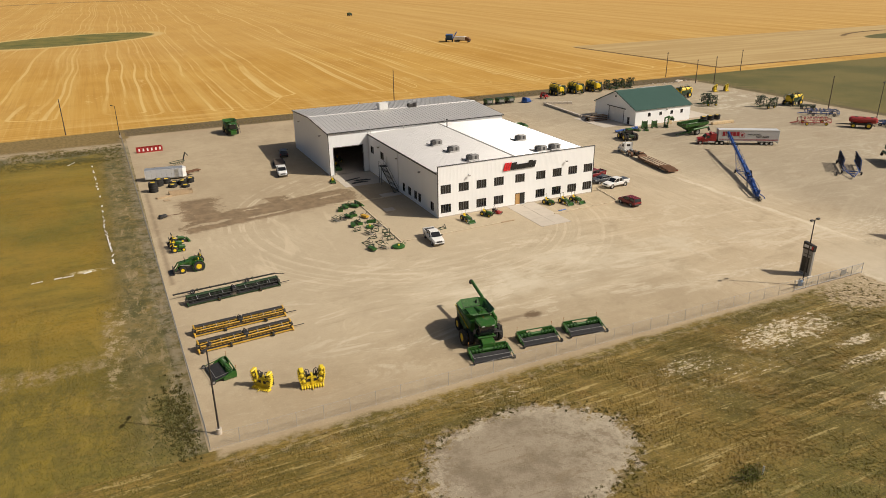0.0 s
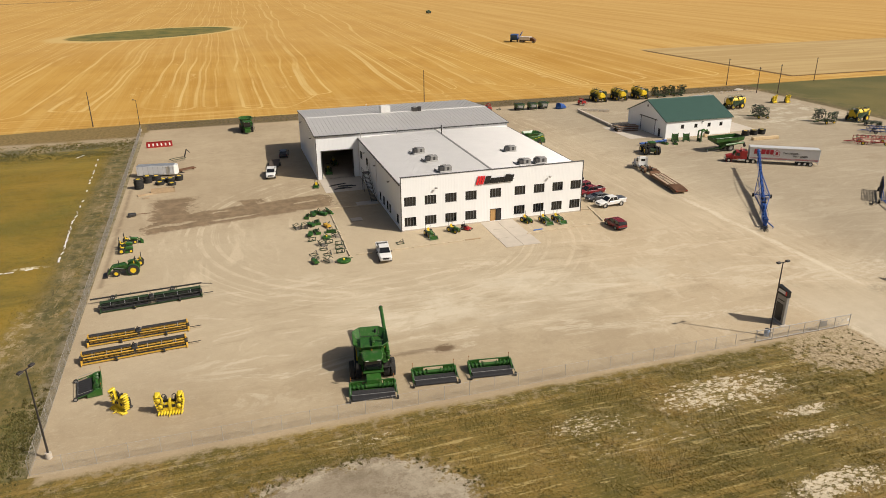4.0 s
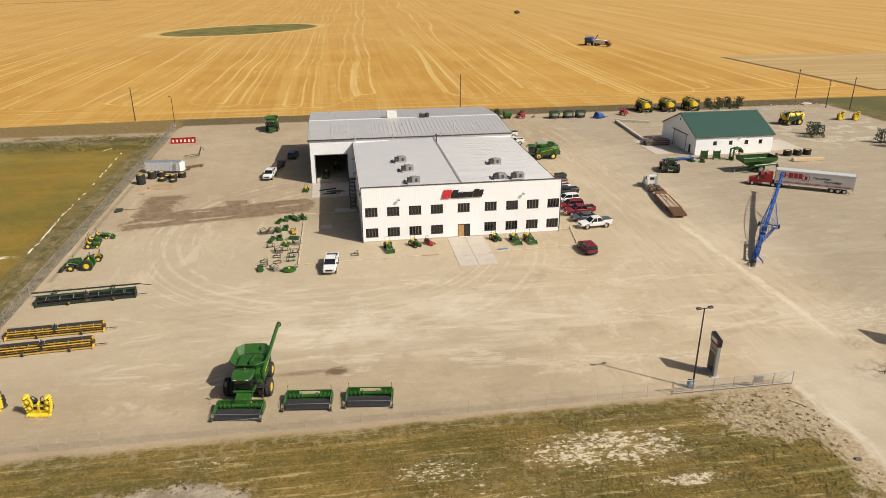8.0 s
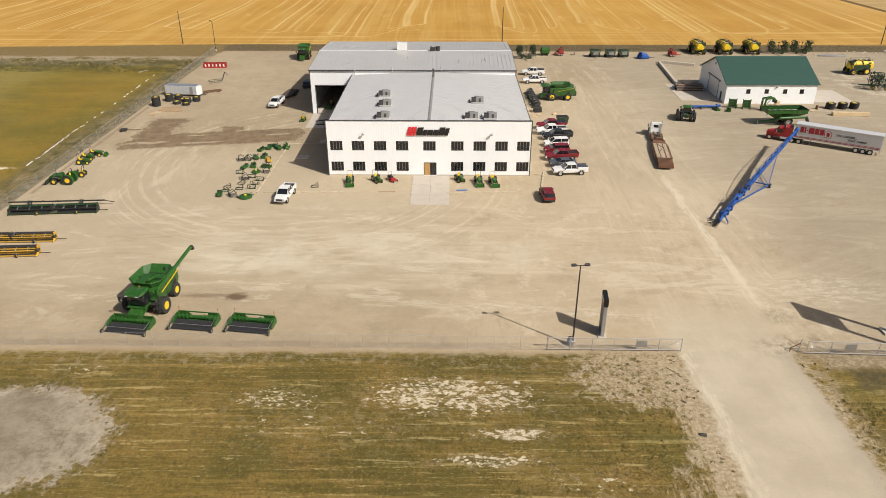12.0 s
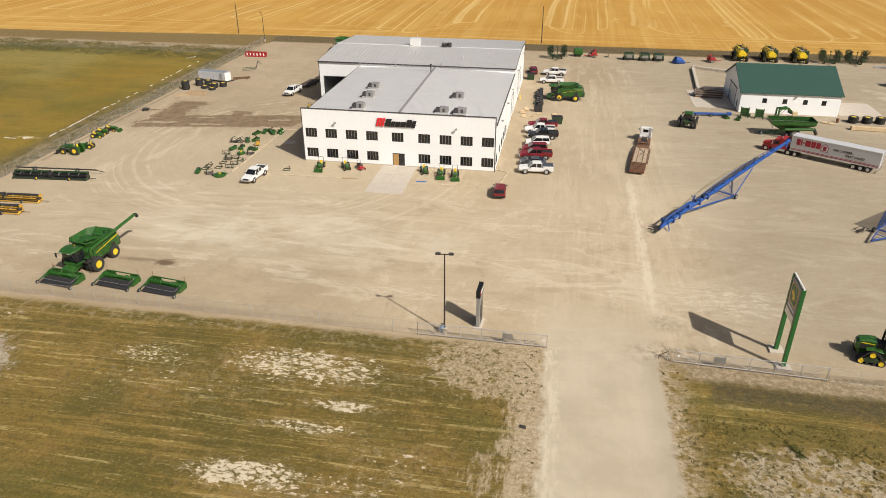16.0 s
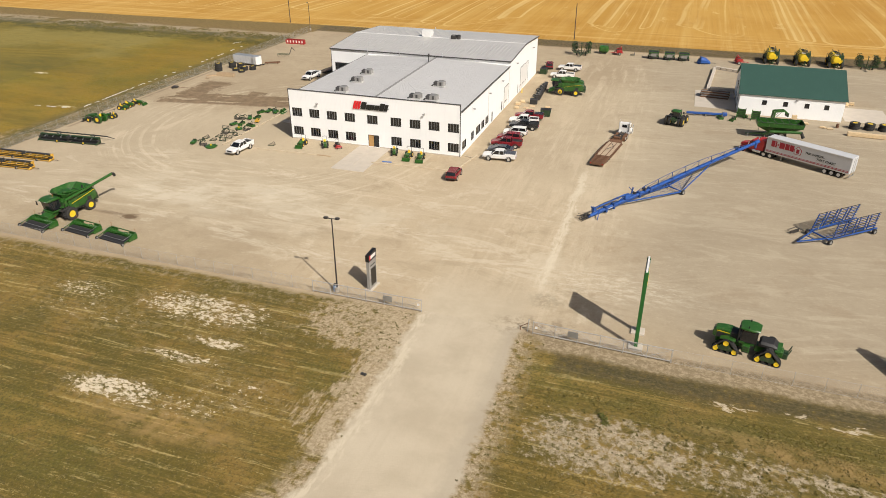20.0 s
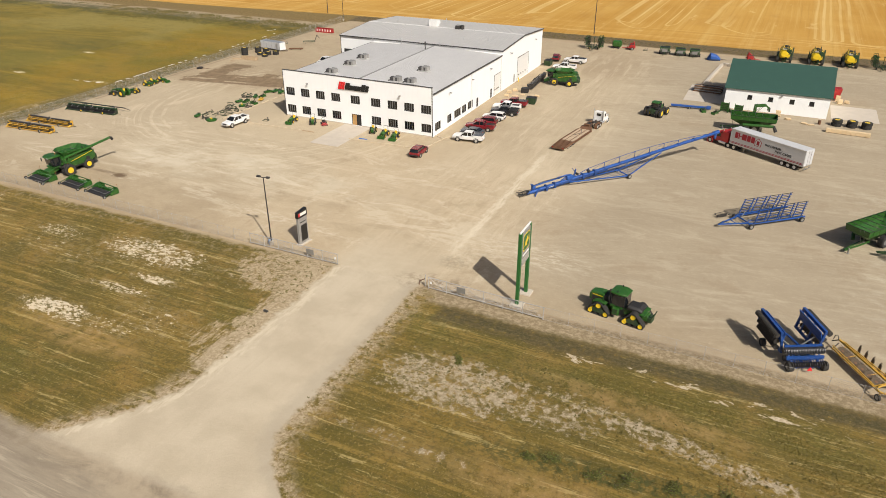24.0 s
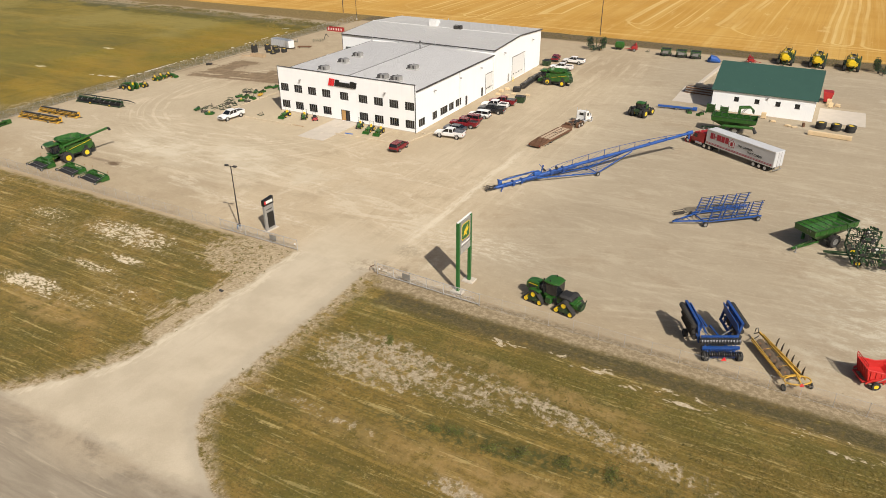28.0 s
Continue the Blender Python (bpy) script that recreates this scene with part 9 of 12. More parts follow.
def folded_drill(m, label, w=4.6, seed=1, name="air_drill"):
    """A seeding implement folded upright: a wheeled frame with a thicket of shanks and openers."""
    rnd = random.Random(seed)
    d = thing(name, m, label, "air drill", "folded seeding implements")
    part("main_frame", Solid().bar((-1.5, -w / 2, 0.9), (-1.5, w / 2, 0.9), 0.16, 0.16).bar((0.2, -w / 2, 0.9), (0.2, w / 2, 0.9), 0.16, 0.16).bar((1.7, -w / 2, 0.9), (1.7, w / 2, 0.9), 0.16, 0.16).bar((-1.5, -0.8, 0.9), (4.2, -0.1, 0.7), 0.18, 0.18).bar((-1.5, 0.8, 0.9), (4.2, 0.1, 0.7), 0.18, 0.18), DARKGREEN, d)
    for s in (-1, 1):
        y = s * w / 2
        wing = part("wing_frame", Solid().bar((-1.5, y, 0.9), (-1.6, y * 0.92, 3.6), 0.13, 0.13).bar((1.7, y, 0.9), (1.6, y * 0.92, 3.6), 0.13, 0.13).bar((0.2, y, 0.9), (0.1, y * 0.92, 3.7), 0.13, 0.13).bar((-1.6, y * 0.95, 2.3), (1.6, y * 0.95, 2.3), 0.12, 0.12).bar((-1.6, y * 0.92, 3.6), (1.6, y * 0.92, 3.6), 0.12, 0.12), DARKGREEN, d)
        for k in range(56):
            x, z = -1.7 + 3.5 * rnd.random(), 0.8 + 3.1 * rnd.random()
            a = rnd.uniform(0.35, 0.75) * (1 if rnd.random() < 0.5 else -1)
            part("shank", Solid().tube([(x, y * 0.94, z), (x + 0.2, y * 0.94 + a, z + 0.15), (x + 0.1, y * 0.94 + a * 1.35, z - 0.3)], 0.062, 5), DARKGREEN if k % 4 else GREEN, wing)
        hoses = Solid()
        for k in range(34):
            x, z = rnd.uniform(-1.7, 1.7), rnd.uniform(0.9, 3.5)
            q = y * 0.94 + rnd.uniform(-0.5, 0.5)
            hoses.tube([(x, q, z), (x + rnd.uniform(-0.3, 0.3), q - s * 0.35, z + 0.35), (x * 0.6, q - s * 0.7, z + rnd.uniform(-0.4, 0.2))], 0.03, 4)
        tagged(part("seed_hoses", hoses, BLACK, wing, "tangle of thin black seed hoses"), kind="stuff")
        part("tool_bar", Solid().bar((-1.7, y * 0.94 + s * 0.45, 1.4), (1.7, y * 0.94 + s * 0.45, 1.5), 0.10, 0.10).bar((-1.7, y * 0.94 - s * 0.45, 2.9), (1.7, y * 0.94 - s * 0.45, 2.8), 0.10, 0.10).bar((-1.6, y * 0.94 + s * 0.4, 3.3), (1.6, y * 0.94 - s * 0.3, 1.0), 0.08, 0.08), DARKGREEN, wing)
        for k in range(9):
            z = 1.1 + 0.3 * k
            part("opener_disc", Solid().lathe([(-0.03, 0.26), (0.03, 0.26)], (rnd.uniform(-1.3, 1.3), y * 0.94 + rnd.choice((-0.6, 0.6)), z), "y", 12), BLACK, wing)
        wheel(d, -1.9, y * 0.6, 0.45, 0.32, YELLOW)
        wheel(d, 0.9, y * 0.62, 0.45, 0.32, YELLOW)
        wheel(d, -0.3, y * 0.9, 0.3, 0.18, WHITE, z=3.35)
        part("hose", Solid().tube([(0.5, y * 0.3, 1.2), (0.2, y * 0.6, 2.6), (-0.4, y * 0.8, 2.9)], 0.05, 6), BLACK, d)
    for k in range(9):
        y = -w / 2 + 0.3 + k * (w - 0.6) / 8
        part("shank", Solid().tube([(-1.5, y, 0.9), (-1.9, y, 0.75), (-1.8, y, 0.15)], 0.05, 5), DARKGREEN, d)
    part("distribution_tower", Solid().rod((0.2, 0, 0.9), (0.2, 0, 3.3), 0.09).lathe([(3.3, 0.1), (3.35, 0.35), (3.5, 0.3), (3.55, 0.05)], (0.2, 0, 0), "z", 12), DARKGREEN, d)
    return d


def air_cart(m, label, group="yellow seed carts"):
    """A seed cart with a long yellow tank; its tongue towards +x."""
    c = thing("air_cart", m, label, "seed cart", group)
    tank = hull(Solid(), [(-4.0, 0.8, 1.7, 2.9, 0.4), (-3.4, 1.5, 1.2, 3.6, 0.6), (-0.5, 1.55, 1.15, 3.7, 0.6), (-0.2, 1.3, 1.5, 3.3, 0.5), (0.1, 1.55, 1.15, 3.7, 0.6), (2.4, 1.5, 1.2, 3.6, 0.6), (3.0, 0.9, 1.7, 3.1, 0.4)])
    part("tank", tank, YELLOW, c)
    for x in (-2.8, -1.3, 1.2):
        part("tank_lid", Solid().lathe([(3.66, 0.48), (3.8, 0.48), (3.86, 0.2)], (x, 0, 0), "z", 14), BLACK, c)
    for s in (-1, 1):
        part("side_panel", Solid().box(-2.6, 2.2, s * 1.56 - 0.05, s * 1.56 + 0.05, 1.3, 2.75, c=0.03), DARKGREEN, c, "dark green side panel")
        part("top_rail", Solid().tube([(-3.2, s * 0.8, 3.6), (-3.2, s * 0.8, 4.2), (2.3, s * 0.8, 4.2), (2.3, s * 0.8, 3.6)], 0.05, 6), DARKGREEN, c)
    for x in (-2.05, -0.35, 1.75):
        part("tank_seam", hull(Solid(), [(x - 0.04, 1.57, 1.14, 3.72, 0.6), (x + 0.04, 1.57, 1.14, 3.72, 0.6)]), BLACK, c)
    part("catwalk_top", Solid().box(-3.0, 2.2, 0.55, 0.95, 3.62, 3.70), DARKSTEEL, c)
    part("front_window", Solid().box(2.5, 2.86, -0.5, 0.5, 2.2, 2.75, c=0.05), SIGNBLACK, c)
    part("front_rail", Solid().tube([(2.9, -1.5, 1.3), (2.9, -1.5, 3.6), (2.9, 1.5, 3.6), (2.9, 1.5, 1.3)], 0.07).rod((2.9, -1.5, 2.4), (2.9, 1.5, 2.4), 0.05), DARKGREEN, c)
    part("frame", Solid().bar((-2.6, -0.8, 0.95), (2.4, -0.8, 0.95), 0.16, 0.2).bar((-2.6, 0.8, 0.95), (2.4, 0.8, 0.95), 0.16, 0.2).bar((2.3, -0.8, 0.95), (4.6, 0, 0.6), 0.16, 0.18).bar((2.3, 0.8, 0.95), (4.6, 0, 0.6), 0.16, 0.18), DARKGREEN, c)
    part("catwalk", Solid().box(-2.4, 2.6, -2.05, -1.6, 2.0, 2.08), DARKGREEN, c)
    part("handrail", Solid().tube([(-2.4, -2.02, 2.0), (-2.4, -2.02, 3.1), (2.6, -2.02, 3.1), (2.6, -2.02, 2.0)], 0.045).rod((0.1, -2.02, 2.0), (0.1, -2.02, 3.1), 0.04), DARKGREEN, c)
    part("meter_box", Solid().box(-1.2, 1.0, -0.6, 0.6, 0.5, 1.1, c=0.08), DARKGREEN, c)
    part("fan", Solid().lathe([(-0.25, 0.4), (0.25, 0.4)], (2.5, 0.5, 1.5), "y", 14), DARKGREEN, c)
    part("corner_panel", Solid().prism([(2.35, 2.9), (2.95, 2.6), (2.95, 3.55), (2.35, 3.75)], 0.35, 1.6, "y"), DARKGREEN, c, "dark green hopper end panel")
    for k in range(4):
        part("top_step", Solid().box(1.2 + 0.42 * k, 1.5 + 0.42 * k, -0.75, 0.25, 3.72 - 0.07 * k, 3.80 - 0.07 * k), ALU, c)
    part("name_bar", Solid().box(2.88, 2.95, -1.0, 0.3, 1.9, 2.12), SIGNBLACK, c)
    part("load_auger", Solid().rod((2.3, 1.95, 0.8), (-2.2, 1.95, 3.4), 0.2, n=10), DARKGREEN, c)
    pair(c, -1.6, 1.75, 1.0, 0.85, YELLOW, 16)
    pair(c, 2.1, 1.7, 0.85, 0.7, YELLOW, 14)
    return c




# ---- yard fittings ----
def lamp_post(m, h, heads=2, label="dark steel lamp post with two lamp heads on a crossarm"):
    p = thing("lamp_post", m, label, "lamp post", "lamp posts")
    part("pole", Solid().rod((0, 0, 0.6), (0, 0, h), 0.11, 0.07, 10), DARKPOLE, p)
    part("base", Solid().rod((0, 0, 0), (0, 0, 0.7), 0.3, n=16), CONCRETE, p)
    if heads == 2:
        part("crossarm", Solid().bar((-0.7, 0, h - 0.05), (0.7, 0, h - 0.05), 0.08, 0.08), DARKPOLE, p)
        for s in (-1, 1):
            hd = part("lamp_head", Solid().box(s * 0.75 - 0.3, s * 0.75 + 0.3, -0.2, 0.2, h - 0.08, h + 0.14, c=0.06), DARKPOLE, p)
            part("lens", Solid().box(s * 0.75 - 0.22, s * 0.75 + 0.22, -0.14, 0.14, h - 0.11, h - 0.08), LAMPGLASS, hd)
    else:
        part("arm", Solid().bar((0, 0, h - 0.05), (0.9, 0, h + 0.1), 0.07, 0.07), DARKPOLE, p)
        hd = part("lamp_head", Solid().box(0.7, 1.3, -0.18, 0.18, h, h + 0.2, c=0.05), DARKPOLE, p)
        part("lens", Solid().box(0.8, 1.2, -0.12, 0.12, h - 0.03, h), LAMPGLASS, hd)
    return p


def power_pole(m, h, arm=True):
    p = thing("power_pole", m, "dark weathered wooden power pole" + (" with a short crossarm" if arm else ""), "power pole", "power poles")
    part("pole", Solid().rod((0, 0, -0.3), (0, 0, h), 0.17, 0.11, 10), POLEWOOD, p)
    if arm:
        part("crossarm", Solid().bar((-0.9, 0, h - 0.5), (0.9, 0, h - 0.5), 0.1, 0.12), POLEWOOD, p)
        for x in (-0.8, 0.0, 0.8):
            part("insulator", Solid().lathe([(h - 0.42, 0.03), (h - 0.36, 0.07), (h - 0.25, 0.06), (h - 0.2, 0.02)], (x, 0, 0), "z", 8), STEEL, p)
    return p


def tyre_stack(m, n, r=0.95, w=0.55, label="stack of large black tractor tyres with yellow rims", lean=0.0):
    t = thing("tyre_stack", m, label, "tyres", "stacked tractor tyres")
    for k in range(n):
        ob = wheel(t, 0, 0, r, w, YELLOW if k == n - 1 else DARKSTEEL, 16)
        ob.matrix_basis = pose(0.06 * (k % 2), lean * k, w / 2 + k * w * 1.02, 90, 0, 25 * k)
    return t


def chain_fence(name, a, b, label, height=1.8, step=3.05, pitch=0.34, wire=0.006):
    """Posts, a top rail and woven wire between two ground points."""
    f = thing(name, None, label, "fence", kind="structure")
    a, b = Vector((*a, 0)), Vector((*b, 0))
    length = (b - a).length
    way = (b - a) / length
    n = round(length / step)
    post = Solid().rod((0, 0, -0.2), (0, 0, height + 0.05), 0.024, n=8).rod((0, 0, height + 0.05), (0, 0, height + 0.1), 0.035, 0.015, 8).mesh("post")
    for k in range(n + 1):
        p = a + way * (length * k / n)
        part("post", post, FENCESTEEL, f, at=Matrix.Translation(p))
    up = Vector((0, 0, 1))
    part("top_rail", Solid().rod(a + up * height, b + up * height, 0.013, n=6), FENCESTEEL, f)
    part("tension_wire", Solid().rod(a + up * 0.08, b + up * 0.08, 0.012, n=4), FENCESTEEL, f)
    w = Solid()
    for k in range(-7, int(length / pitch) + 1):
        for s in (-1, 1):
            u0, u1 = k * pitch, k * pitch + height
            z0, z1 = (0.05, height) if s > 0 else (height, 0.05)
            if u0 < 0 or u1 > length:
                continue
            w.rod(a + way * u0 + up * z0, a + way * u1 + up * z1, wire, n=3, caps=False)
    tagged(part("wire_mesh", w, FENCEWIRE, f, "thin woven fence wire"), kind="stuff")
    return f


FENCEWIRE = plain("dusty galvanised woven wire", (0.37, 0.345, 0.305), 0.55, 0.2)
FENCESTEEL = plain("weathered galvanised fence wire", (0.42, 0.40, 0.37), 0.55, 0.2)


def slide_gate(name, a, b, label, bays):
    """A sliding gate leaf: a steel tube frame with woven wire and rails above and below."""
    g = thing(name, None, label, "gate", "yard gates")
    a, b = Vector((*a, 0)), Vector((*b, 0))
    length, h = (b - a).length, 1.75
    way = (b - a).normalized()
    up = Vector((0, 0, 1))
    for z in (0.25, h):
        part("rail", Solid().rod(a + up * z, b + up * z, 0.05, n=8), FENCESTEEL, g)
    for k in range(bays + 1):
        p = a + way * (length * k / bays)
        part("upright", Solid().rod(p + up * 0.02, p + up * (h + 0.1), 0.045, n=8), FENCESTEEL, g)
    for k in range(bays):
        p, q = a + way * (length * k / bays), a + way * (length * (k + 1) / bays)
        part("brace", Solid().rod(p + up * (0.25 if k % 2 else h), q + up * (h if k % 2 else 0.25), 0.02, n=6), FENCESTEEL, g)
    w = Solid()
    pitch = 0.2
    for k in range(int((length - 1.5) / pitch)):
        u = k * pitch
        w.rod(a + way * u + up * 0.25, a + way * (u + 1.5) + up * h, 0.007, n=3, caps=False)
        w.rod(a + way * u + up * h, a + way * (u + 1.5) + up * 0.25, 0.007, n=3, caps=False)
    part("wire_mesh", w, FENCESTEEL, g)
    mid = a + way * (length * 0.70)
    part("notice_plate", Solid().box(-0.6, 0.6, -0.03, 0.03, 0.7, 1.5, m=Matrix.Translation(mid) @ pose(0, -0.06, 0, 0, 0, math.degrees(math.atan2(way.y, way.x)))), STEEL, g)
    end = a + way * (length - 0.4)
    part("reflector", Solid().box(-0.13, 0.13, -0.02, 0.02, 0.9, 1.2, m=Matrix.Translation(end) @ pose(0, -0.07, 0)), WHITE, g)
    return g


def company_pylon(m):
    p = thing("pylon_sign", m, "grey slab pylon sign with a dark screen and black cap", "sign")
    part("slab", Solid().box(-0.22, 0.22, -0.95, 0.95, 0.0, 4.2, c=0.03), UNITGREY, p)
    for s in (-1, 1):
        part("screen", Solid().box(s * 0.22 - 0.02, s * 0.22 + 0.02, -0.55, 0.75, 0.5, 3.0), SIGNBLACK, p, "black display panel")
        part("name_bar", Solid().box(s * 0.22 - 0.015, s * 0.22 + 0.015, -0.6, 0.6, 3.4, 3.55), DARKSTEEL, p)
        part("cap_bar", Solid().box(s * 0.26 - 0.015, s * 0.26 + 0.015, -0.55, 0.8, 4.5, 4.95), WHITE, p, "white slab on the cap")
        part("cap_mark", Solid().box(s * 0.26 - 0.015, s * 0.26 + 0.015, -0.85, -0.6, 4.45, 5.0), SIGNRED, p, "red slab on the cap")
    part("cap", Solid().prism([(-1.0, 4.2), (1.0, 4.2), (1.0, 5.35), (-1.0, 5.1)], -0.26, 0.26, "x"), SIGNBLACK, p)
    part("footing", Solid().box(-0.5, 0.5, -1.3, 1.3, -0.05, 0.12, c=0.03), CONCRETE, p)
    return p


def maker_sign(m):
    """Two tall green posts with a board between their upper halves."""
    p = thing("dealer_sign", m, "tall green two-post sign with a yellow emblem panel", "sign")
    for s in (-1, 1):
        part("post", Solid().box(-0.22, 0.22, s * 1.65 - 0.2, s * 1.65 + 0.2, 0.1, 10.0, c=0.03), SIGNGREEN, p)
        part("footing", Solid().box(-0.8, 0.8, s * 1.65 - 0.75, s * 1.65 + 0.75, -0.05, 0.22, c=0.05), CONCRETE, p)
    part("board", Solid().box(-0.2, 0.2, -1.42, 1.42, 5.4, 9.9, c=0.03), UNITGREY, p)
    part("board_cap", Solid().box(-0.10, 0.10, -1.86, 1.86, 9.95, 10.15, c=0.03), WHITE, p)
    for s in (-1, 1):
        def face(name, half, mat_, d, zc):
            c = half * 0.22
            ring = [(-half + c, zc - half), (half - c, zc - half), (half, zc - half + c), (half, zc + half - c), (half - c, zc + half), (-half + c, zc + half), (-half, zc + half - c), (-half, zc - half + c)]
            x0 = s * (0.2 + d)
            return part(name, Solid().prism(ring, x0 - 0.01, x0 + 0.01, "x"), mat_, p)
        face("emblem_border", 1.12, YELLOW, 0.012, 8.35)
        face("emblem_field", 1.02, SIGNGREEN, 0.024, 8.35)
        x0 = s * 0.245
        part("emblem_shape", Solid().prism([(-0.62, 7.75), (-0.2, 7.95), (0.05, 7.7), (0.25, 7.72), (0.15, 8.1), (0.6, 8.3), (0.72, 8.6), (0.35, 8.62), (0.45, 9.05), (0.1, 8.75), (-0.45, 8.4)], x0 - 0.01, x0 + 0.01, "x"), YELLOW, p, "plain yellow emblem shape")
        part("name_bar", Solid().box(s * 0.21 - 0.01, s * 0.21 + 0.01, -1.1, 1.1, 6.6, 6.85), WHITE, p)
        part("lower_panel", Solid().box(s * 0.21 - 0.008, s * 0.21 + 0.008, -1.38, 1.38, 5.45, 6.3), ALU, p)
    return p


SIGNGREEN = plain("deep green sign enamel", (0.025, 0.12, 0.028), 0.4, spread=0.1)
# ---- fences, gates, poles and signs ----
chain_fence("fence_front", (-51.0, -53.3), (33.3, -53.8), "long galvanised chain-link fence along the front grass")
chain_fence("fence_side", (-51.0, -53.3), (-52.4, 106.0), "galvanised chain-link fence along the hay land", pitch=0.22, wire=0.0065)
chain_fence("fence_front_east", (78.4, -54.9), (168.0, -55.3), "galvanised chain-link fence beyond the gate")
slide_gate("sliding_gate", (33.4, -53.9), (48.5, -54.0), "open galvanised sliding gate leaf beside the drive", 6)
slide_gate("sliding_gate", (78.3, -54.9), (62.6, -54.3), "open galvanised sliding gate leaf below the dealer sign", 6)
post = thing("gate_post", at(61.9, -53.9), "bent steel gate post with a cross brace", "post")
part("upright", Solid().rod((0, 0, 0), (0.1, 0, 1.8), 0.06), FENCESTEEL, post)
part("brace", Solid().rod((0.05, 0, 1.2), (-0.9, 0.1, 0.5), 0.05).rod((-0.9, 0.1, 0.5), (-0.9, 0.1, 0.0), 0.05), RUST, post)
lamp_post(at(36.4, -52.9, 5), 10.6)
lamp_post(at(-49.7, -50.9, 60), 10.4)
lamp_post(at(-52.6, 106.3, 140), 9.2, 1, "thin dark lamp post with one lamp arm")
power_pole(at(-67.0, 117.5, 10), 10.6, False)
power_pole(at(39.2, 120.2, 0), 11.6, False)
power_pole(at(164.5, 119.0, 20), 10.4)
power_pole(at(163.5, 100.5, 20), 9.4)
power_pole(at(170.0, 97.0, 30), 10.6)
power_pole(at(205.0, 116.0, 20), 9.4)
power_pole(at(161.0, 38.0, 20), 11.0)
lamp_post(at(162.2, 21.8, 20), 11.0)
company_pylon(at(40.2, -50.3, -4))
maker_sign(at(74.35, -51.45, 0))
barrel = thing("water_barrel", at(36.1, -53.2), "blue plastic barrel at the lamp post foot", "barrel")
part("barrel_body", Solid().lathe([(0, 0.3), (0.3, 0.34), (0.7, 0.34), (0.95, 0.29)], (0.0, 0.45, 0), "z", 14), paint("pale blue plastic", (0.25, 0.36, 0.55), 0.5), barrel)
part("barrel_lid", Solid().lathe([(0.95, 0.3), (1.0, 0.3), (1.02, 0.1)], (0.0, 0.45, 0), "z", 14), BLACK, barrel)
culvert = single("culvert_pipe", Solid().rod((46.5, -67.6, 0.0), (47.1, -67.7, 0.0), 0.2, n=14), DARKSTEEL, "galvanised culvert pipe end under the drive", "culvert", kind="structure")

# ---- timber edging along the parking strip ----
EDGEWOOD = plain("sun-bleached squared timber", (0.52, 0.43, 0.30), 0.85, spread=0.2)
def timber(x, y, yaw, length, mat_=EDGEWOOD, label="pale squared timber laid as parking edge", group="timber parking edge"):
    s = Solid().box(-length / 2, length / 2, -0.1, 0.1, 0, 0.18, c=0.02)
    single("edging_timber", s, mat_, label, "timber", group, m=at(x, y, yaw))
for k in range(7):
    timber(-8.6 + 3.3 * k, -8.25 + 0.09 * k, 1.5, 2.9, WOOD if k == 6 else EDGEWOOD)
for k in range(5):
    timber(22.9 + 3.2 * k, -8.1 + 0.16 * k, 3, 2.8)
for k in range(8):
    timber(-11.2 + 0.05 * k, -7.0 + 3.3 * k, 89, 2.8)
for k in range(4):
    timber(-13.8 + 3.7 * k, 17.4 - 0.1 * k, -2, 3.5)
for k in range(3):
    timber(38.2 + 0.5 * k, -5.2 + 3.0 * k, 78, 2.7)
timber(38.0, 0.6, -20, 2.6)
timber(24.2, -7.0, 4, 1.9, paint("blue plank paint", (0.10, 0.2, 0.5), 0.6), "short blue-painted plank by the walk", "")

# ---- pickups and cars ----
PARKED = "cars parked along the side wall"
car(at(-5.8, -10.4, -96), WHITE, "white crew-cab pickup with an open black bed, parked alone", "pickup")
car(at(44.1, 1.3, 186), WHITE, "white pickup with a dark bed cover and grey door mark", "pickup", CARGREY, PARKED)
car(at(43.3, 5.2, 184), CARGREY, "dark grey saloon car by the side wall", "saloon", group=PARKED)
car(at(43.6, 8.9, 186), MAROON, "dark red crew-cab pickup by the side wall", "pickup", group=PARKED)
car(at(43.2, 12.7, 184), MAROON, "dark red sport utility car by the side wall", "wagon", group=PARKED)
car(at(43.6, 16.6, 186), WHITE, "white sport utility car by the side wall", "wagon", group=PARKED)
car(at(44.4, 21.2, 187), CARBLACK, "black pickup with an open bed by the side wall", "pickup", group=PARKED)
car(at(43.6, 24.6, 184), WHITE, "white pickup by the side wall", "pickup", group=PARKED)
car(at(44.0, 28.2, 186), MAROON, "dark red pickup with a bed cover by the side wall", "pickup", CARBLACK, PARKED)
car(at(38.6, -10.0, 93), MAROON, "dark red wagon with its rear window towards the yard", "wagon")
car(at(44.5, 67.5, 182), WHITE, "white pickup parked behind the combine", "pickup")
car(at(45.0, 76.5, 178), WHITE, "white pickup parked at the back of the workshop", "pickup", CARBLACK)
car(at(39.0, 77.8, 100), MAROON, "dark red wagon parked at the workshop corner", "wagon")
car(at(-19.7, 45.4, -98), WHITE, "white pickup hitched to a flat trailer", "pickup")
car(at(-15.0, 63.0, 80), CARGREY, "dark grey wagon standing in the workshop shade", "wagon")

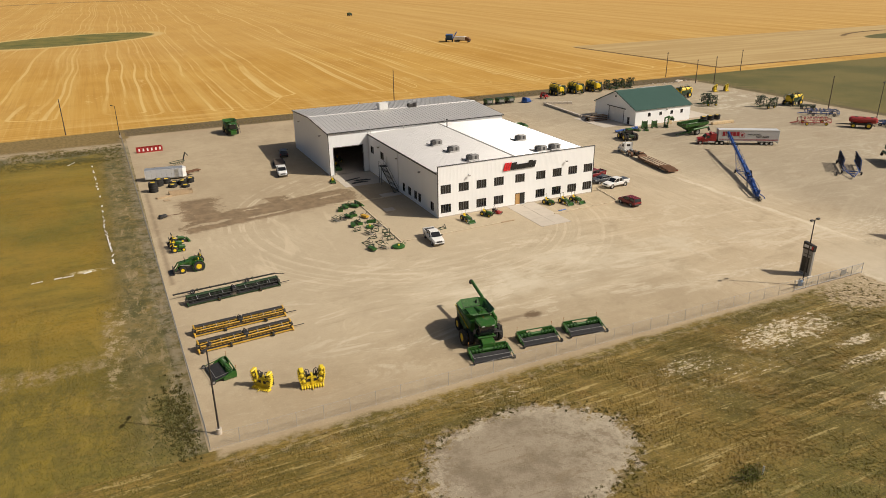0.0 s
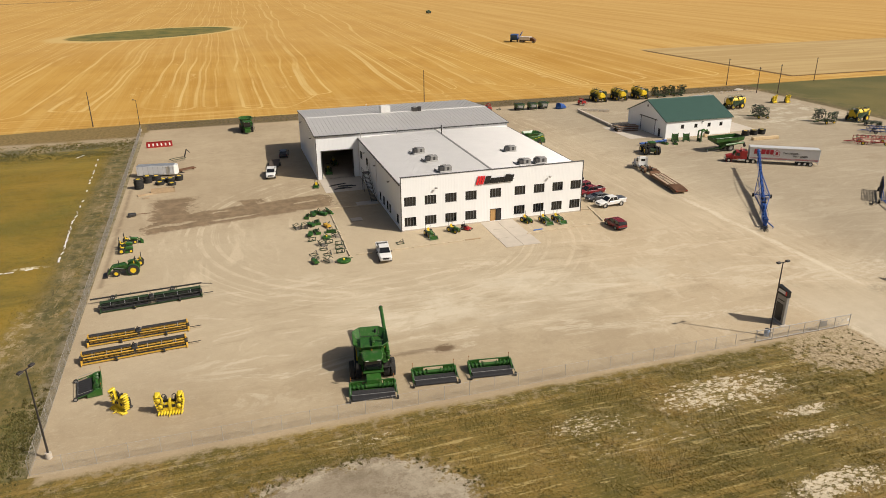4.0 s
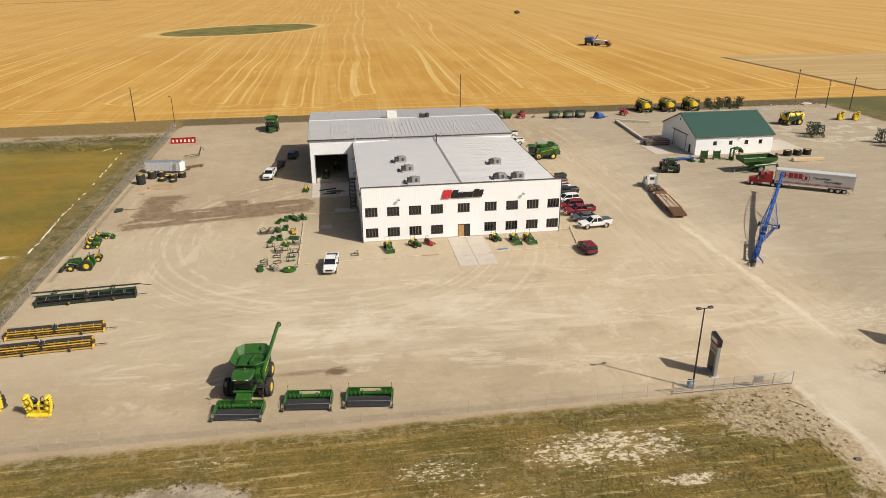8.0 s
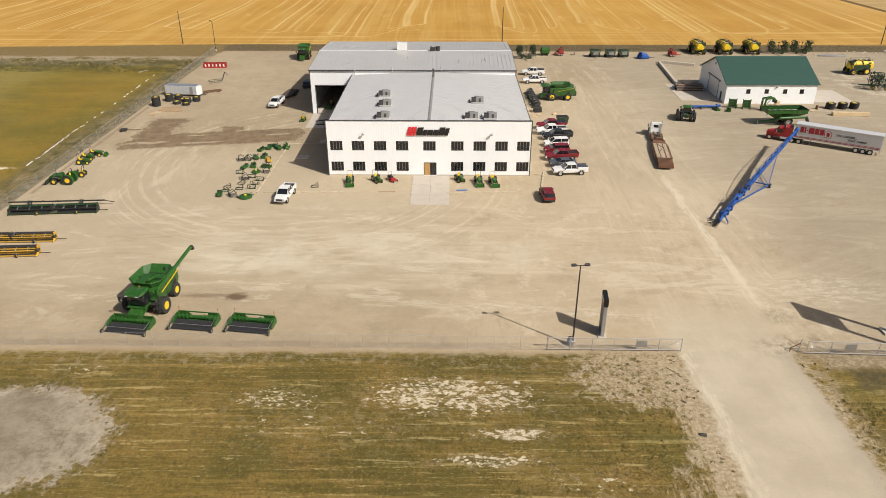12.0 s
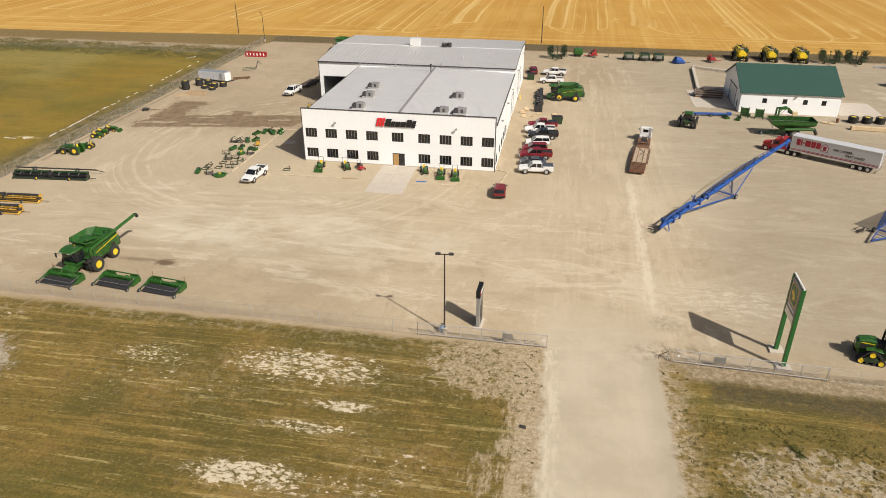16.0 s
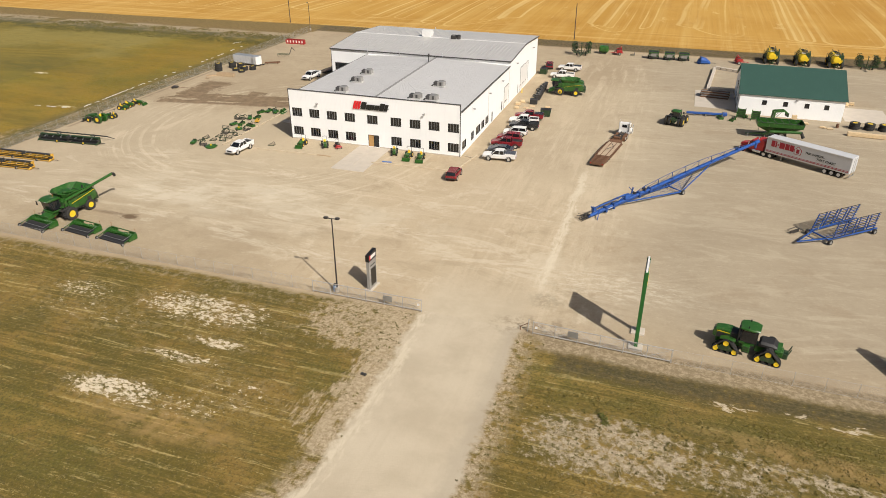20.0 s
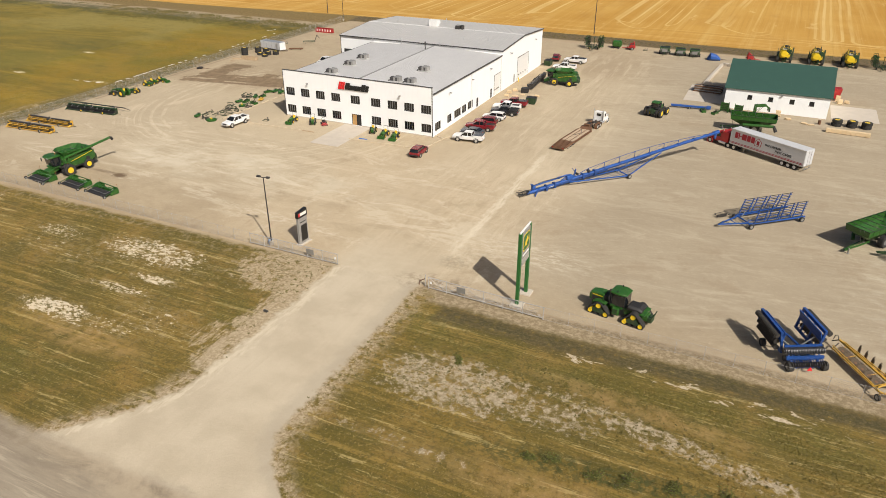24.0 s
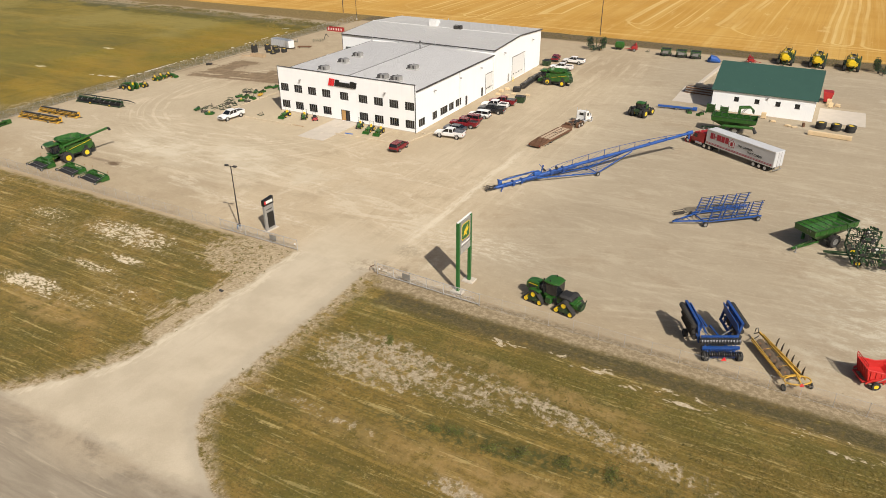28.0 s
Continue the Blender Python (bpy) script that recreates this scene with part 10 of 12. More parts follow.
flat = thing("flatdeck_trailer", at(-18.3, 53.8, -98), "dark flat-deck trailer behind a white pickup", "trailer")
part("deck", Solid().box(-3.6, 3.2, -1.15, 1.15, 0.7, 0.82, c=0.02), POLEWOOD, flat)
part("side_rail", Solid().box(-3.6, 3.2, -1.22, -1.15, 0.62, 0.88).box(-3.6, 3.2, 1.15, 1.22, 0.62, 0.88), BLACK, flat)
part("tongue", Solid().bar((3.2, -0.8, 0.65), (5.0, 0, 0.6), 0.1, 0.12).bar((3.2, 0.8, 0.65), (5.0, 0, 0.6), 0.1, 0.12), BLACK, flat)
part("ramp", Solid().box(-4.4, -3.6, -1.1, 1.1, 0.55, 0.62, m=pose(0, 0, 0.0, 0, -6, 0)), BLACK, flat)
for x in (-1.1, -0.2):
    pair(flat, x, 1.35, 0.36, 0.24, STEEL)

# ---- machines in the front of the yard ----
combine(at(-15.5, -46.0, -98) @ Matrix.Diagonal((1.03, 1.10, 1.05, 1)), "green combine with open grain tank and folded unloading auger")
HEADS = "belt pickup headers"
pickup_header(at(-16.25, -49.9, -98) @ Matrix.Diagonal((0.90, 1, 0.92, 1)), "green belt pickup header mounted on the combine", HEADS)
pickup_header(at(-8.6, -49.1, -97) @ Matrix.Diagonal((0.90, 1, 0.92, 1)), "green belt pickup header resting on the gravel", HEADS)
pickup_header(at(-1.65, -49.6, -98) @ Matrix.Diagonal((0.90, 1, 0.92, 1)), "green belt pickup header at the fence end", HEADS)
pickup_header(at(-47.6, -38.6, 188) @ Matrix.Diagonal((0.92, 0.78, 0.9, 1)), "green belt pickup header turned to the side fence", HEADS)
forage_head(at(-43.6, -44.2, -140) @ Matrix.Diagonal((0.88, 0.85, 0.95, 1)), "yellow folded forage head with black hoses, turned aside")
forage_head(at(-38.3, -46.4, -99) @ Matrix.Diagonal((0.9, 0.92, 1.0, 1)), "yellow folded forage head facing the front fence")
draper_header(at(-43.0, -27.2, -87) @ Matrix.Diagonal((0.72, 1, 0.85, 1)), ORANGE, "amber draper header with a black belt, rear one", group="draper headers")
draper_header(at(-43.1, -31.8, -86) @ Matrix.Diagonal((0.78, 1, 0.9, 1)), ORANGE, "amber draper header with a black belt, front one", group="draper headers")
draper_header(at(-42.0, -17.0, -85) @ Matrix.Diagonal((0.8, 0.97, 0.9, 1)), DARKGREEN, "dark green draper header on its transport wheels", 14.2, group="draper headers")
header_trailer(at(-42.8, -14.2, -86))
loader_tractor(at(-46.3, -4.2, 182))

LINE = "small tractors by the side fence"
compact_tractor(at(-45.4, -1.0, 184), LINE, False)
compact_tractor(at(-47.6, 5.4, 4), LINE, False)
compact_tractor(at(-47.9, 7.6, 3), LINE, False)
compact_tractor(at(-47.3, 9.8, 6), LINE)
FRONT = "small tractors before the entrance front"
compact_tractor(at(4.3, -3.6, -84), FRONT)
compact_tractor(at(9.1, -3.0, -60), FRONT, False)
zero_turn(at(11.7, -2.5, -45), RED, "small red riding mower by the entrance wall")
compact_tractor(at(23.9, -2.5, -70), FRONT, False)
compact_tractor(at(27.2, -3.4, -84), FRONT)
compact_tractor(at(29.8, -3.6, -80), FRONT)
zero_turn(at(-11.0, 33.0, -100), GREEN, "green riding mower outside the workshop bay")
compact_tractor(at(-6.5, 44.0, -95), "machines in the workshop", True)
compact_tractor(at(-4.0, 50.5, -80), "machines in the workshop", False)

# ---- loader attachments and small implements ----
ATTACH = "implements set out in rows"
def bucket(m, mat_=None, label="green tractor loader bucket lying on the gravel"):
    b = thing("loader_bucket", m, label, "bucket", ATTACH)
    part("shell", Solid().prism([(-0.35, 0.02), (0.45, 0.02), (0.45, 0.06), (-0.25, 0.1), (-0.3, 0.75), (-0.4, 0.75)], -0.9, 0.9, "y"), mat_ or GREEN, b)
    for s in (-1, 1):
        part("cheek", Solid().prism([(-0.35, 0.02), (0.45, 0.02), (-0.32, 0.75)], s * 0.9 - 0.02, s * 0.9 + 0.02, "y"), mat_ or GREEN, b)
    part("cutting_edge", Solid().box(0.40, 0.52, -0.92, 0.92, 0.015, 0.05), STEEL, b)
def fork_frame(m, label="dark pallet fork frame with two tines"):
    b = thing("pallet_fork", m, label, "pallet fork", ATTACH)
    part("frame", Solid().bar((0, -0.7, 0.1), (0, 0.7, 0.1), 0.09, 0.09).bar((0, -0.7, 0.75), (0, 0.7, 0.75), 0.09, 0.09).bar((0, -0.7, 0.1), (0, -0.7, 0.75), 0.09, 0.09).bar((0, 0.7, 0.1), (0, 0.7, 0.75), 0.09, 0.09), DARKGREEN, b)
    for s in (-1, 1):
        part("tine", Solid().bar((0.05, s * 0.4, 0.75), (0.05, s * 0.4, 0.08), 0.1, 0.05).bar((0.05, s * 0.4, 0.06), (1.2, s * 0.4, 0.04), 0.1, 0.05), DARKSTEEL, b)
def rotary_cutter(m, r=1.05, label="green round-decked rotary cutter"):
    b = thing("rotary_cutter", m, label, "mower deck", ATTACH)
    part("deck", Solid().lathe([(0.1, r), (0.3, r), (0.36, r * 0.9), (0.38, 0.3)], (0, 0, 0), "z", 18), GREEN, b)
    part("gearbox", Solid().box(-0.16, 0.16, -0.16, 0.16, 0.36, 0.62, c=0.04), YELLOW, b)
    part("drawbar", Solid().bar((0.2, -0.5, 0.35), (1.5, -0.1, 0.5), 0.07, 0.07).bar((0.2, 0.5, 0.35), (1.5, 0.1, 0.5), 0.07, 0.07).bar((0.5, 0, 0.4), (1.2, 0, 1.0), 0.05, 0.05), GREEN, b)
    wheel(b, -r - 0.2, 0, 0.2, 0.14, DARKSTEEL)
def box_blade(m, label="green box blade with a three-point mast"):
    b = thing("box_blade", m, label, "box blade", ATTACH)
    part("blade", Solid().box(-0.35, -0.28, -0.85, 0.85, 0.03, 0.5).box(0.28, 0.35, -0.85, 0.85, 0.08, 0.5), GREEN, b)
    for s in (-1, 1):
        part("side_plate", Solid().box(-0.45, 0.55, s * 0.85 - 0.03, s * 0.85 + 0.03, 0.02, 0.55), GREEN, b)
    part("mast", Solid().bar((0.4, -0.35, 0.5), (0.4, 0, 1.05), 0.07, 0.07).bar((0.4, 0.35, 0.5), (0.4, 0, 1.05), 0.07, 0.07).bar((0.4, 0, 1.05), (-0.3, 0, 0.5), 0.05, 0.05), DARKGREEN, b)
    for k in range(5):
        part("ripper_shank", Solid().box(0.0, 0.1, -0.68 + 0.34 * k - 0.03, -0.68 + 0.34 * k + 0.03, 0.1, 0.75), DARKSTEEL, b)
def tiller(m, mat_=None, label="green rotary tiller with a chain cover"):
    b = thing("rotary_tiller", m, label, "tiller", ATTACH)
    part("hood", Solid().prism([(-0.5, 0.25), (-0.4, 0.6), (0.25, 0.65), (0.45, 0.3)], -0.8, 0.8, "y"), mat_ or GREEN, b)
    part("chain_cover", Solid().box(-0.4, 0.3, 0.8, 0.92, 0.15, 0.75, c=0.03), DARKSTEEL, b)
    part("mast", Solid().bar((0.3, -0.3, 0.6), (0.45, 0, 1.1), 0.06, 0.06).bar((0.3, 0.3, 0.6), (0.45, 0, 1.1), 0.06, 0.06), DARKGREEN, b)
    part("rotor", Solid().rod((0, -0.78, 0.25), (0, 0.78, 0.25), 0.2, n=8), DARKSTEEL, b)
def grapple(m, label="dark green grapple fork with curved tines"):
    b = thing("grapple_fork", m, label, "grapple", ATTACH)
    part("frame", Solid().bar((-0.3, -0.85, 0.7), (-0.3, 0.85, 0.7), 0.1, 0.1).bar((-0.3, -0.85, 0.2), (-0.3, 0.85, 0.2), 0.1, 0.1), DARKGREEN, b)
    for k in range(7):
        y = -0.8 + 1.6 * k / 6
        part("tine", Solid().tube([(-0.3, y, 0.7), (-0.25, y, 0.1), (0.7, y, 0.05), (0.95, y, 0.18)], 0.035, 5), DARKSTEEL, b)
    for s in (-1, 1):
        part("upper_jaw", Solid().tube([(-0.3, s * 0.4, 0.75), (0.4, s * 0.4, 1.05), (0.85, s * 0.4, 0.6)], 0.05, 6), DARKGREEN, b)
def quick_frame(m, label="open dark steel attachment frame"):
    b = thing("attachment_frame", m, label, "frame", ATTACH)
    part("frame", Solid().bar((-0.6, -0.5, 0.08), (0.6, -0.5, 0.08), 0.08, 0.08).bar((-0.6, 0.5, 0.08), (0.6, 0.5, 0.08), 0.08, 0.08).bar((-0.6, -0.5, 0.08), (-0.6, 0.5, 0.08), 0.08, 0.08).bar((0.6, -0.5, 0.08), (0.6, 0.5, 0.08), 0.08, 0.08), DARKGREEN, b)
    part("mast", Solid().bar((0.6, -0.4, 0.1), (0.55, 0, 0.8), 0.06, 0.06).bar((0.6, 0.4, 0.1), (0.55, 0, 0.8), 0.06, 0.06).bar((0.55, 0, 0.8), (-0.5, 0, 0.12), 0.05, 0.05), DARKSTEEL, b)

bucket(at(-10.9, 14.6, 20), label="large green loader bucket standing in the row")
bucket(at(-10.9, 15.8, 15))
tiller(at(-12.3, 13.9, 40)); tiller(at(-14.2, 14.2, 10)); box_blade(at(-15.6, 13.2, -20)); box_blade(at(-13.2, 15.2, 60))
grapple(at(-18.4, 7.7, 15)); grapple(at(-17.0, 8.0, -10)); tiller(at(-15.4, 8.3, 30)); box_blade(at(-14.2, 9.3, 0))
tiller(at(-12.6, 6.9, 20), ORANGE, "amber rotary tiller with a chain cover")
box_blade(at(-15.0, 4.2, 10)); tiller(at(-16.3, 3.2, -15)); rotary_cutter(at(-13.7, 1.2, 100), 0.8); grapple(at(-12.1, 1.4, 20))
box_blade(at(-12.4, 3.8, 75)); fork_frame(at(-16.4, 0.4, 100)); grapple(at(-15.1, -2.0, 15)); fork_frame(at(-13.7, -1.6, 95))
fork_frame(at(-12.0, -2.8, 85)); quick_frame(at(-17.0, -5.9, 10)); quick_frame(at(-15.0, -4.1, 0)); quick_frame(at(-14.7, -6.6, 5))
fork_frame(at(-12.4, -4.7, 100)); fork_frame(at(-12.5, -6.6, 95)); quick_frame(at(-16.9, -7.6, -5)); tiller(at(-17.2, -9.7, 15))
grapple(at(-15.2, -9.8, 30)); rotary_cutter(at(-12.6, -10.4, 10), 1.15)
quick_frame(at(-1.7, -5.4, 8), "low black steel attachment frame by the wall")

# ---- side of the yard towards the hay land ----
tyre_stack(at(-48.4, 44.6), 4)
tyre_stack(at(-46.9, 49.0), 3, 0.95)
tyre_stack(at(-44.2, 46.6), 1, 0.95, 0.7, "large black tractor tyre with a yellow rim, lying flat")
tyre_stack(at(-42.0, 47.6), 2, 0.9)
tyre_stack(at(-40.2, 48.9), 2, 0.9)
tyre_stack(at(-45.2, 50.6), 2, 0.95)
tyre_stack(at(-41.6, 45.4), 1, 0.9, 0.6, "large black tractor tyre with a yellow rim, lying flat")
tyre_stack(at(-43.6, 49.2), 1, 0.9, 0.6, "large black tractor tyre with a yellow rim, lying flat")
box = thing("enclosed_trailer", at(-45.0, 54.2, -8), "white enclosed cargo trailer by the side fence", "trailer")
part("box", Solid().box(-4.3, 4.0, -1.2, 1.2, 0.5, 2.6, c=0.02), TRAILERWHITE, box)
for k in range(8):
    part("side_seam", Solid().box(-4.0 + k * 1.1, -3.96 + k * 1.1, -1.215, -1.2, 0.55, 2.58), STEEL, box)
part("side_door", Solid().box(2.2, 3.1, -1.23, -1.2, 0.6, 2.4), ALU, box)
part("nose", Solid().prism([(-1.2, 0.0), (1.2, 0.0), (0.5, 0.7), (-0.5, 0.7)], 0.5, 2.55, "z", pose(4.0, 0, 0, 0, 0, -90)), WHITE, box)
part("roof_cap", Solid().box(-4.3, 4.0, -1.15, 1.15, 2.6, 2.66, c=0.02), ALU, box)
part("trim_rail", Solid().box(-4.3, 4.0, -1.23, -1.2, 0.5, 0.7).box(-4.3, 4.0, 1.2, 1.23, 0.5, 0.7), ALU, box)
part("tongue", Solid().bar((4.5, -0.5, 0.5), (6.0, 0, 0.5), 0.1, 0.12).bar((4.5, 0.5, 0.5), (6.0, 0, 0.5), 0.1, 0.12), BLACK, box)
for x in (-1.3, -0.4):
    pair(box, x, 1.15, 0.36, 0.24, STEEL)
crate = thing("timber_crate", at(-43.2, 40.3, 5), "long low weathered timber crate beside stacked tyres", "crate")
for k in range(3):
    part("side_board", Solid().box(-2.4, 2.4, -0.75, -0.7, 0.1 + 0.25 * k, 0.32 + 0.25 * k).box(-2.4, 2.4, 0.7, 0.75, 0.1 + 0.25 * k, 0.32 + 0.25 * k), WOOD, crate)
part("end_board", Solid().box(-2.45, -2.4, -0.75, 0.75, 0.1, 0.85).box(2.4, 2.45, -0.75, 0.75, 0.1, 0.85), WOOD, crate)
part("floor_board", Solid().box(-2.4, 2.4, -0.7, 0.7, 0.0, 0.12), WOOD, crate)
single("weathered_skid", Solid().box(-1.6, 1.6, -0.5, 0.5, 0.15, 0.3).box(-1.6, 1.6, -0.5, -0.35, 0, 0.15).box(-1.6, 1.6, 0.35, 0.5, 0, 0.15), WOOD, "weathered timber skid by the tyre stacks", "skid", m=at(-46.8, 39.3, 20))

def pallet(m, mat_=WOOD, label="wooden pallet on the gravel", group="loose pallets", load=0):
    p = thing("pallet", m, label, "pallet", group)
    slat = Solid().box(-0.6, 0.6, -0.05, 0.05, 0.12, 0.145).mesh("slat")
    for k in range(7):
        part("slat", slat, mat_, p, at=pose(0, -0.45 + 0.15 * k, 0))
    for x in (-0.55, 0, 0.55):
        part("runner", Solid().box(x - 0.05, x + 0.05, -0.5, 0.5, 0.0, 0.12), mat_, p)
    if load:
        part("load", Solid().box(-0.5, 0.5, -0.42, 0.42, 0.145, 0.145 + load, c=0.03), PALE, p)
pallet(at(-46.5, 36.6, 10), label="wooden pallet near the tyre stacks")
rack = thing("red_steel_rack", at(-46.2, 84.2, 2), "red steel crop-lifter rack with white panels", "rack")
part("beam", Solid().bar((-3.3, -0.5, 0.12), (3.3, -0.5, 0.12), 0.14, 0.26).bar((-3.3, 0.5, 0.12), (3.3, 0.5, 0.12), 0.14, 0.26).bar((-3.3, 0.5, 1.35), (3.3, 0.5, 1.35), 0.12, 0.14), RED, rack)
part("side_sheet", Solid().box(-3.3, 3.3, -0.56, -0.5, 0.3, 1.3).box(-3.3, 3.3, 0.5, 0.56, 0.3, 1.3), RED, rack)
for k in range(6):
    x = -2.6 + 1.05 * k
    part("white_panel", Solid().box(x - 0.2, x + 0.2, -0.60, -0.56, 0.4, 1.15), WHITE, rack)
    part("rib", Solid().box(x + 0.45, x + 0.55, -0.5, 0.5, 0.2, 1.35), RED, rack)
hitch = thing("drag_hitch", at(-48.0, 25.2, 10), "small dark steel hitch implement with a drawbar", "implement")
part("body", Solid().box(-0.7, 0.5, -0.5, 0.5, 0.2, 0.6, c=0.06).rod((-0.7, -0.6, 0.3), (-0.7, 0.6, 0.3), 0.31, n=10), DARKSTEEL, hitch)
part("drawbar", Solid().bar((0.5, 0, 0.35), (3.2, 0.1, 0.15), 0.08, 0.08), RUST, hitch)
scrap = thing("folded_cultivator", at(-41.0, 67.5, 30), "dark folded cultivator with a raised drawbar", "cultivator")
part("frame", Solid().bar((-1.8, -0.8, 0.5), (1.8, -0.8, 0.5), 0.1, 0.1).bar((-1.8, 0.8, 0.5), (1.8, 0.8, 0.5), 0.1, 0.1).bar((-1.8, -0.8, 0.5), (-1.8, 0.8, 0.5), 0.1, 0.1).bar((1.8, -0.8, 0.5), (1.8, 0.8, 0.5), 0.1, 0.1), DARKGREEN, scrap)
part("drawbar", Solid().bar((1.8, 0, 0.5), (2.6, 0, 2.4), 0.3, 0.16).bar((2.6, 0, 2.4), (3.4, 0, 1.4), 0.25, 0.12), BLACK, scrap)
for k in range(6):
    part("shank", Solid().tube([(-1.6 + 0.6 * k, -0.8, 0.5), (-1.8 + 0.6 * k, -1.0, 0.3), (-1.6 + 0.6 * k, -1.1, 0.02)], 0.04, 5), DARKGREEN, scrap)
steel = thing("steel_rack", at(-38.8, 57.3, 28), "low rusty steel rack of beams", "rack")
for k in range(5):
    part("beam", Solid().bar((-2.2, -0.7 + 0.35 * k, 0.35), (2.2, -0.7 + 0.35 * k, 0.35), 0.1, 0.12), RUST, steel)
for x in (-1.5, 1.5):
    part("bearer", Solid().bar((x, -0.9, 0.15), (x, 0.9, 0.15), 0.15, 0.25), RUST, steel)
quick_frame(at(-47.0, 63.0, 40), "small dark implement frame in the weeds")
combine(at(-22.5, 95.0, -88), "green combine without header at the back of the yard", False, False)
for i, (x, y, yaw) in enumerate(((-5.5, 30.2, 8), (-4.4, 31.6, -5), (-6.2, 33.0, 15))):
    s = Solid().bar((-2.0, 0, 0.12), (2.0, 0.3 * (i - 1), 0.12), 0.2, 0.16).bar((-1.4, 0.4, 0.1), (1.2, 0.5, 0.1), 0.16, 0.14)
    single("dark_steel_beams", s, DARKSTEEL, "dark steel beams lying before the bay", "steel beams", "loose steel by the bay", m=at(x, y, yaw))
single("concrete_slab", Solid().box(-1.1, 1.1, -0.9, 0.9, 0, 0.1, c=0.02), CONCRETE, "small pale concrete slab near the stair", "concrete slab", m=at(-6.6, 9.4, 0))
single("concrete_step", Solid().box(-2.2, 2.2, -1.1, 1.1, 0, 0.12, c=0.02), CONCRETE, "concrete landing at the foot of the stair", "concrete slab", kind="structure", m=at(-2.6, 18.6, 0))

# ---- right-hand side of the building ----
combine(at(46.9, 51.6, 183), "green combine with a dark header, parked beside the workshop", False, False)
draper_header(at(42.0, 50.0, 183), DARKSTEEL, "dark steel draper header mounted on the side combine", 13.0, group="draper headers")
bin_ = thing("waste_skip", at(47.0, 32.0, 8), "dark green steel waste skip", "skip")
part("body", Solid().prism([(-1.0, 0.12), (1.0, 0.12), (1.2, 1.5), (-1.2, 1.5)], -0.9, 0.9, "y"), DARKGREEN, bin_)
part("lid", Solid().box(-1.22, 1.22, -0.92, 0.92, 1.5, 1.58, c=0.03), BLACK, bin_)
part("skid", Solid().box(-0.9, 0.9, -0.8, -0.65, 0, 0.12).box(-0.9, 0.9, 0.65, 0.8, 0, 0.12), DARKSTEEL, bin_)
bin2 = copy_thing(bin_, at(38.8, 70.6, 90))
for x, y, yaw, ld in ((39.4, 35.6, 10, 0.3), (41.3, 36.6, -20, 0), (39.0, 38.6, 0, 0.5), (42.6, 38.2, 15, 0.0), (46.2, 38.4, 5, 0.2), (39.6, 41.0, 30, 0.4)):
    pallet(at(x, y, yaw), PALE, "pale wooden pallet by the workshop wall" + (" with a low load" if ld else ""), "pallets by the workshop wall", ld)
single("yellow_bollard", Solid().rod((0, 0, 0), (0, 0, 1.2), 0.12, n=12), YELLOW, "yellow bollard beside the overhead door", "bollard", m=at(37.5, 49.4, 0))
cage = thing("black_bin", at(42.4, 40.6, 10), "black plastic bulk bin by pallets", "bin")
part("body", Solid().box(-0.9, 0.9, -0.7, 0.7, 0.1, 1.2, c=0.06), BLACK, cage)
part("foot", Solid().box(-0.8, 0.8, -0.6, -0.4, 0, 0.1).box(-0.8, 0.8, 0.4, 0.6, 0, 0.1), BLACK, cage)

truck_tractor(at(65.35, 23.3, 81.3), WHITE, "white day-cab truck tractor hitched to a lowbed", False)
lowboy_trailer(at(63.4, 10.3, 81.3))
truck_tractor(at(91.15, 21.1, 148.5), RED, "red conventional truck tractor hitched to a white trailer")
van_trailer(at(99.7, 15.95, 148.5), 15.7)
dual_tractor(at(75.3, 35.2, 76))
grain_auger((64.1, -20.0, 0.35), (89.9, 13.4, 4.5), (76.7, -4.2, 0))
small = thing("blue_conveyor", at(81.5, 43.7, 6), "short blue grain conveyor lying near the shed", "conveyor")
part("tube", Solid().box(-4.2, 4.2, -0.3, 0.3, 0.35, 0.75, c=0.05), BLUE, small)
part("hood", Solid().box(3.6, 4.6, -0.4, 0.4, 0.25, 0.95, c=0.08), BLUE, small)
part("leg", Solid().bar((-2.5, -0.5, 0.0), (-2.5, 0.0, 0.5), 0.08, 0.08).bar((2.0, 0.5, 0.0), (2.0, 0.0, 0.5), 0.08, 0.08), STEEL, small)
pair(small, 0.0, 0.6, 0.3, 0.2, STEEL)
grain_cart(at(95.4, 31.9, 183), "green grain cart standing behind the white trailer", 1)
grain_cart(at(115.3, -15.7, 233), "green grain cart with tarp bows over its hopper")
heavy_harrow(at(99.3, -15.0, 222.5))
disc_harrow(at(106.7, -51.2, 118))
wheel_rake(at(112.7, -50.0, 124))
rock_picker(at(122.3, -48.1, 25))
track_tractor(at(86.5, -49.9, 169))
folded_drill(at(120.9, -18.6, 190) @ Matrix.Diagonal((1.25, 1.1, 1.0, 1)), "dense green folded air drill beside the grain cart", 5.6, 5)

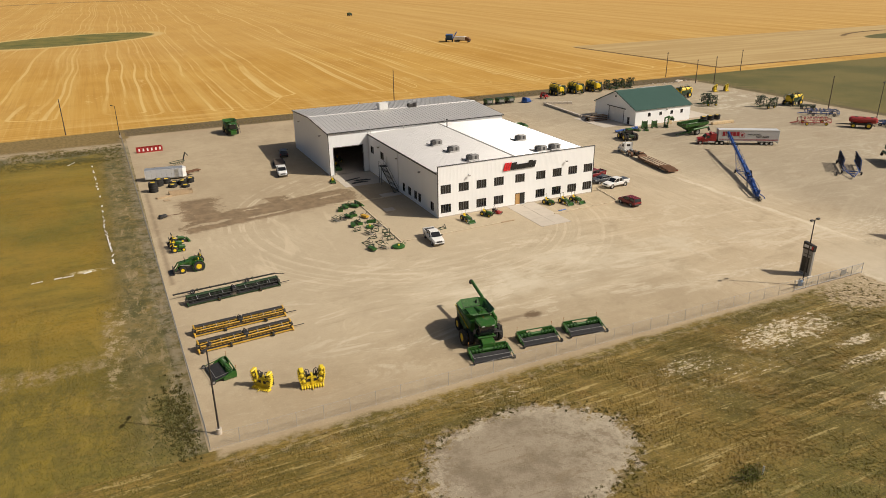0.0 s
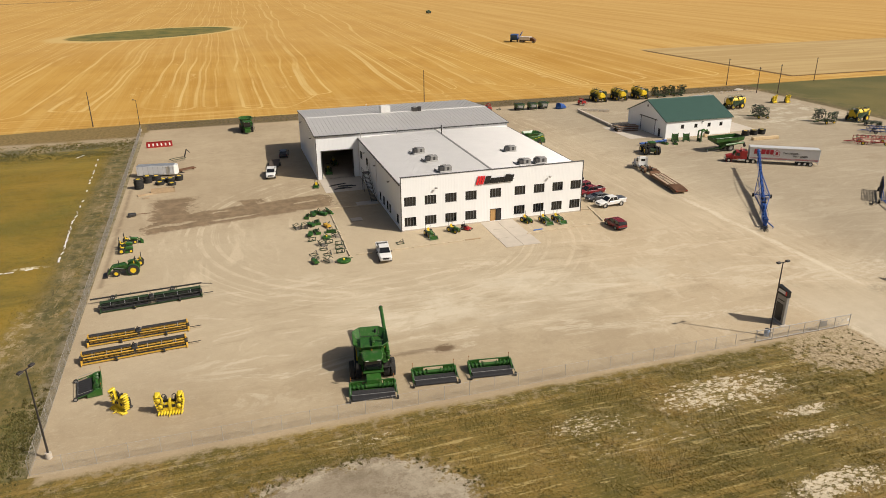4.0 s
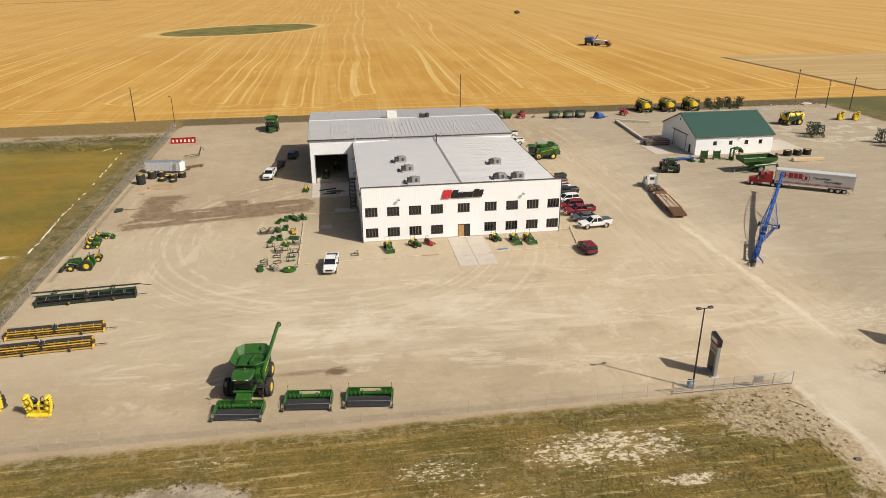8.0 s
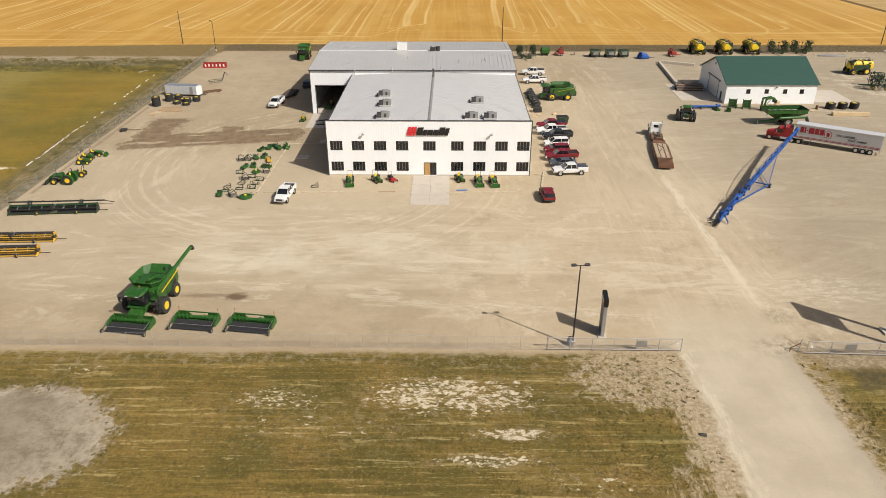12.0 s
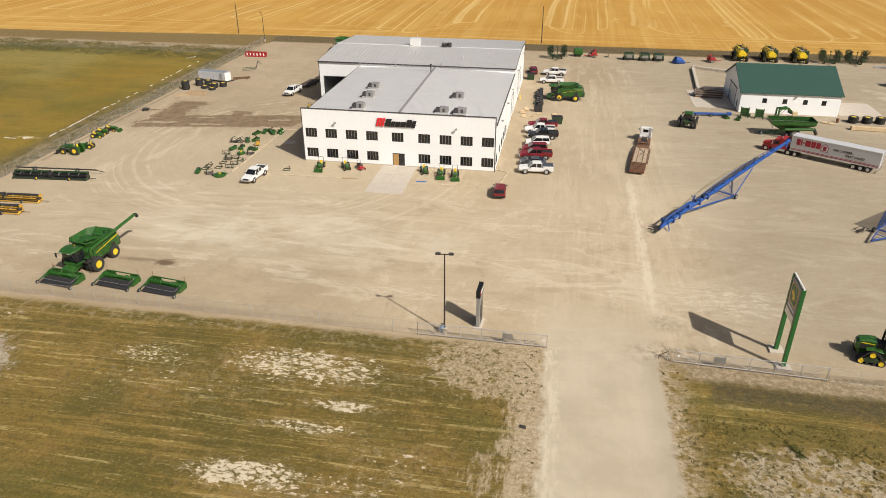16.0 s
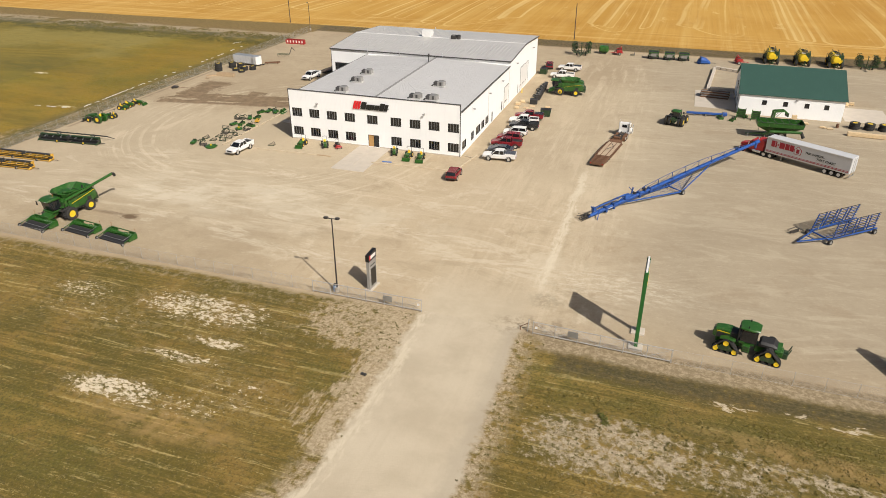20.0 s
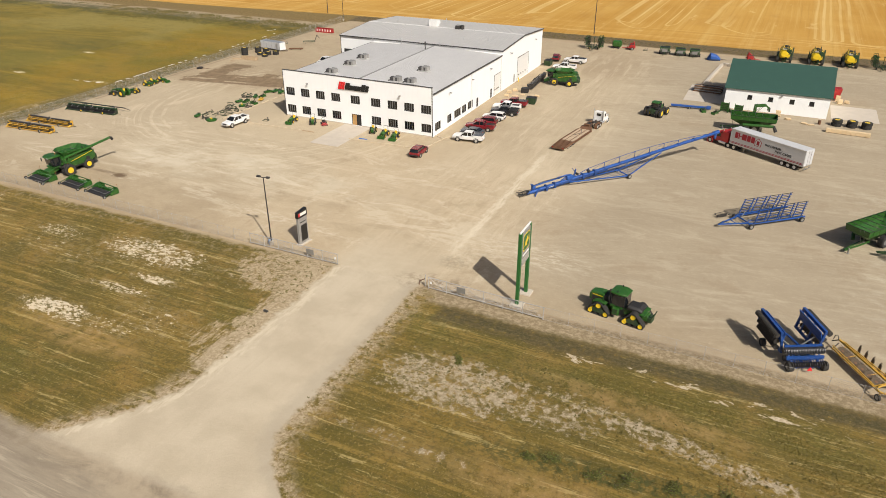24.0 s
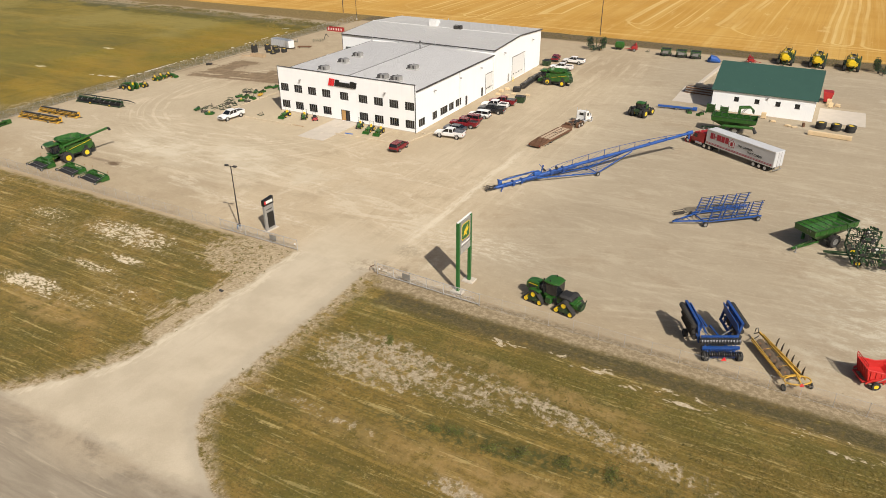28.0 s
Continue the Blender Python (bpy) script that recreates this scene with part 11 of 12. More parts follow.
# small green implements along the shed wall
for i, (x, y, yaw) in enumerate(((84.6, 42.4, 20), (89.6, 45.2, 60), (87.2, 41.6, -20))):
    box_blade(at(x, y, yaw), "green box blade by the shed wall")
def slatted_panel(m):
    """An upright loader guard: a framed panel, its slots' shade painted as black bars, on two feet."""
    p = thing("loader_guard", m, "upright green loader guard panel by the shed wall", "loader frame", "green loader guards")
    part("panel", Solid().box(-0.06, 0.06, -0.85, 0.85, 0.25, 2.1, c=0.02), GREEN, p)
    for k in range(4):
        part("slot", Solid().box(-0.08, 0.08, -0.65, 0.65, 0.5 + 0.4 * k, 0.62 + 0.4 * k), BLACK, p)
    for s in (-1, 1):
        part("side_post", Solid().box(-0.12, 0.12, s * 0.85 - 0.07, s * 0.85 + 0.07, 0.0, 2.3), GREEN, p)
        part("foot", Solid().box(-0.6, 0.7, s * 0.85 - 0.09, s * 0.85 + 0.09, 0.0, 0.1), DARKGREEN, p)
        part("arm", Solid().bar((0.0, s * 0.85, 1.6), (0.6, s * 0.85, 0.08), 0.09, 0.12), GREEN, p)


slatted_panel(at(89.0, 44.4, -100))
slatted_panel(at(92.0, 43.6, -96))
boom = thing("front_loader", at(95.3, 42.2, 15), "large green front loader with its boom raised", "loader frame")
for s in (-1, 1):
    part("mast", Solid().bar((0, s * 0.55, 0), (0.1, s * 0.55, 2.9), 0.26, 0.34), GREEN, boom)
    part("boom_arm", Solid().bar((0.1, s * 0.55, 2.8), (2.2, s * 0.5, 3.0), 0.22, 0.34).bar((2.2, s * 0.5, 3.0), (3.0, s * 0.5, 2.2), 0.2, 0.3), GREEN, boom)
    part("lift_ram", Solid().rod((0.2, s * 0.4, 1.2), (1.7, s * 0.4, 2.8), 0.07), STEEL, boom)
    part("foot", Solid().box(-0.7, 0.8, s * 0.55 - 0.14, s * 0.55 + 0.14, 0, 0.1), DARKGREEN, boom)
part("cross_tube", Solid().rod((0.6, -0.6, 2.9), (0.6, 0.6, 2.9), 0.16, n=10), GREEN, boom)
part("carrier", Solid().box(2.8, 3.1, -0.75, 0.75, 1.7, 2.5, c=0.05), DARKGREEN, boom)
part("base_frame", Solid().box(-0.2, 0.3, -0.7, 0.7, 0.1, 0.9, c=0.05), DARKGREEN, boom)
for x, y, yaw, ld in ((100.2, 46.0, 0, 1.1), (102.4, 44.2, 10, 0.2), (105.6, 42.4, -15, 0.15), (107.0, 42.0, 20, 0.0), (113.0, 62.5, 10, 0.9), (114.5, 63.6, -10, 0.5), (112.6, 64.6, 5, 1.2)):
    pallet(at(x, y, yaw), PALE, "pale wooden pallet by the shed" + (" with a load" if ld else ""), "pallets by the shed", ld)
keg = single("rusty_drum", Solid().lathe([(0, 0.3), (0.3, 0.31), (0.6, 0.3), (0.9, 0.3)], (0, 0, 0), "z", 14), RUST, "rusty oil drum beside the shed", "drum", m=at(108.6, 43.4, 0))
hopper = thing("red_hopper_box", at(112.0, 67.0, 5), "red steel hopper box behind the shed", "hopper")
part("body", Solid().prism([(-0.7, 0.3), (0.7, 0.3), (1.1, 2.6), (-1.1, 2.6)], -1.2, 1.2, "y"), RED, hopper)
part("leg", Solid().box(-0.7, -0.6, -1.1, 1.1, 0, 0.3).box(0.6, 0.7, -1.1, 1.1, 0, 0.3), DARKSTEEL, hopper)
for i, x in enumerate((111.9, 114.8, 117.6)):
    tyre_stack(at(x, 43.9 + 0.1 * i), 2, 1.0, 0.7, "stack of two wide tractor tyres on pallets")
bale = thing("timber_bundle", at(113.9, 38.2, -3), "long bundle of pale bagged timber posts", "timber bundle")
for k in range(9):
    part("bundle_section", Solid().box(-4.1 + 0.92 * k, -3.19 + 0.92 * k, -0.5, 0.5, 0.08, 0.85, c=0.05), PALE, bale)
for x in (-3.7, 3.5):
    part("bearer", Solid().box(x - 0.1, x + 0.1, -0.5, 0.5, 0, 0.08), WOOD, bale)

# concrete block bunker and steel stacks before the shed
def block(x, y, yaw, n=1):
    s = Solid().box(-0.75, 0.75, -0.4, 0.4, 0, 0.78, c=0.04)
    for k in range(n):
        single("concrete_block", s, CONCRETE, "large pale concrete barrier block", "concrete block", "barrier blocks", m=at(x, y, yaw, 0.79 * k))
for k in range(15):
    block(82.0 + 0.12 * k, 67.5 + 1.56 * k, 86, 1)
for k in range(6):
    block(84.6 + 1.58 * k, 91.2 - 0.75 * k, -24, 1)
for k in range(4):
    block(82.4 + 1.6 * k, 66.3, 2, 1)
pile = thing("steel_stack", at(83.6, 60.6, -6), "tall stack of long dark steel beams and planks", "steel stack")
for r in range(5):
    for k in range(7):
        part("beam", Solid().box(-3.4 + 0.2 * ((k + r) % 3), 3.2 + 0.15 * (k % 2), -1.45 + 0.42 * k, -1.17 + 0.42 * k, 0.1 + 0.3 * r, 0.32 + 0.3 * r), (RUST, WOOD, STEEL, DARKSTEEL)[(k + 2 * r) % 4], pile)
for x in (-2.1, 2.1):
    part("bearer", Solid().box(x - 0.1, x + 0.1, -1.45, 1.65, 0, 0.1), WOOD, pile)
single("pale_crate", Solid().box(-0.9, 0.9, -0.5, 0.5, 0.0, 0.7, c=0.04), CONCRETE, "pale crate standing on the steel stack", "crate", m=at(83.2, 61.4, 8, 1.52))

# ---- machines along the back of the yard ----
for x, y, yaw in ((99.3, 105.2, -91), (107.6, 105.2, -90), (116.2, 105.4, -90)):
    air_cart(at(x, y, yaw), "yellow-tanked seed cart at the field edge")
air_cart(at(135.8, 78.6, 185), "yellow-tanked seed cart near the shed")
air_cart(at(158.0, 49.5, 188), "yellow-tanked seed cart by the green crop")
DRILL = "green folded air drill at the field edge"
folded_drill(at(124.4, 105.0, -90), DRILL, 4.6, 11)
folded_drill(at(131.8, 105.4, -92), DRILL, 4.6, 12)
folded_drill(at(45.0, 97.6, -85), DRILL, 4.4, 13)
folded_drill(at(132.8, 62.6, 160), "green folded air drill behind the shed", 5.0, 14)
folded_drill(at(146.0, 50.0, 178), "green folded air drill by the green crop", 5.6, 15)
ball = thing("green_tank", at(51.3, 101.6), "green round-ended liquid tank at the field edge", "tank")
part("tank_body", hull(Solid(), [(-1.5, 0.5, 0.9, 1.9, 0.35), (-1.1, 1.1, 0.4, 2.4, 0.5), (1.1, 1.1, 0.4, 2.4, 0.5), (1.5, 0.5, 0.9, 1.9, 0.35)]), GREEN, ball)
part("cradle", Solid().box(-0.8, -0.6, -1.0, 1.0, 0, 0.5).box(0.6, 0.8, -1.0, 1.0, 0, 0.5), DARKSTEEL, ball)
def red_bale_spear(m, label="red steel bale picker frame at the field edge"):
    b = thing("red_implement", m, label, "implement", "red implements at the field edge")
    part("frame", Solid().bar((-1.2, -1.2, 0.7), (1.2, -1.2, 0.7), 0.16, 0.16).bar((-1.2, 1.2, 0.7), (1.2, 1.2, 0.7), 0.16, 0.16).bar((-1.2, -1.2, 0.7), (-1.2, 1.2, 0.7), 0.16, 0.16).bar((1.2, -1.2, 0.7), (1.2, 1.2, 0.7), 0.16, 0.16), RED, b)
    for s in (-1, 1):
        part("mast", Solid().bar((-1.0, s * 1.1, 0.7), (-0.6, s * 0.8, 2.3), 0.16, 0.16).bar((-0.6, s * 0.8, 2.3), (0.9, s * 1.1, 0.8), 0.12, 0.12), RED, b)
        part("guard", Solid().box(-0.9, 0.6, s * 1.25 - 0.06, s * 1.25 + 0.06, 0.8, 1.6, c=0.04), RED, b)
    part("head_beam", Solid().bar((-0.6, -0.9, 2.3), (-0.6, 0.9, 2.3), 0.18, 0.18), RED, b)
    part("hopper", Solid().prism([(-0.4, 0.75), (0.4, 0.75), (0.7, 1.5), (-0.7, 1.5)], -0.7, 0.7, "y"), DARKSTEEL, b)
    part("drawbar", Solid().bar((1.2, 0, 0.6), (2.8, 0, 0.4), 0.12, 0.14), RED, b)
    pair(b, -0.3, 1.35, 0.45, 0.3, STEEL)
red_bale_spear(at(55.8, 101.6, 190))
red_bale_spear(at(90.5, 100.6, 10))
quick_frame(at(60.0, 102.0, 20), "low green implement frame at the field edge")
def mixer(m):
    b = thing("bale_wrapper", m, "green boxy bale processor at the field edge", "bale processor", "green bale processors")
    part("tub", Solid().prism([(-0.8, 0.8), (0.8, 0.8), (1.25, 2.1), (-1.25, 2.1)], -1.4, 1.4, "y"), GREEN, b)
    # black sheet over the solid tub paints the shade inside its mouth
    part("tub_mouth", Solid().box(-1.15, 1.15, -1.3, 1.3, 2.1, 2.14), BLACK, b)
    for k in range(3):
        part("door_rib", Solid().bar((0.95 + 0.3 * k / 2, -1.3, 1.1 + 0.4 * k), (0.95 + 0.3 * k / 2, 1.3, 1.1 + 0.4 * k), 0.08, 0.1), STEEL, b)
    part("top_frame", Solid().box(-1.3, 1.3, -1.45, -1.35, 2.0, 2.2).box(-1.3, 1.3, 1.35, 1.45, 2.0, 2.2).box(-1.3, -1.2, -1.35, 1.35, 2.0, 2.2).box(1.2, 1.3, -1.35, 1.35, 2.0, 2.2), GREEN, b)
    part("front_panel", Solid().box(1.0, 1.08, -0.8, 0.8, 0.9, 1.7, m=pose(0.1, 0, 0)), STEEL, b)
    part("frame", Solid().box(-1.0, 1.0, -1.2, 1.2, 0.5, 0.8), DARKSTEEL, b)
    part("drawbar", Solid().bar((1.0, 0, 0.6), (2.8, 0, 0.45), 0.14, 0.14), GREEN, b)
    pair(b, -0.2, 1.45, 0.5, 0.4, BLACK)
for x, y in ((66.3, 99.2), (70.9, 99.0), (75.0, 99.2)):
    mixer(at(x, y, -85))
# blue machine simplified to one rounded hull; no tarpaulin covers it
tarp = thing("covered_implement", at(80.6, 97.2, 10), "small blue machine, shaped as one rounded hull", "tarpaulin")
part("tarpaulin", hull(Solid(), [(-1.7, 0.6, 0.0, 0.7, 0.2), (-0.9, 1.4, 0.0, 1.9, 0.5), (0.7, 1.3, 0.0, 1.6, 0.5), (1.9, 0.7, 0.0, 0.6, 0.2)]), BLUE, tarp)
part("drawbar", Solid().bar((1.6, 0, 0.3), (3.6, 0.1, 0.2), 0.1, 0.1), DARKSTEEL, tarp)
for x, y, yaw in ((155.3, 82.0, -60), (160.0, 81.0, -60)):
    forage_head(at(x, y, yaw), "yellow folded forage head by the far fence")
junk = thing("pipe_pile", at(139.5, 101.2, -4), "low pile of grey steel pipes", "pipe pile")
for k in range(9):
    part("pipe", Solid().rod((-4.0 + 0.3 * (k % 3), -0.9 + 0.3 * (k % 6), 0.15 + 0.26 * (k // 6)), (4.0, -0.9 + 0.3 * (k % 6), 0.15 + 0.26 * (k // 6)), 0.13, n=8), STEEL, junk)
sheet = single("white_tarpaulin", hull(Solid(), [(-2.2, 0.8, 0, 0.3, 0.1), (-0.6, 1.2, 0, 0.8, 0.3), (0.9, 1.0, 0, 0.6, 0.2), (1.6, 0.7, 0, 0.2, 0.08)]), CONCRETE, "crumpled white tarpaulin over rubble by the bank", "tarpaulin", m=at(161.0, 107.0, 15))
rubble = Solid()
rr = random.Random(3)
for k in range(60):
    x, y, r = rr.gauss(152, 9), rr.gauss(105.0, 1.8), rr.uniform(0.08, 0.30)
    rubble.box(-r, r, -r * 0.7, r * 0.7, -0.05, r, m=pose(x, y, 0, rr.uniform(-15, 15), rr.uniform(-15, 15), rr.uniform(0, 180)), c=r * 0.25)
single("rubble_row", rubble, CONCRETE, "row of broken concrete and stones along the bank", "rubble", kind="stuff")
def cultivator(m, name, paint_, label, length, width, seed, tall=1.9):
    """A folded field cultivator: a low wheeled frame under ranks of curved shanks and folded wings."""
    rnd = random.Random(seed)
    c = thing(name, m, label, "cultivator", "folded cultivators by the crop")
    a, b, w = -length / 2, length / 2, width / 2
    for k in range(5):
        x = a + (b - a) * k / 4
        part("cross_beam", Solid().bar((x, -w, 0.9), (x, w, 0.9), 0.15, 0.15), paint_, c)
    for s in (-1, 1):
        part("side_beam", Solid().bar((a, s * w, 0.9), (b, s * w, 0.9), 0.16, 0.16), paint_, c)
        wing = part("folded_wing", Solid().bar((a, s * w, 0.9), (a, s * w * 0.8, tall), 0.12, 0.12).bar((b, s * w, 0.9), (b, s * w * 0.8, tall), 0.12, 0.12).bar((a, s * w * 0.8, tall), (b, s * w * 0.8, tall), 0.14, 0.14), paint_, c)
        for k in range(16):
            x = a + length * (k + rnd.random()) / 16
            part("shank", Solid().tube([(x, s * w * 0.85, tall - 0.1), (x - 0.3, s * w * 0.5, tall + 0.35), (x - 0.1, s * w * 0.25, tall - 0.05)], 0.07, 5), paint_ if k % 3 else DARKSTEEL, wing)
    for k in range(18):
        x, y = a + length * rnd.random(), rnd.uniform(-w, w)
        part("shank", Solid().tube([(x, y, 0.9), (x - 0.4, y, 0.75), (x - 0.2, y, 0.1)], 0.07, 5), paint_ if k % 2 else DARKSTEEL, c)
    part("drawbar", Solid().bar((b, -0.7, 0.8), (b + 2.6, 0, 0.5), 0.15, 0.15).bar((b, 0.7, 0.8), (b + 2.6, 0, 0.5), 0.15, 0.15), paint_, c)
    for x in (a * 0.7, b * 0.6):
        pair(c, x, w * 0.95, 0.5, 0.36, YELLOW if paint_ is RED else STEEL)
    return c


cultivator(at(137.0, 24.6, 148), "red_cultivator", RED, "red folded field cultivator hitched to a seed cart", 8.6, 3.6, 21)
cultivator(at(151.0, 32.8, 142), "blue_cultivator", NAVY, "blue folded wide cultivator by the crop", 9.4, 3.6, 22, 1.7)
cultivator(at(155.9, 42.2, 128), "green_cultivator", DARKGREEN, "low green folded cultivator by the crop", 5.0, 2.6, 23, 1.2)
cultivator(at(153.5, 12.5, 100), "blue_cultivator", NAVY, "blue folded cultivator behind a red seed cart", 5.0, 3.0, 24, 1.4)
redtank = thing("red_air_cart", at(145.0, 15.2, 128), "red-tanked seed cart near the far fence", "seed cart")
part("tank", hull(Solid(), [(-4.2, 0.9, 1.8, 2.8, 0.35), (-3.7, 1.45, 1.6, 3.1, 0.45), (2.6, 1.45, 1.6, 3.1, 0.45), (3.2, 0.9, 1.8, 2.8, 0.35)]), RED, redtank)
part("lower_bin", hull(Solid(), [(-3.0, 0.9, 0.9, 1.7, 0.2), (2.2, 0.9, 0.9, 1.7, 0.2)]), DARKSTEEL, redtank)
part("frame", Solid().bar((-3.8, -0.8, 0.9), (3.0, -0.8, 0.9), 0.16, 0.2).bar((-3.8, 0.8, 0.9), (3.0, 0.8, 0.9), 0.16, 0.2).bar((2.9, -0.8, 0.9), (6.4, 0, 0.6), 0.16, 0.18).bar((2.9, 0.8, 0.9), (6.4, 0, 0.6), 0.16, 0.18), DARKSTEEL, redtank)
for x in (-2.6, -0.6, 1.4):
    part("lid", Solid().lathe([(3.06, 0.42), (3.2, 0.42), (3.24, 0.2)], (x, 0, 0), "z", 14), BLACK, redtank)
part("handrail", Solid().tube([(-3.6, 1.5, 1.8), (-3.6, 1.9, 2.9), (2.4, 1.9, 2.9), (2.4, 1.5, 1.8)], 0.05), DARKSTEEL, redtank)
pair(redtank, -2.0, 1.6, 0.95, 0.8, YELLOW, 16)
pair(redtank, 1.9, 1.5, 0.7, 0.55, YELLOW)

# ---- harvest in the far field ----
far = thing("tractor_grain_cart", at(150.5, 302.0, 60) @ Matrix.Scale(1.25, 4), "blue grain cart behind a tractor, far in the stubble", "grain cart")
part("hopper", Solid().prism([(-1.2, 1.2), (1.2, 1.2), (3.6, 3.6), (-3.6, 3.6)], -1.7, 1.7, "y"), BLUE, far)
part("axle", Solid().box(-0.3, 0.3, -1.6, 1.6, 0.8, 1.2), DARKSTEEL, far)
part("auger_tube", Solid().rod((1.5, -1.8, 1.5), (3.5, -3.5, 4.6), 0.25, n=10), NAVY, far)
pair(far, 0, 1.6, 0.95, 0.8, DARKSTEEL)
fart = thing("grain_truck", at(156.3, 296.0, -50) @ Matrix.Scale(1.2, 4), "pale grain truck being loaded in the stubble", "truck")
part("box", Solid().box(-4.0, 2.2, -1.25, 1.25, 1.2, 2.9, c=0.05), WHITE, fart)
part("cab", hull(Solid(), [(2.4, 1.15, 0.8, 2.7, 0.1), (3.4, 1.15, 0.8, 2.7, 0.1), (4.9, 0.95, 0.8, 1.7, 0.15)]), RUST, fart)
part("chassis", Solid().box(-4.0, 4.6, -0.5, 0.5, 0.8, 1.2), DARKSTEEL, fart)
for x in (-3.2, -2.0, 3.9):
    pair(fart, x, 1.05, 0.52, 0.45, STEEL)
speck = thing("far_tractor", at(177.0, 580.0, 20), "dark tractor far off in the stubble", "tractor")
part("body", hull(Solid(), [(-2.2, 1.1, 0.6, 2.6, 0.2), (0.2, 1.1, 0.6, 3.1, 0.2), (2.6, 0.8, 0.6, 2.0, 0.2)]), DARKGREEN, speck)
pair(speck, -1.0, 1.3, 0.9, 0.6, DARKSTEEL)
pair(speck, 1.6, 1.2, 0.7, 0.5, DARKSTEEL)
# ---- grass and weeds ----
def tufts(name, label, count, box, height, mat_, keep, seed):
    """Short leaning blades in small clumps, all in one mesh."""
    rng = np.random.default_rng(seed)
    x0, x1, y0, y1 = box
    x, y = rng.uniform(x0, x1, count), rng.uniform(y0, y1, count)
    ok = keep(x, y, rng)
    x, y = x[ok], y[ok]
    n = len(x)
    h = height * rng.uniform(0.35, 1.0, n)
    a = rng.uniform(0, 2 * math.pi, n)
    r = 0.5 * h + 0.03
    verts = np.zeros((n, 4, 3))
    for k in range(3):
        t = a + k * 2.094
        verts[:, k] = np.stack([x + r * np.cos(t), y + r * np.sin(t), np.full(n, -0.01)], 1)
    verts[:, 3] = np.stack([x + rng.normal(0, 0.3, n) * h, y + rng.normal(0, 0.3, n) * h, h], 1)
    base = 4 * np.arange(n)[:, None]
    faces = np.concatenate([base + np.array(f) for f in ((0, 1, 3), (1, 2, 3), (2, 0, 3))])
    me = bpy.data.meshes.new(name)
    me.from_pydata(verts.reshape(-1, 3).tolist(), [], faces.tolist())
    me.materials.append(mat_)
    return tagged(new(name, me), label, "grass", kind="stuff")


def tuft_material(name, dark, mid, light):
    n = Nodes(name, 0.95)
    pick = n.island()
    col = n.mix(pick.step(0.0, 0.75), dark, mid)
    n.colour(n.mix(pick.step(0.82, 1.0) * 0.8, col, light))
    return n.mat


def front_keep(x, y, rng):
    off = np.abs(x - 54.0) < 8.6 + 0.055 * np.maximum(-y - 80, 0) ** 2
    sand = ((x + 22.0) / 11.6) ** 2 + ((y + 68.8) / 7.6) ** 2 < 1 + rng.normal(0, 0.12, len(x))
    bare = np.exp(-(((x - 73.5) / 9) ** 2 + ((y + 69.6) / 4.6) ** 2)) + np.exp(-(((x - 96) / 18) ** 2 + ((y + 69.9 + (x - 96) * 0.17) / 2.2) ** 2)) + np.exp(-(((x - 43.5) / 9) ** 2 + ((y + 58.6) / 6) ** 2)) + np.exp(-(((x - 23) / 12) ** 2 + ((y + 61.6) / 3.6) ** 2)) * 0.6
    sand |= bare > rng.random(len(x)) * 1.1
    patch = np.sin(x * 0.31 + 1.3) * np.sin(y * 0.47 + x * 0.11) + 0.6 * np.sin(x * 1.1 + y * 0.8) + rng.normal(0, 0.6, len(x))
    ditch = (x > 60) & (y > -62.5)
    return ~off & ~sand & ~ditch & (patch > -0.15)


WEEDMAT = tuft_material("rough weeds", (0.085, 0.074, 0.017), (0.145, 0.112, 0.030), (0.26, 0.19, 0.08))
tufts("grass_tufts", "short dry olive grass along the front fence", 280000, (-75, 168, -93.0, -55.8), 0.13, GROUNDMATS[1], front_keep, 1)
tufts("hay_stubble", "short cut hay with uneven regrowth", 90000, (-95, -57.5, -62, 84), 0.15, GROUNDMATS[2], lambda x, y, rng: np.sin(x * 0.21 + y * 0.1) + np.sin(y * 0.33) + rng.normal(0, 0.9, len(x)) > -0.4, 7)
tufts("weed_strip", "rough weeds along the side fence", 12000, (-61, -52.6, -80, 106), 0.13, WEEDMAT, lambda x, y, rng: np.sin(y * 0.35) + np.sin(y * 0.9 + x) + rng.normal(0, 0.8, len(x)) > 0.1, 2)
tufts("bank_weeds", "brown and green weeds on the bank behind the yard", 7000, (-50, 170, 107.5, 117.5), 0.24, WEEDMAT, lambda x, y, rng: np.sin(x * 0.3) + np.sin(x * 0.13 + y) + rng.normal(0, 0.9, len(x)) > 0.0, 3)
tufts("corner_weeds", "dark green weeds by the fence corner", 9000, (-57.5, -51.6, -62, -40), 0.14, tuft_material("dark green weeds", (0.052, 0.058, 0.011), (0.088, 0.085, 0.018), (0.14, 0.12, 0.035)), lambda x, y, rng: rng.random(len(x)) < np.exp(-(((x + 53.4) / 2.2) ** 2 + ((y + 46) / 5.5) ** 2)) * 0.9, 4)
tufts("field_weeds", "dark weeds along the hay land edge", 9000, (-150, -52, 76, 94), 0.16, WEEDMAT, lambda x, y, rng: np.sin(x * 0.12 + y * 0.3) + rng.normal(0, 0.7, len(x)) > 0.2, 5)


SHRUBLEAF = tuft_material("shrub leaves", (0.085, 0.096, 0.018), (0.140, 0.142, 0.030), (0.220, 0.195, 0.060))


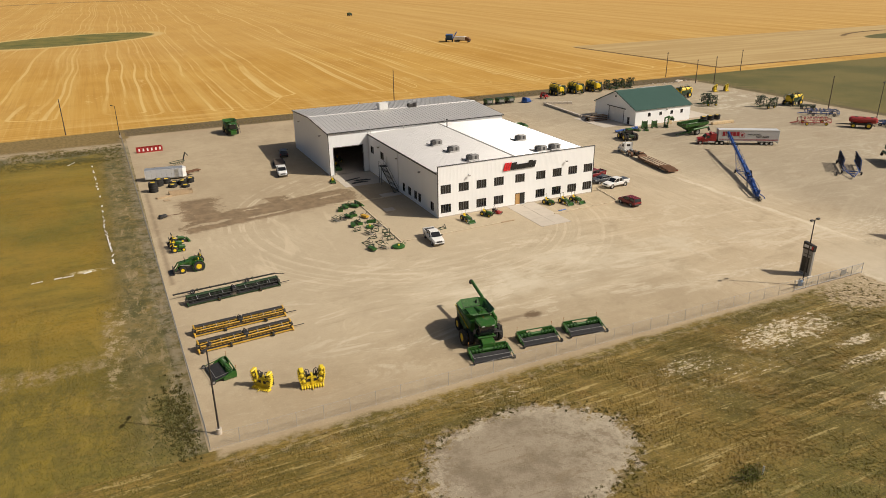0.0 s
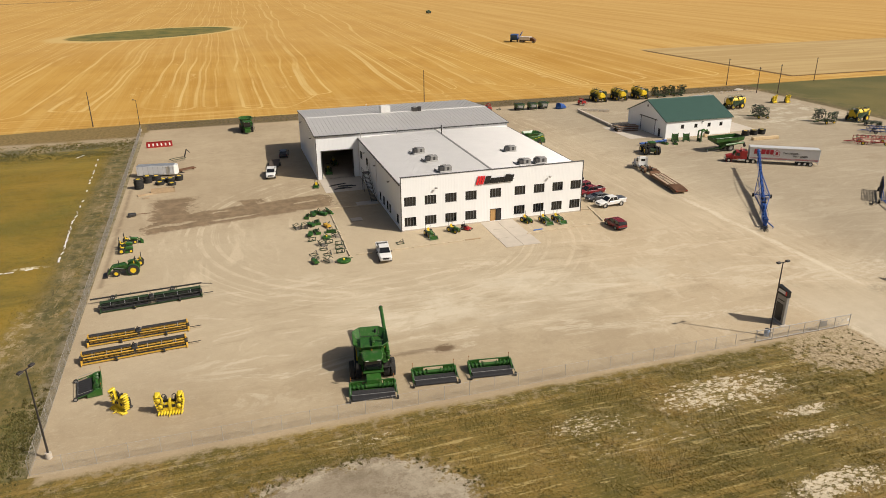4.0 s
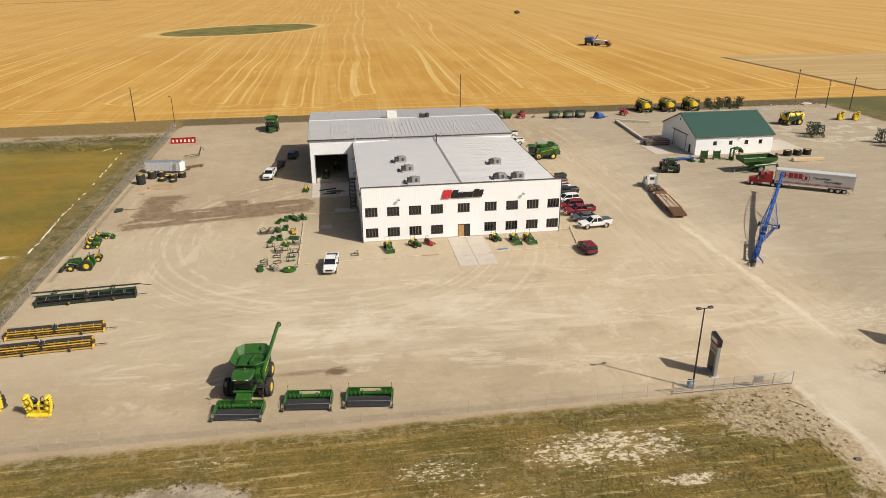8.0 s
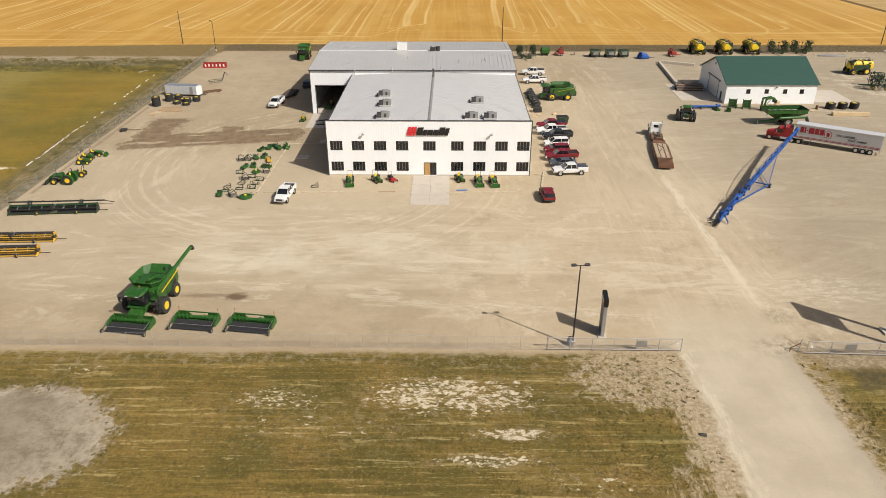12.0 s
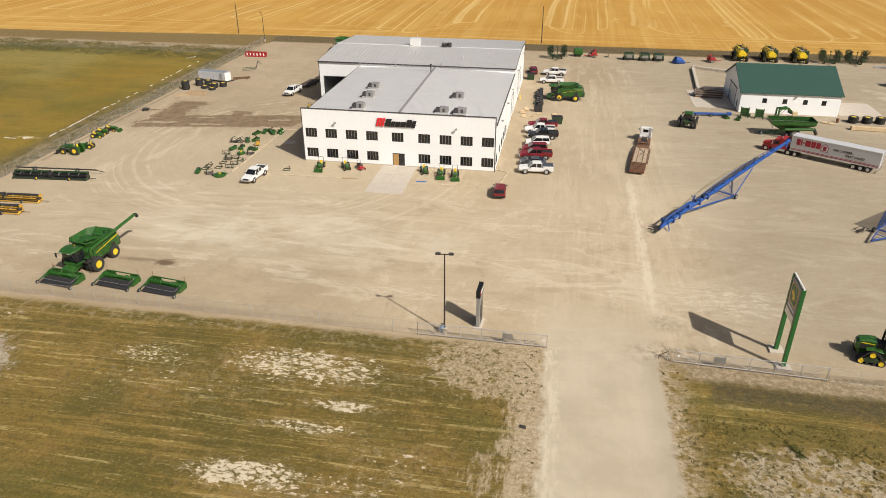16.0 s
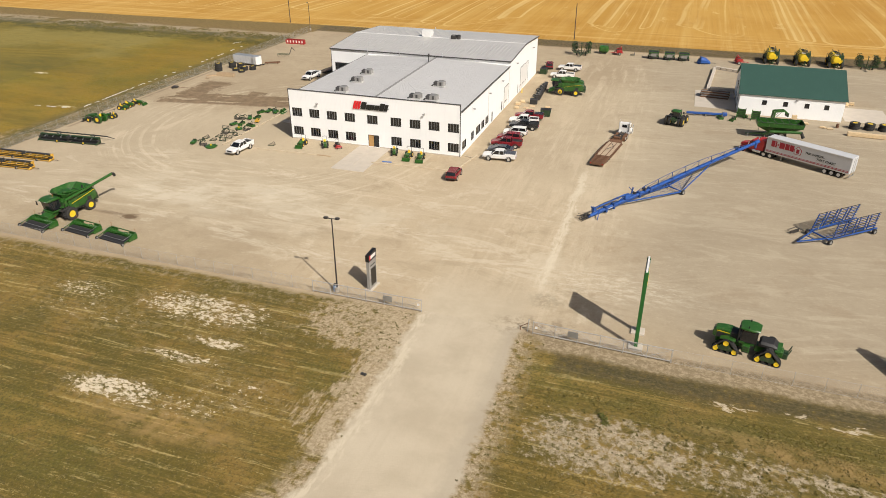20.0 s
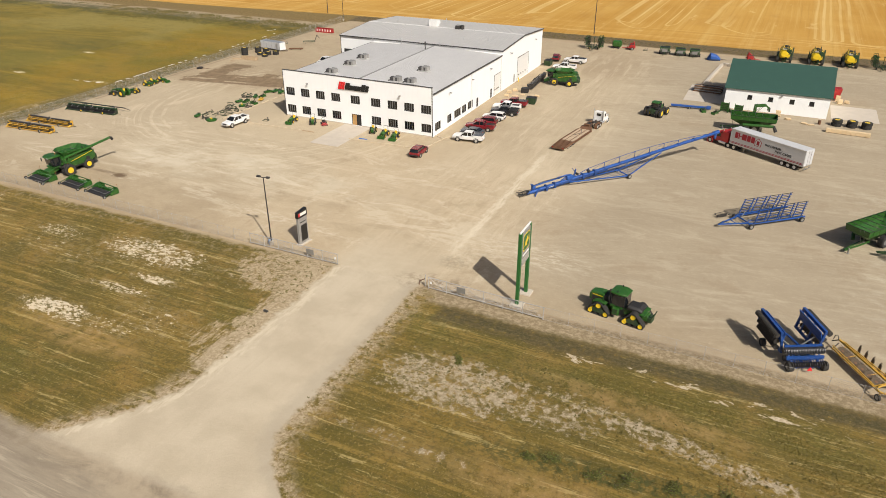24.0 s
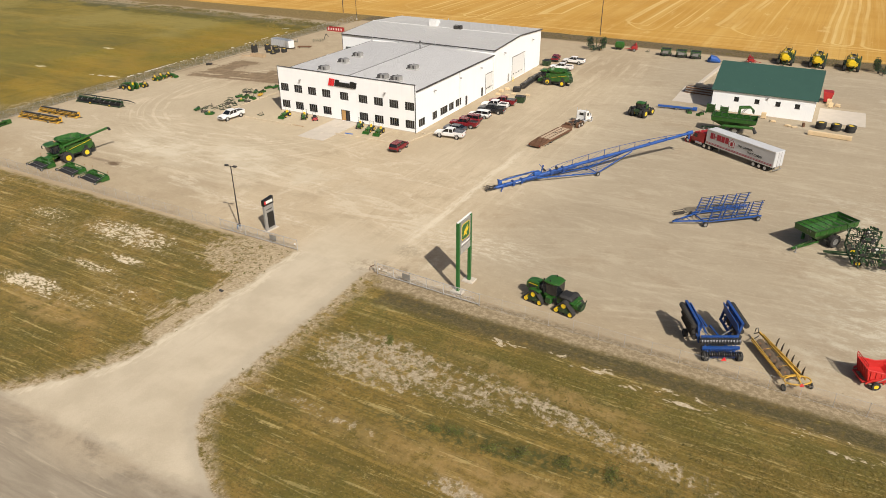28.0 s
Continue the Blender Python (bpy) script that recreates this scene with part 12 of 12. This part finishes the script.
def tussocks(name, label, count, box, height, mat_, weight, seed):
    """Clumps of a dozen blades each, all in one mesh; weight gives the chance of a clump at a place."""
    rng = np.random.default_rng(seed)
    x0, x1, y0, y1 = box
    x, y = rng.uniform(x0, x1, count), rng.uniform(y0, y1, count)
    ok = rng.random(count) < weight(x, y)
    x, y = x[ok], y[ok]
    n, b = len(x), 14
    h, spread = height * rng.uniform(0.5, 1.2, n), rng.uniform(0.10, 0.26, n)
    a, d = rng.uniform(0, 2 * math.pi, (n, b)), np.sqrt(rng.random((n, b)))
    cx, cy = x[:, None] + spread[:, None] * d * np.cos(a), y[:, None] + spread[:, None] * d * np.sin(a)
    turn, w = rng.uniform(0, math.pi, (n, b)), 0.06
    tip = h[:, None] * (1.0 - 0.5 * d)
    verts = np.zeros((n, b, 3, 3))
    verts[:, :, 0] = np.stack([cx - w * np.cos(turn), cy - w * np.sin(turn), np.full((n, b), -0.01)], 2)
    verts[:, :, 1] = np.stack([cx + w * np.cos(turn), cy + w * np.sin(turn), np.full((n, b), -0.01)], 2)
    verts[:, :, 2] = np.stack([cx + 0.6 * spread[:, None] * d * np.cos(a), cy + 0.6 * spread[:, None] * d * np.sin(a), tip], 2)
    me = bpy.data.meshes.new(name)
    me.from_pydata(verts.reshape(-1, 3).tolist(), [], np.arange(n * b * 3).reshape(-1, 3).tolist())
    me.materials.append(mat_)
    return tagged(new(name, me), label, "grass", kind="stuff")


def bump_at(x, y, cx, cy, rx, ry):
    return np.exp(-(((x - cx) / rx) ** 2 + ((y - cy) / ry) ** 2))


TUSSOCK = tuft_material("weed tussocks", (0.090, 0.082, 0.020), (0.150, 0.126, 0.034), (0.235, 0.182, 0.070))
tussocks("gate_tussocks", "olive weed tussocks on thin soil beside the gate", 550, (30, 48, -72, -54.8), 0.13, TUSSOCK, lambda x, y: 0.85 * bump_at(x, y, 42, -60, 9, 7) + 0.5 * bump_at(x, y, 43, -69.5, 4, 4), 31)
tussocks("bare_ground_tussocks", "olive weed tussocks on the bare ground beyond the drive", 2600, (62, 120, -80, -62), 0.15, TUSSOCK, lambda x, y: 0.7 * bump_at(x, y, 74, -69.6, 10, 5.5) + 0.7 * bump_at(x, y + (x - 96) * 0.17, 96, -69.9, 22, 3.0), 32)
tussocks("verge_tussocks", "scattered weeds along both verges of the drive", 350, (44, 66, -92, -56), 0.17, TUSSOCK, lambda x, y: 0.8 * (np.exp(-((x - 46.6) / 1.2) ** 2) + np.exp(-((x - 63.0) / 1.3) ** 2)) * (y > -79), 33)
tussocks("sand_rim_tussocks", "weeds creeping over the rim of the sand patch", 1800, (-38, -6, -79, -58), 0.20, TUSSOCK, lambda x, y: np.exp(-((np.hypot((x + 22) / 11.6, (y + 68.8) / 7.6) - 1.04) / 0.08) ** 2), 34)
tussocks("fence_corner_weeds", "dark weeds grown high by the fence corner", 1500, (-58, -51.8, -62, -36), 0.40, TUSSOCK, lambda x, y: bump_at(x, y, -53.3, -46, 1.3, 6), 35)
tussocks("track_weeds", "dark weeds between the hay land and the stubble", 5000, (-150, -53, 78, 96), 0.45, TUSSOCK, lambda x, y: np.clip(0.35 + 0.5 * np.sin(x * 0.13 + 0.6) * np.sin(y * 0.5 + x * 0.05), 0, 1), 36)


def shrub(m, label, r, n, seed):
    """A low bush: short stems with many small leaves round them."""
    rnd = random.Random(seed)
    b = thing("shrub", m, label, "shrub")
    stems, leaves = Solid(), Solid()
    for k in range(n):
        a, e = rnd.uniform(0, 6.283), rnd.uniform(0.15, 1.3)
        d = Vector((math.cos(a) * math.cos(e), math.sin(a) * math.cos(e), math.sin(e))) * r * rnd.uniform(0.6, 1.1)
        d.x *= 2.2
        d.z *= 0.6
        stems.rod((0.2 * d.x, 0.2 * d.y, 0), d, 0.02, 0.008, 4)
        for j in range(14):
            p = d * rnd.uniform(0.45, 1.05) + Vector((rnd.gauss(0, 0.16), rnd.gauss(0, 0.16), rnd.gauss(0, 0.1)))
            p.z = max(p.z, 0.04)
            u, v = Vector((rnd.gauss(0, 1), rnd.gauss(0, 1), rnd.gauss(0, 1))).normalized() * 0.09, Vector((rnd.gauss(0, 1), rnd.gauss(0, 1), rnd.gauss(0, 1))).normalized() * 0.06
            leaves.add([p - u, p + v, p + u, p - v], [(0, 1, 2, 3)])
    part("stems", stems, POLEWOOD, b)
    part("leaves", leaves, SHRUBLEAF, b)


shrub(at(-5.0, -80.6, 5), "low dark shrub in the front grass", 1.3, 60, 1)
for i, (x, y, r) in enumerate(((84.4, -77.2, 0.5), (86.5, -76.5, 0.7), (90.4, -77.0, 0.75), (93.1, -76.4, 0.8), (97.2, -75.4, 0.6), (101.3, -74.8, 0.7), (72.5, -66.8, 0.5))):
    shrub(at(x, y, 20 * i), "small dark shrub in the damp front hollow", r, 26, 10 + i)
marker = thing("marker_post", at(-3.6, -80.9), "short white marker post in the front grass", "post")
part("tube", Solid().rod((0, 0, 0), (0, 0, 0.9), 0.09, n=10), WHITE, marker)
part("cap", Solid().lathe([(0.9, 0.11), (0.98, 0.11), (1.0, 0.03)], (0, 0, 0), "z", 10), STEEL, marker)

# torn white drift netting in the hay land
def netting(points, name="snow_netting"):
    s = Solid()
    rnd = random.Random(len(points))
    for (xa, ya), (xb, yb) in zip(points, points[1:]):
        steps = max(2, int(math.hypot(xb - xa, yb - ya) / 1.2))
        for k in range(steps):
            if rnd.random() < (0.15 if ya < 30 else 0.75):
                continue
            f, g = k / steps, (k + 1.0) / steps
            w = rnd.uniform(0.10, 0.32)
            s.bar((xa + (xb - xa) * f + rnd.gauss(0, 0.12), ya + (yb - ya) * f, 0.06), (xa + (xb - xa) * g + rnd.gauss(0, 0.12), ya + (yb - ya) * g, 0.10), w, 0.06)
    single(name, s, WHITE, "torn pale netting lying in the hay land", "netting", kind="stuff")
netting([(-60.4, 75.0), (-59.5, 50.7), (-59.0, 35.6), (-58.9, 25.3), (-58.3, 13.9), (-57.9, 4.1)])
netting([(-70.0, 1.4), (-66.9, 1.8), (-64.1, 1.8), (-61.2, 2.4)])
netting([(-66.0, 78.0), (-63.5, 82.0)])
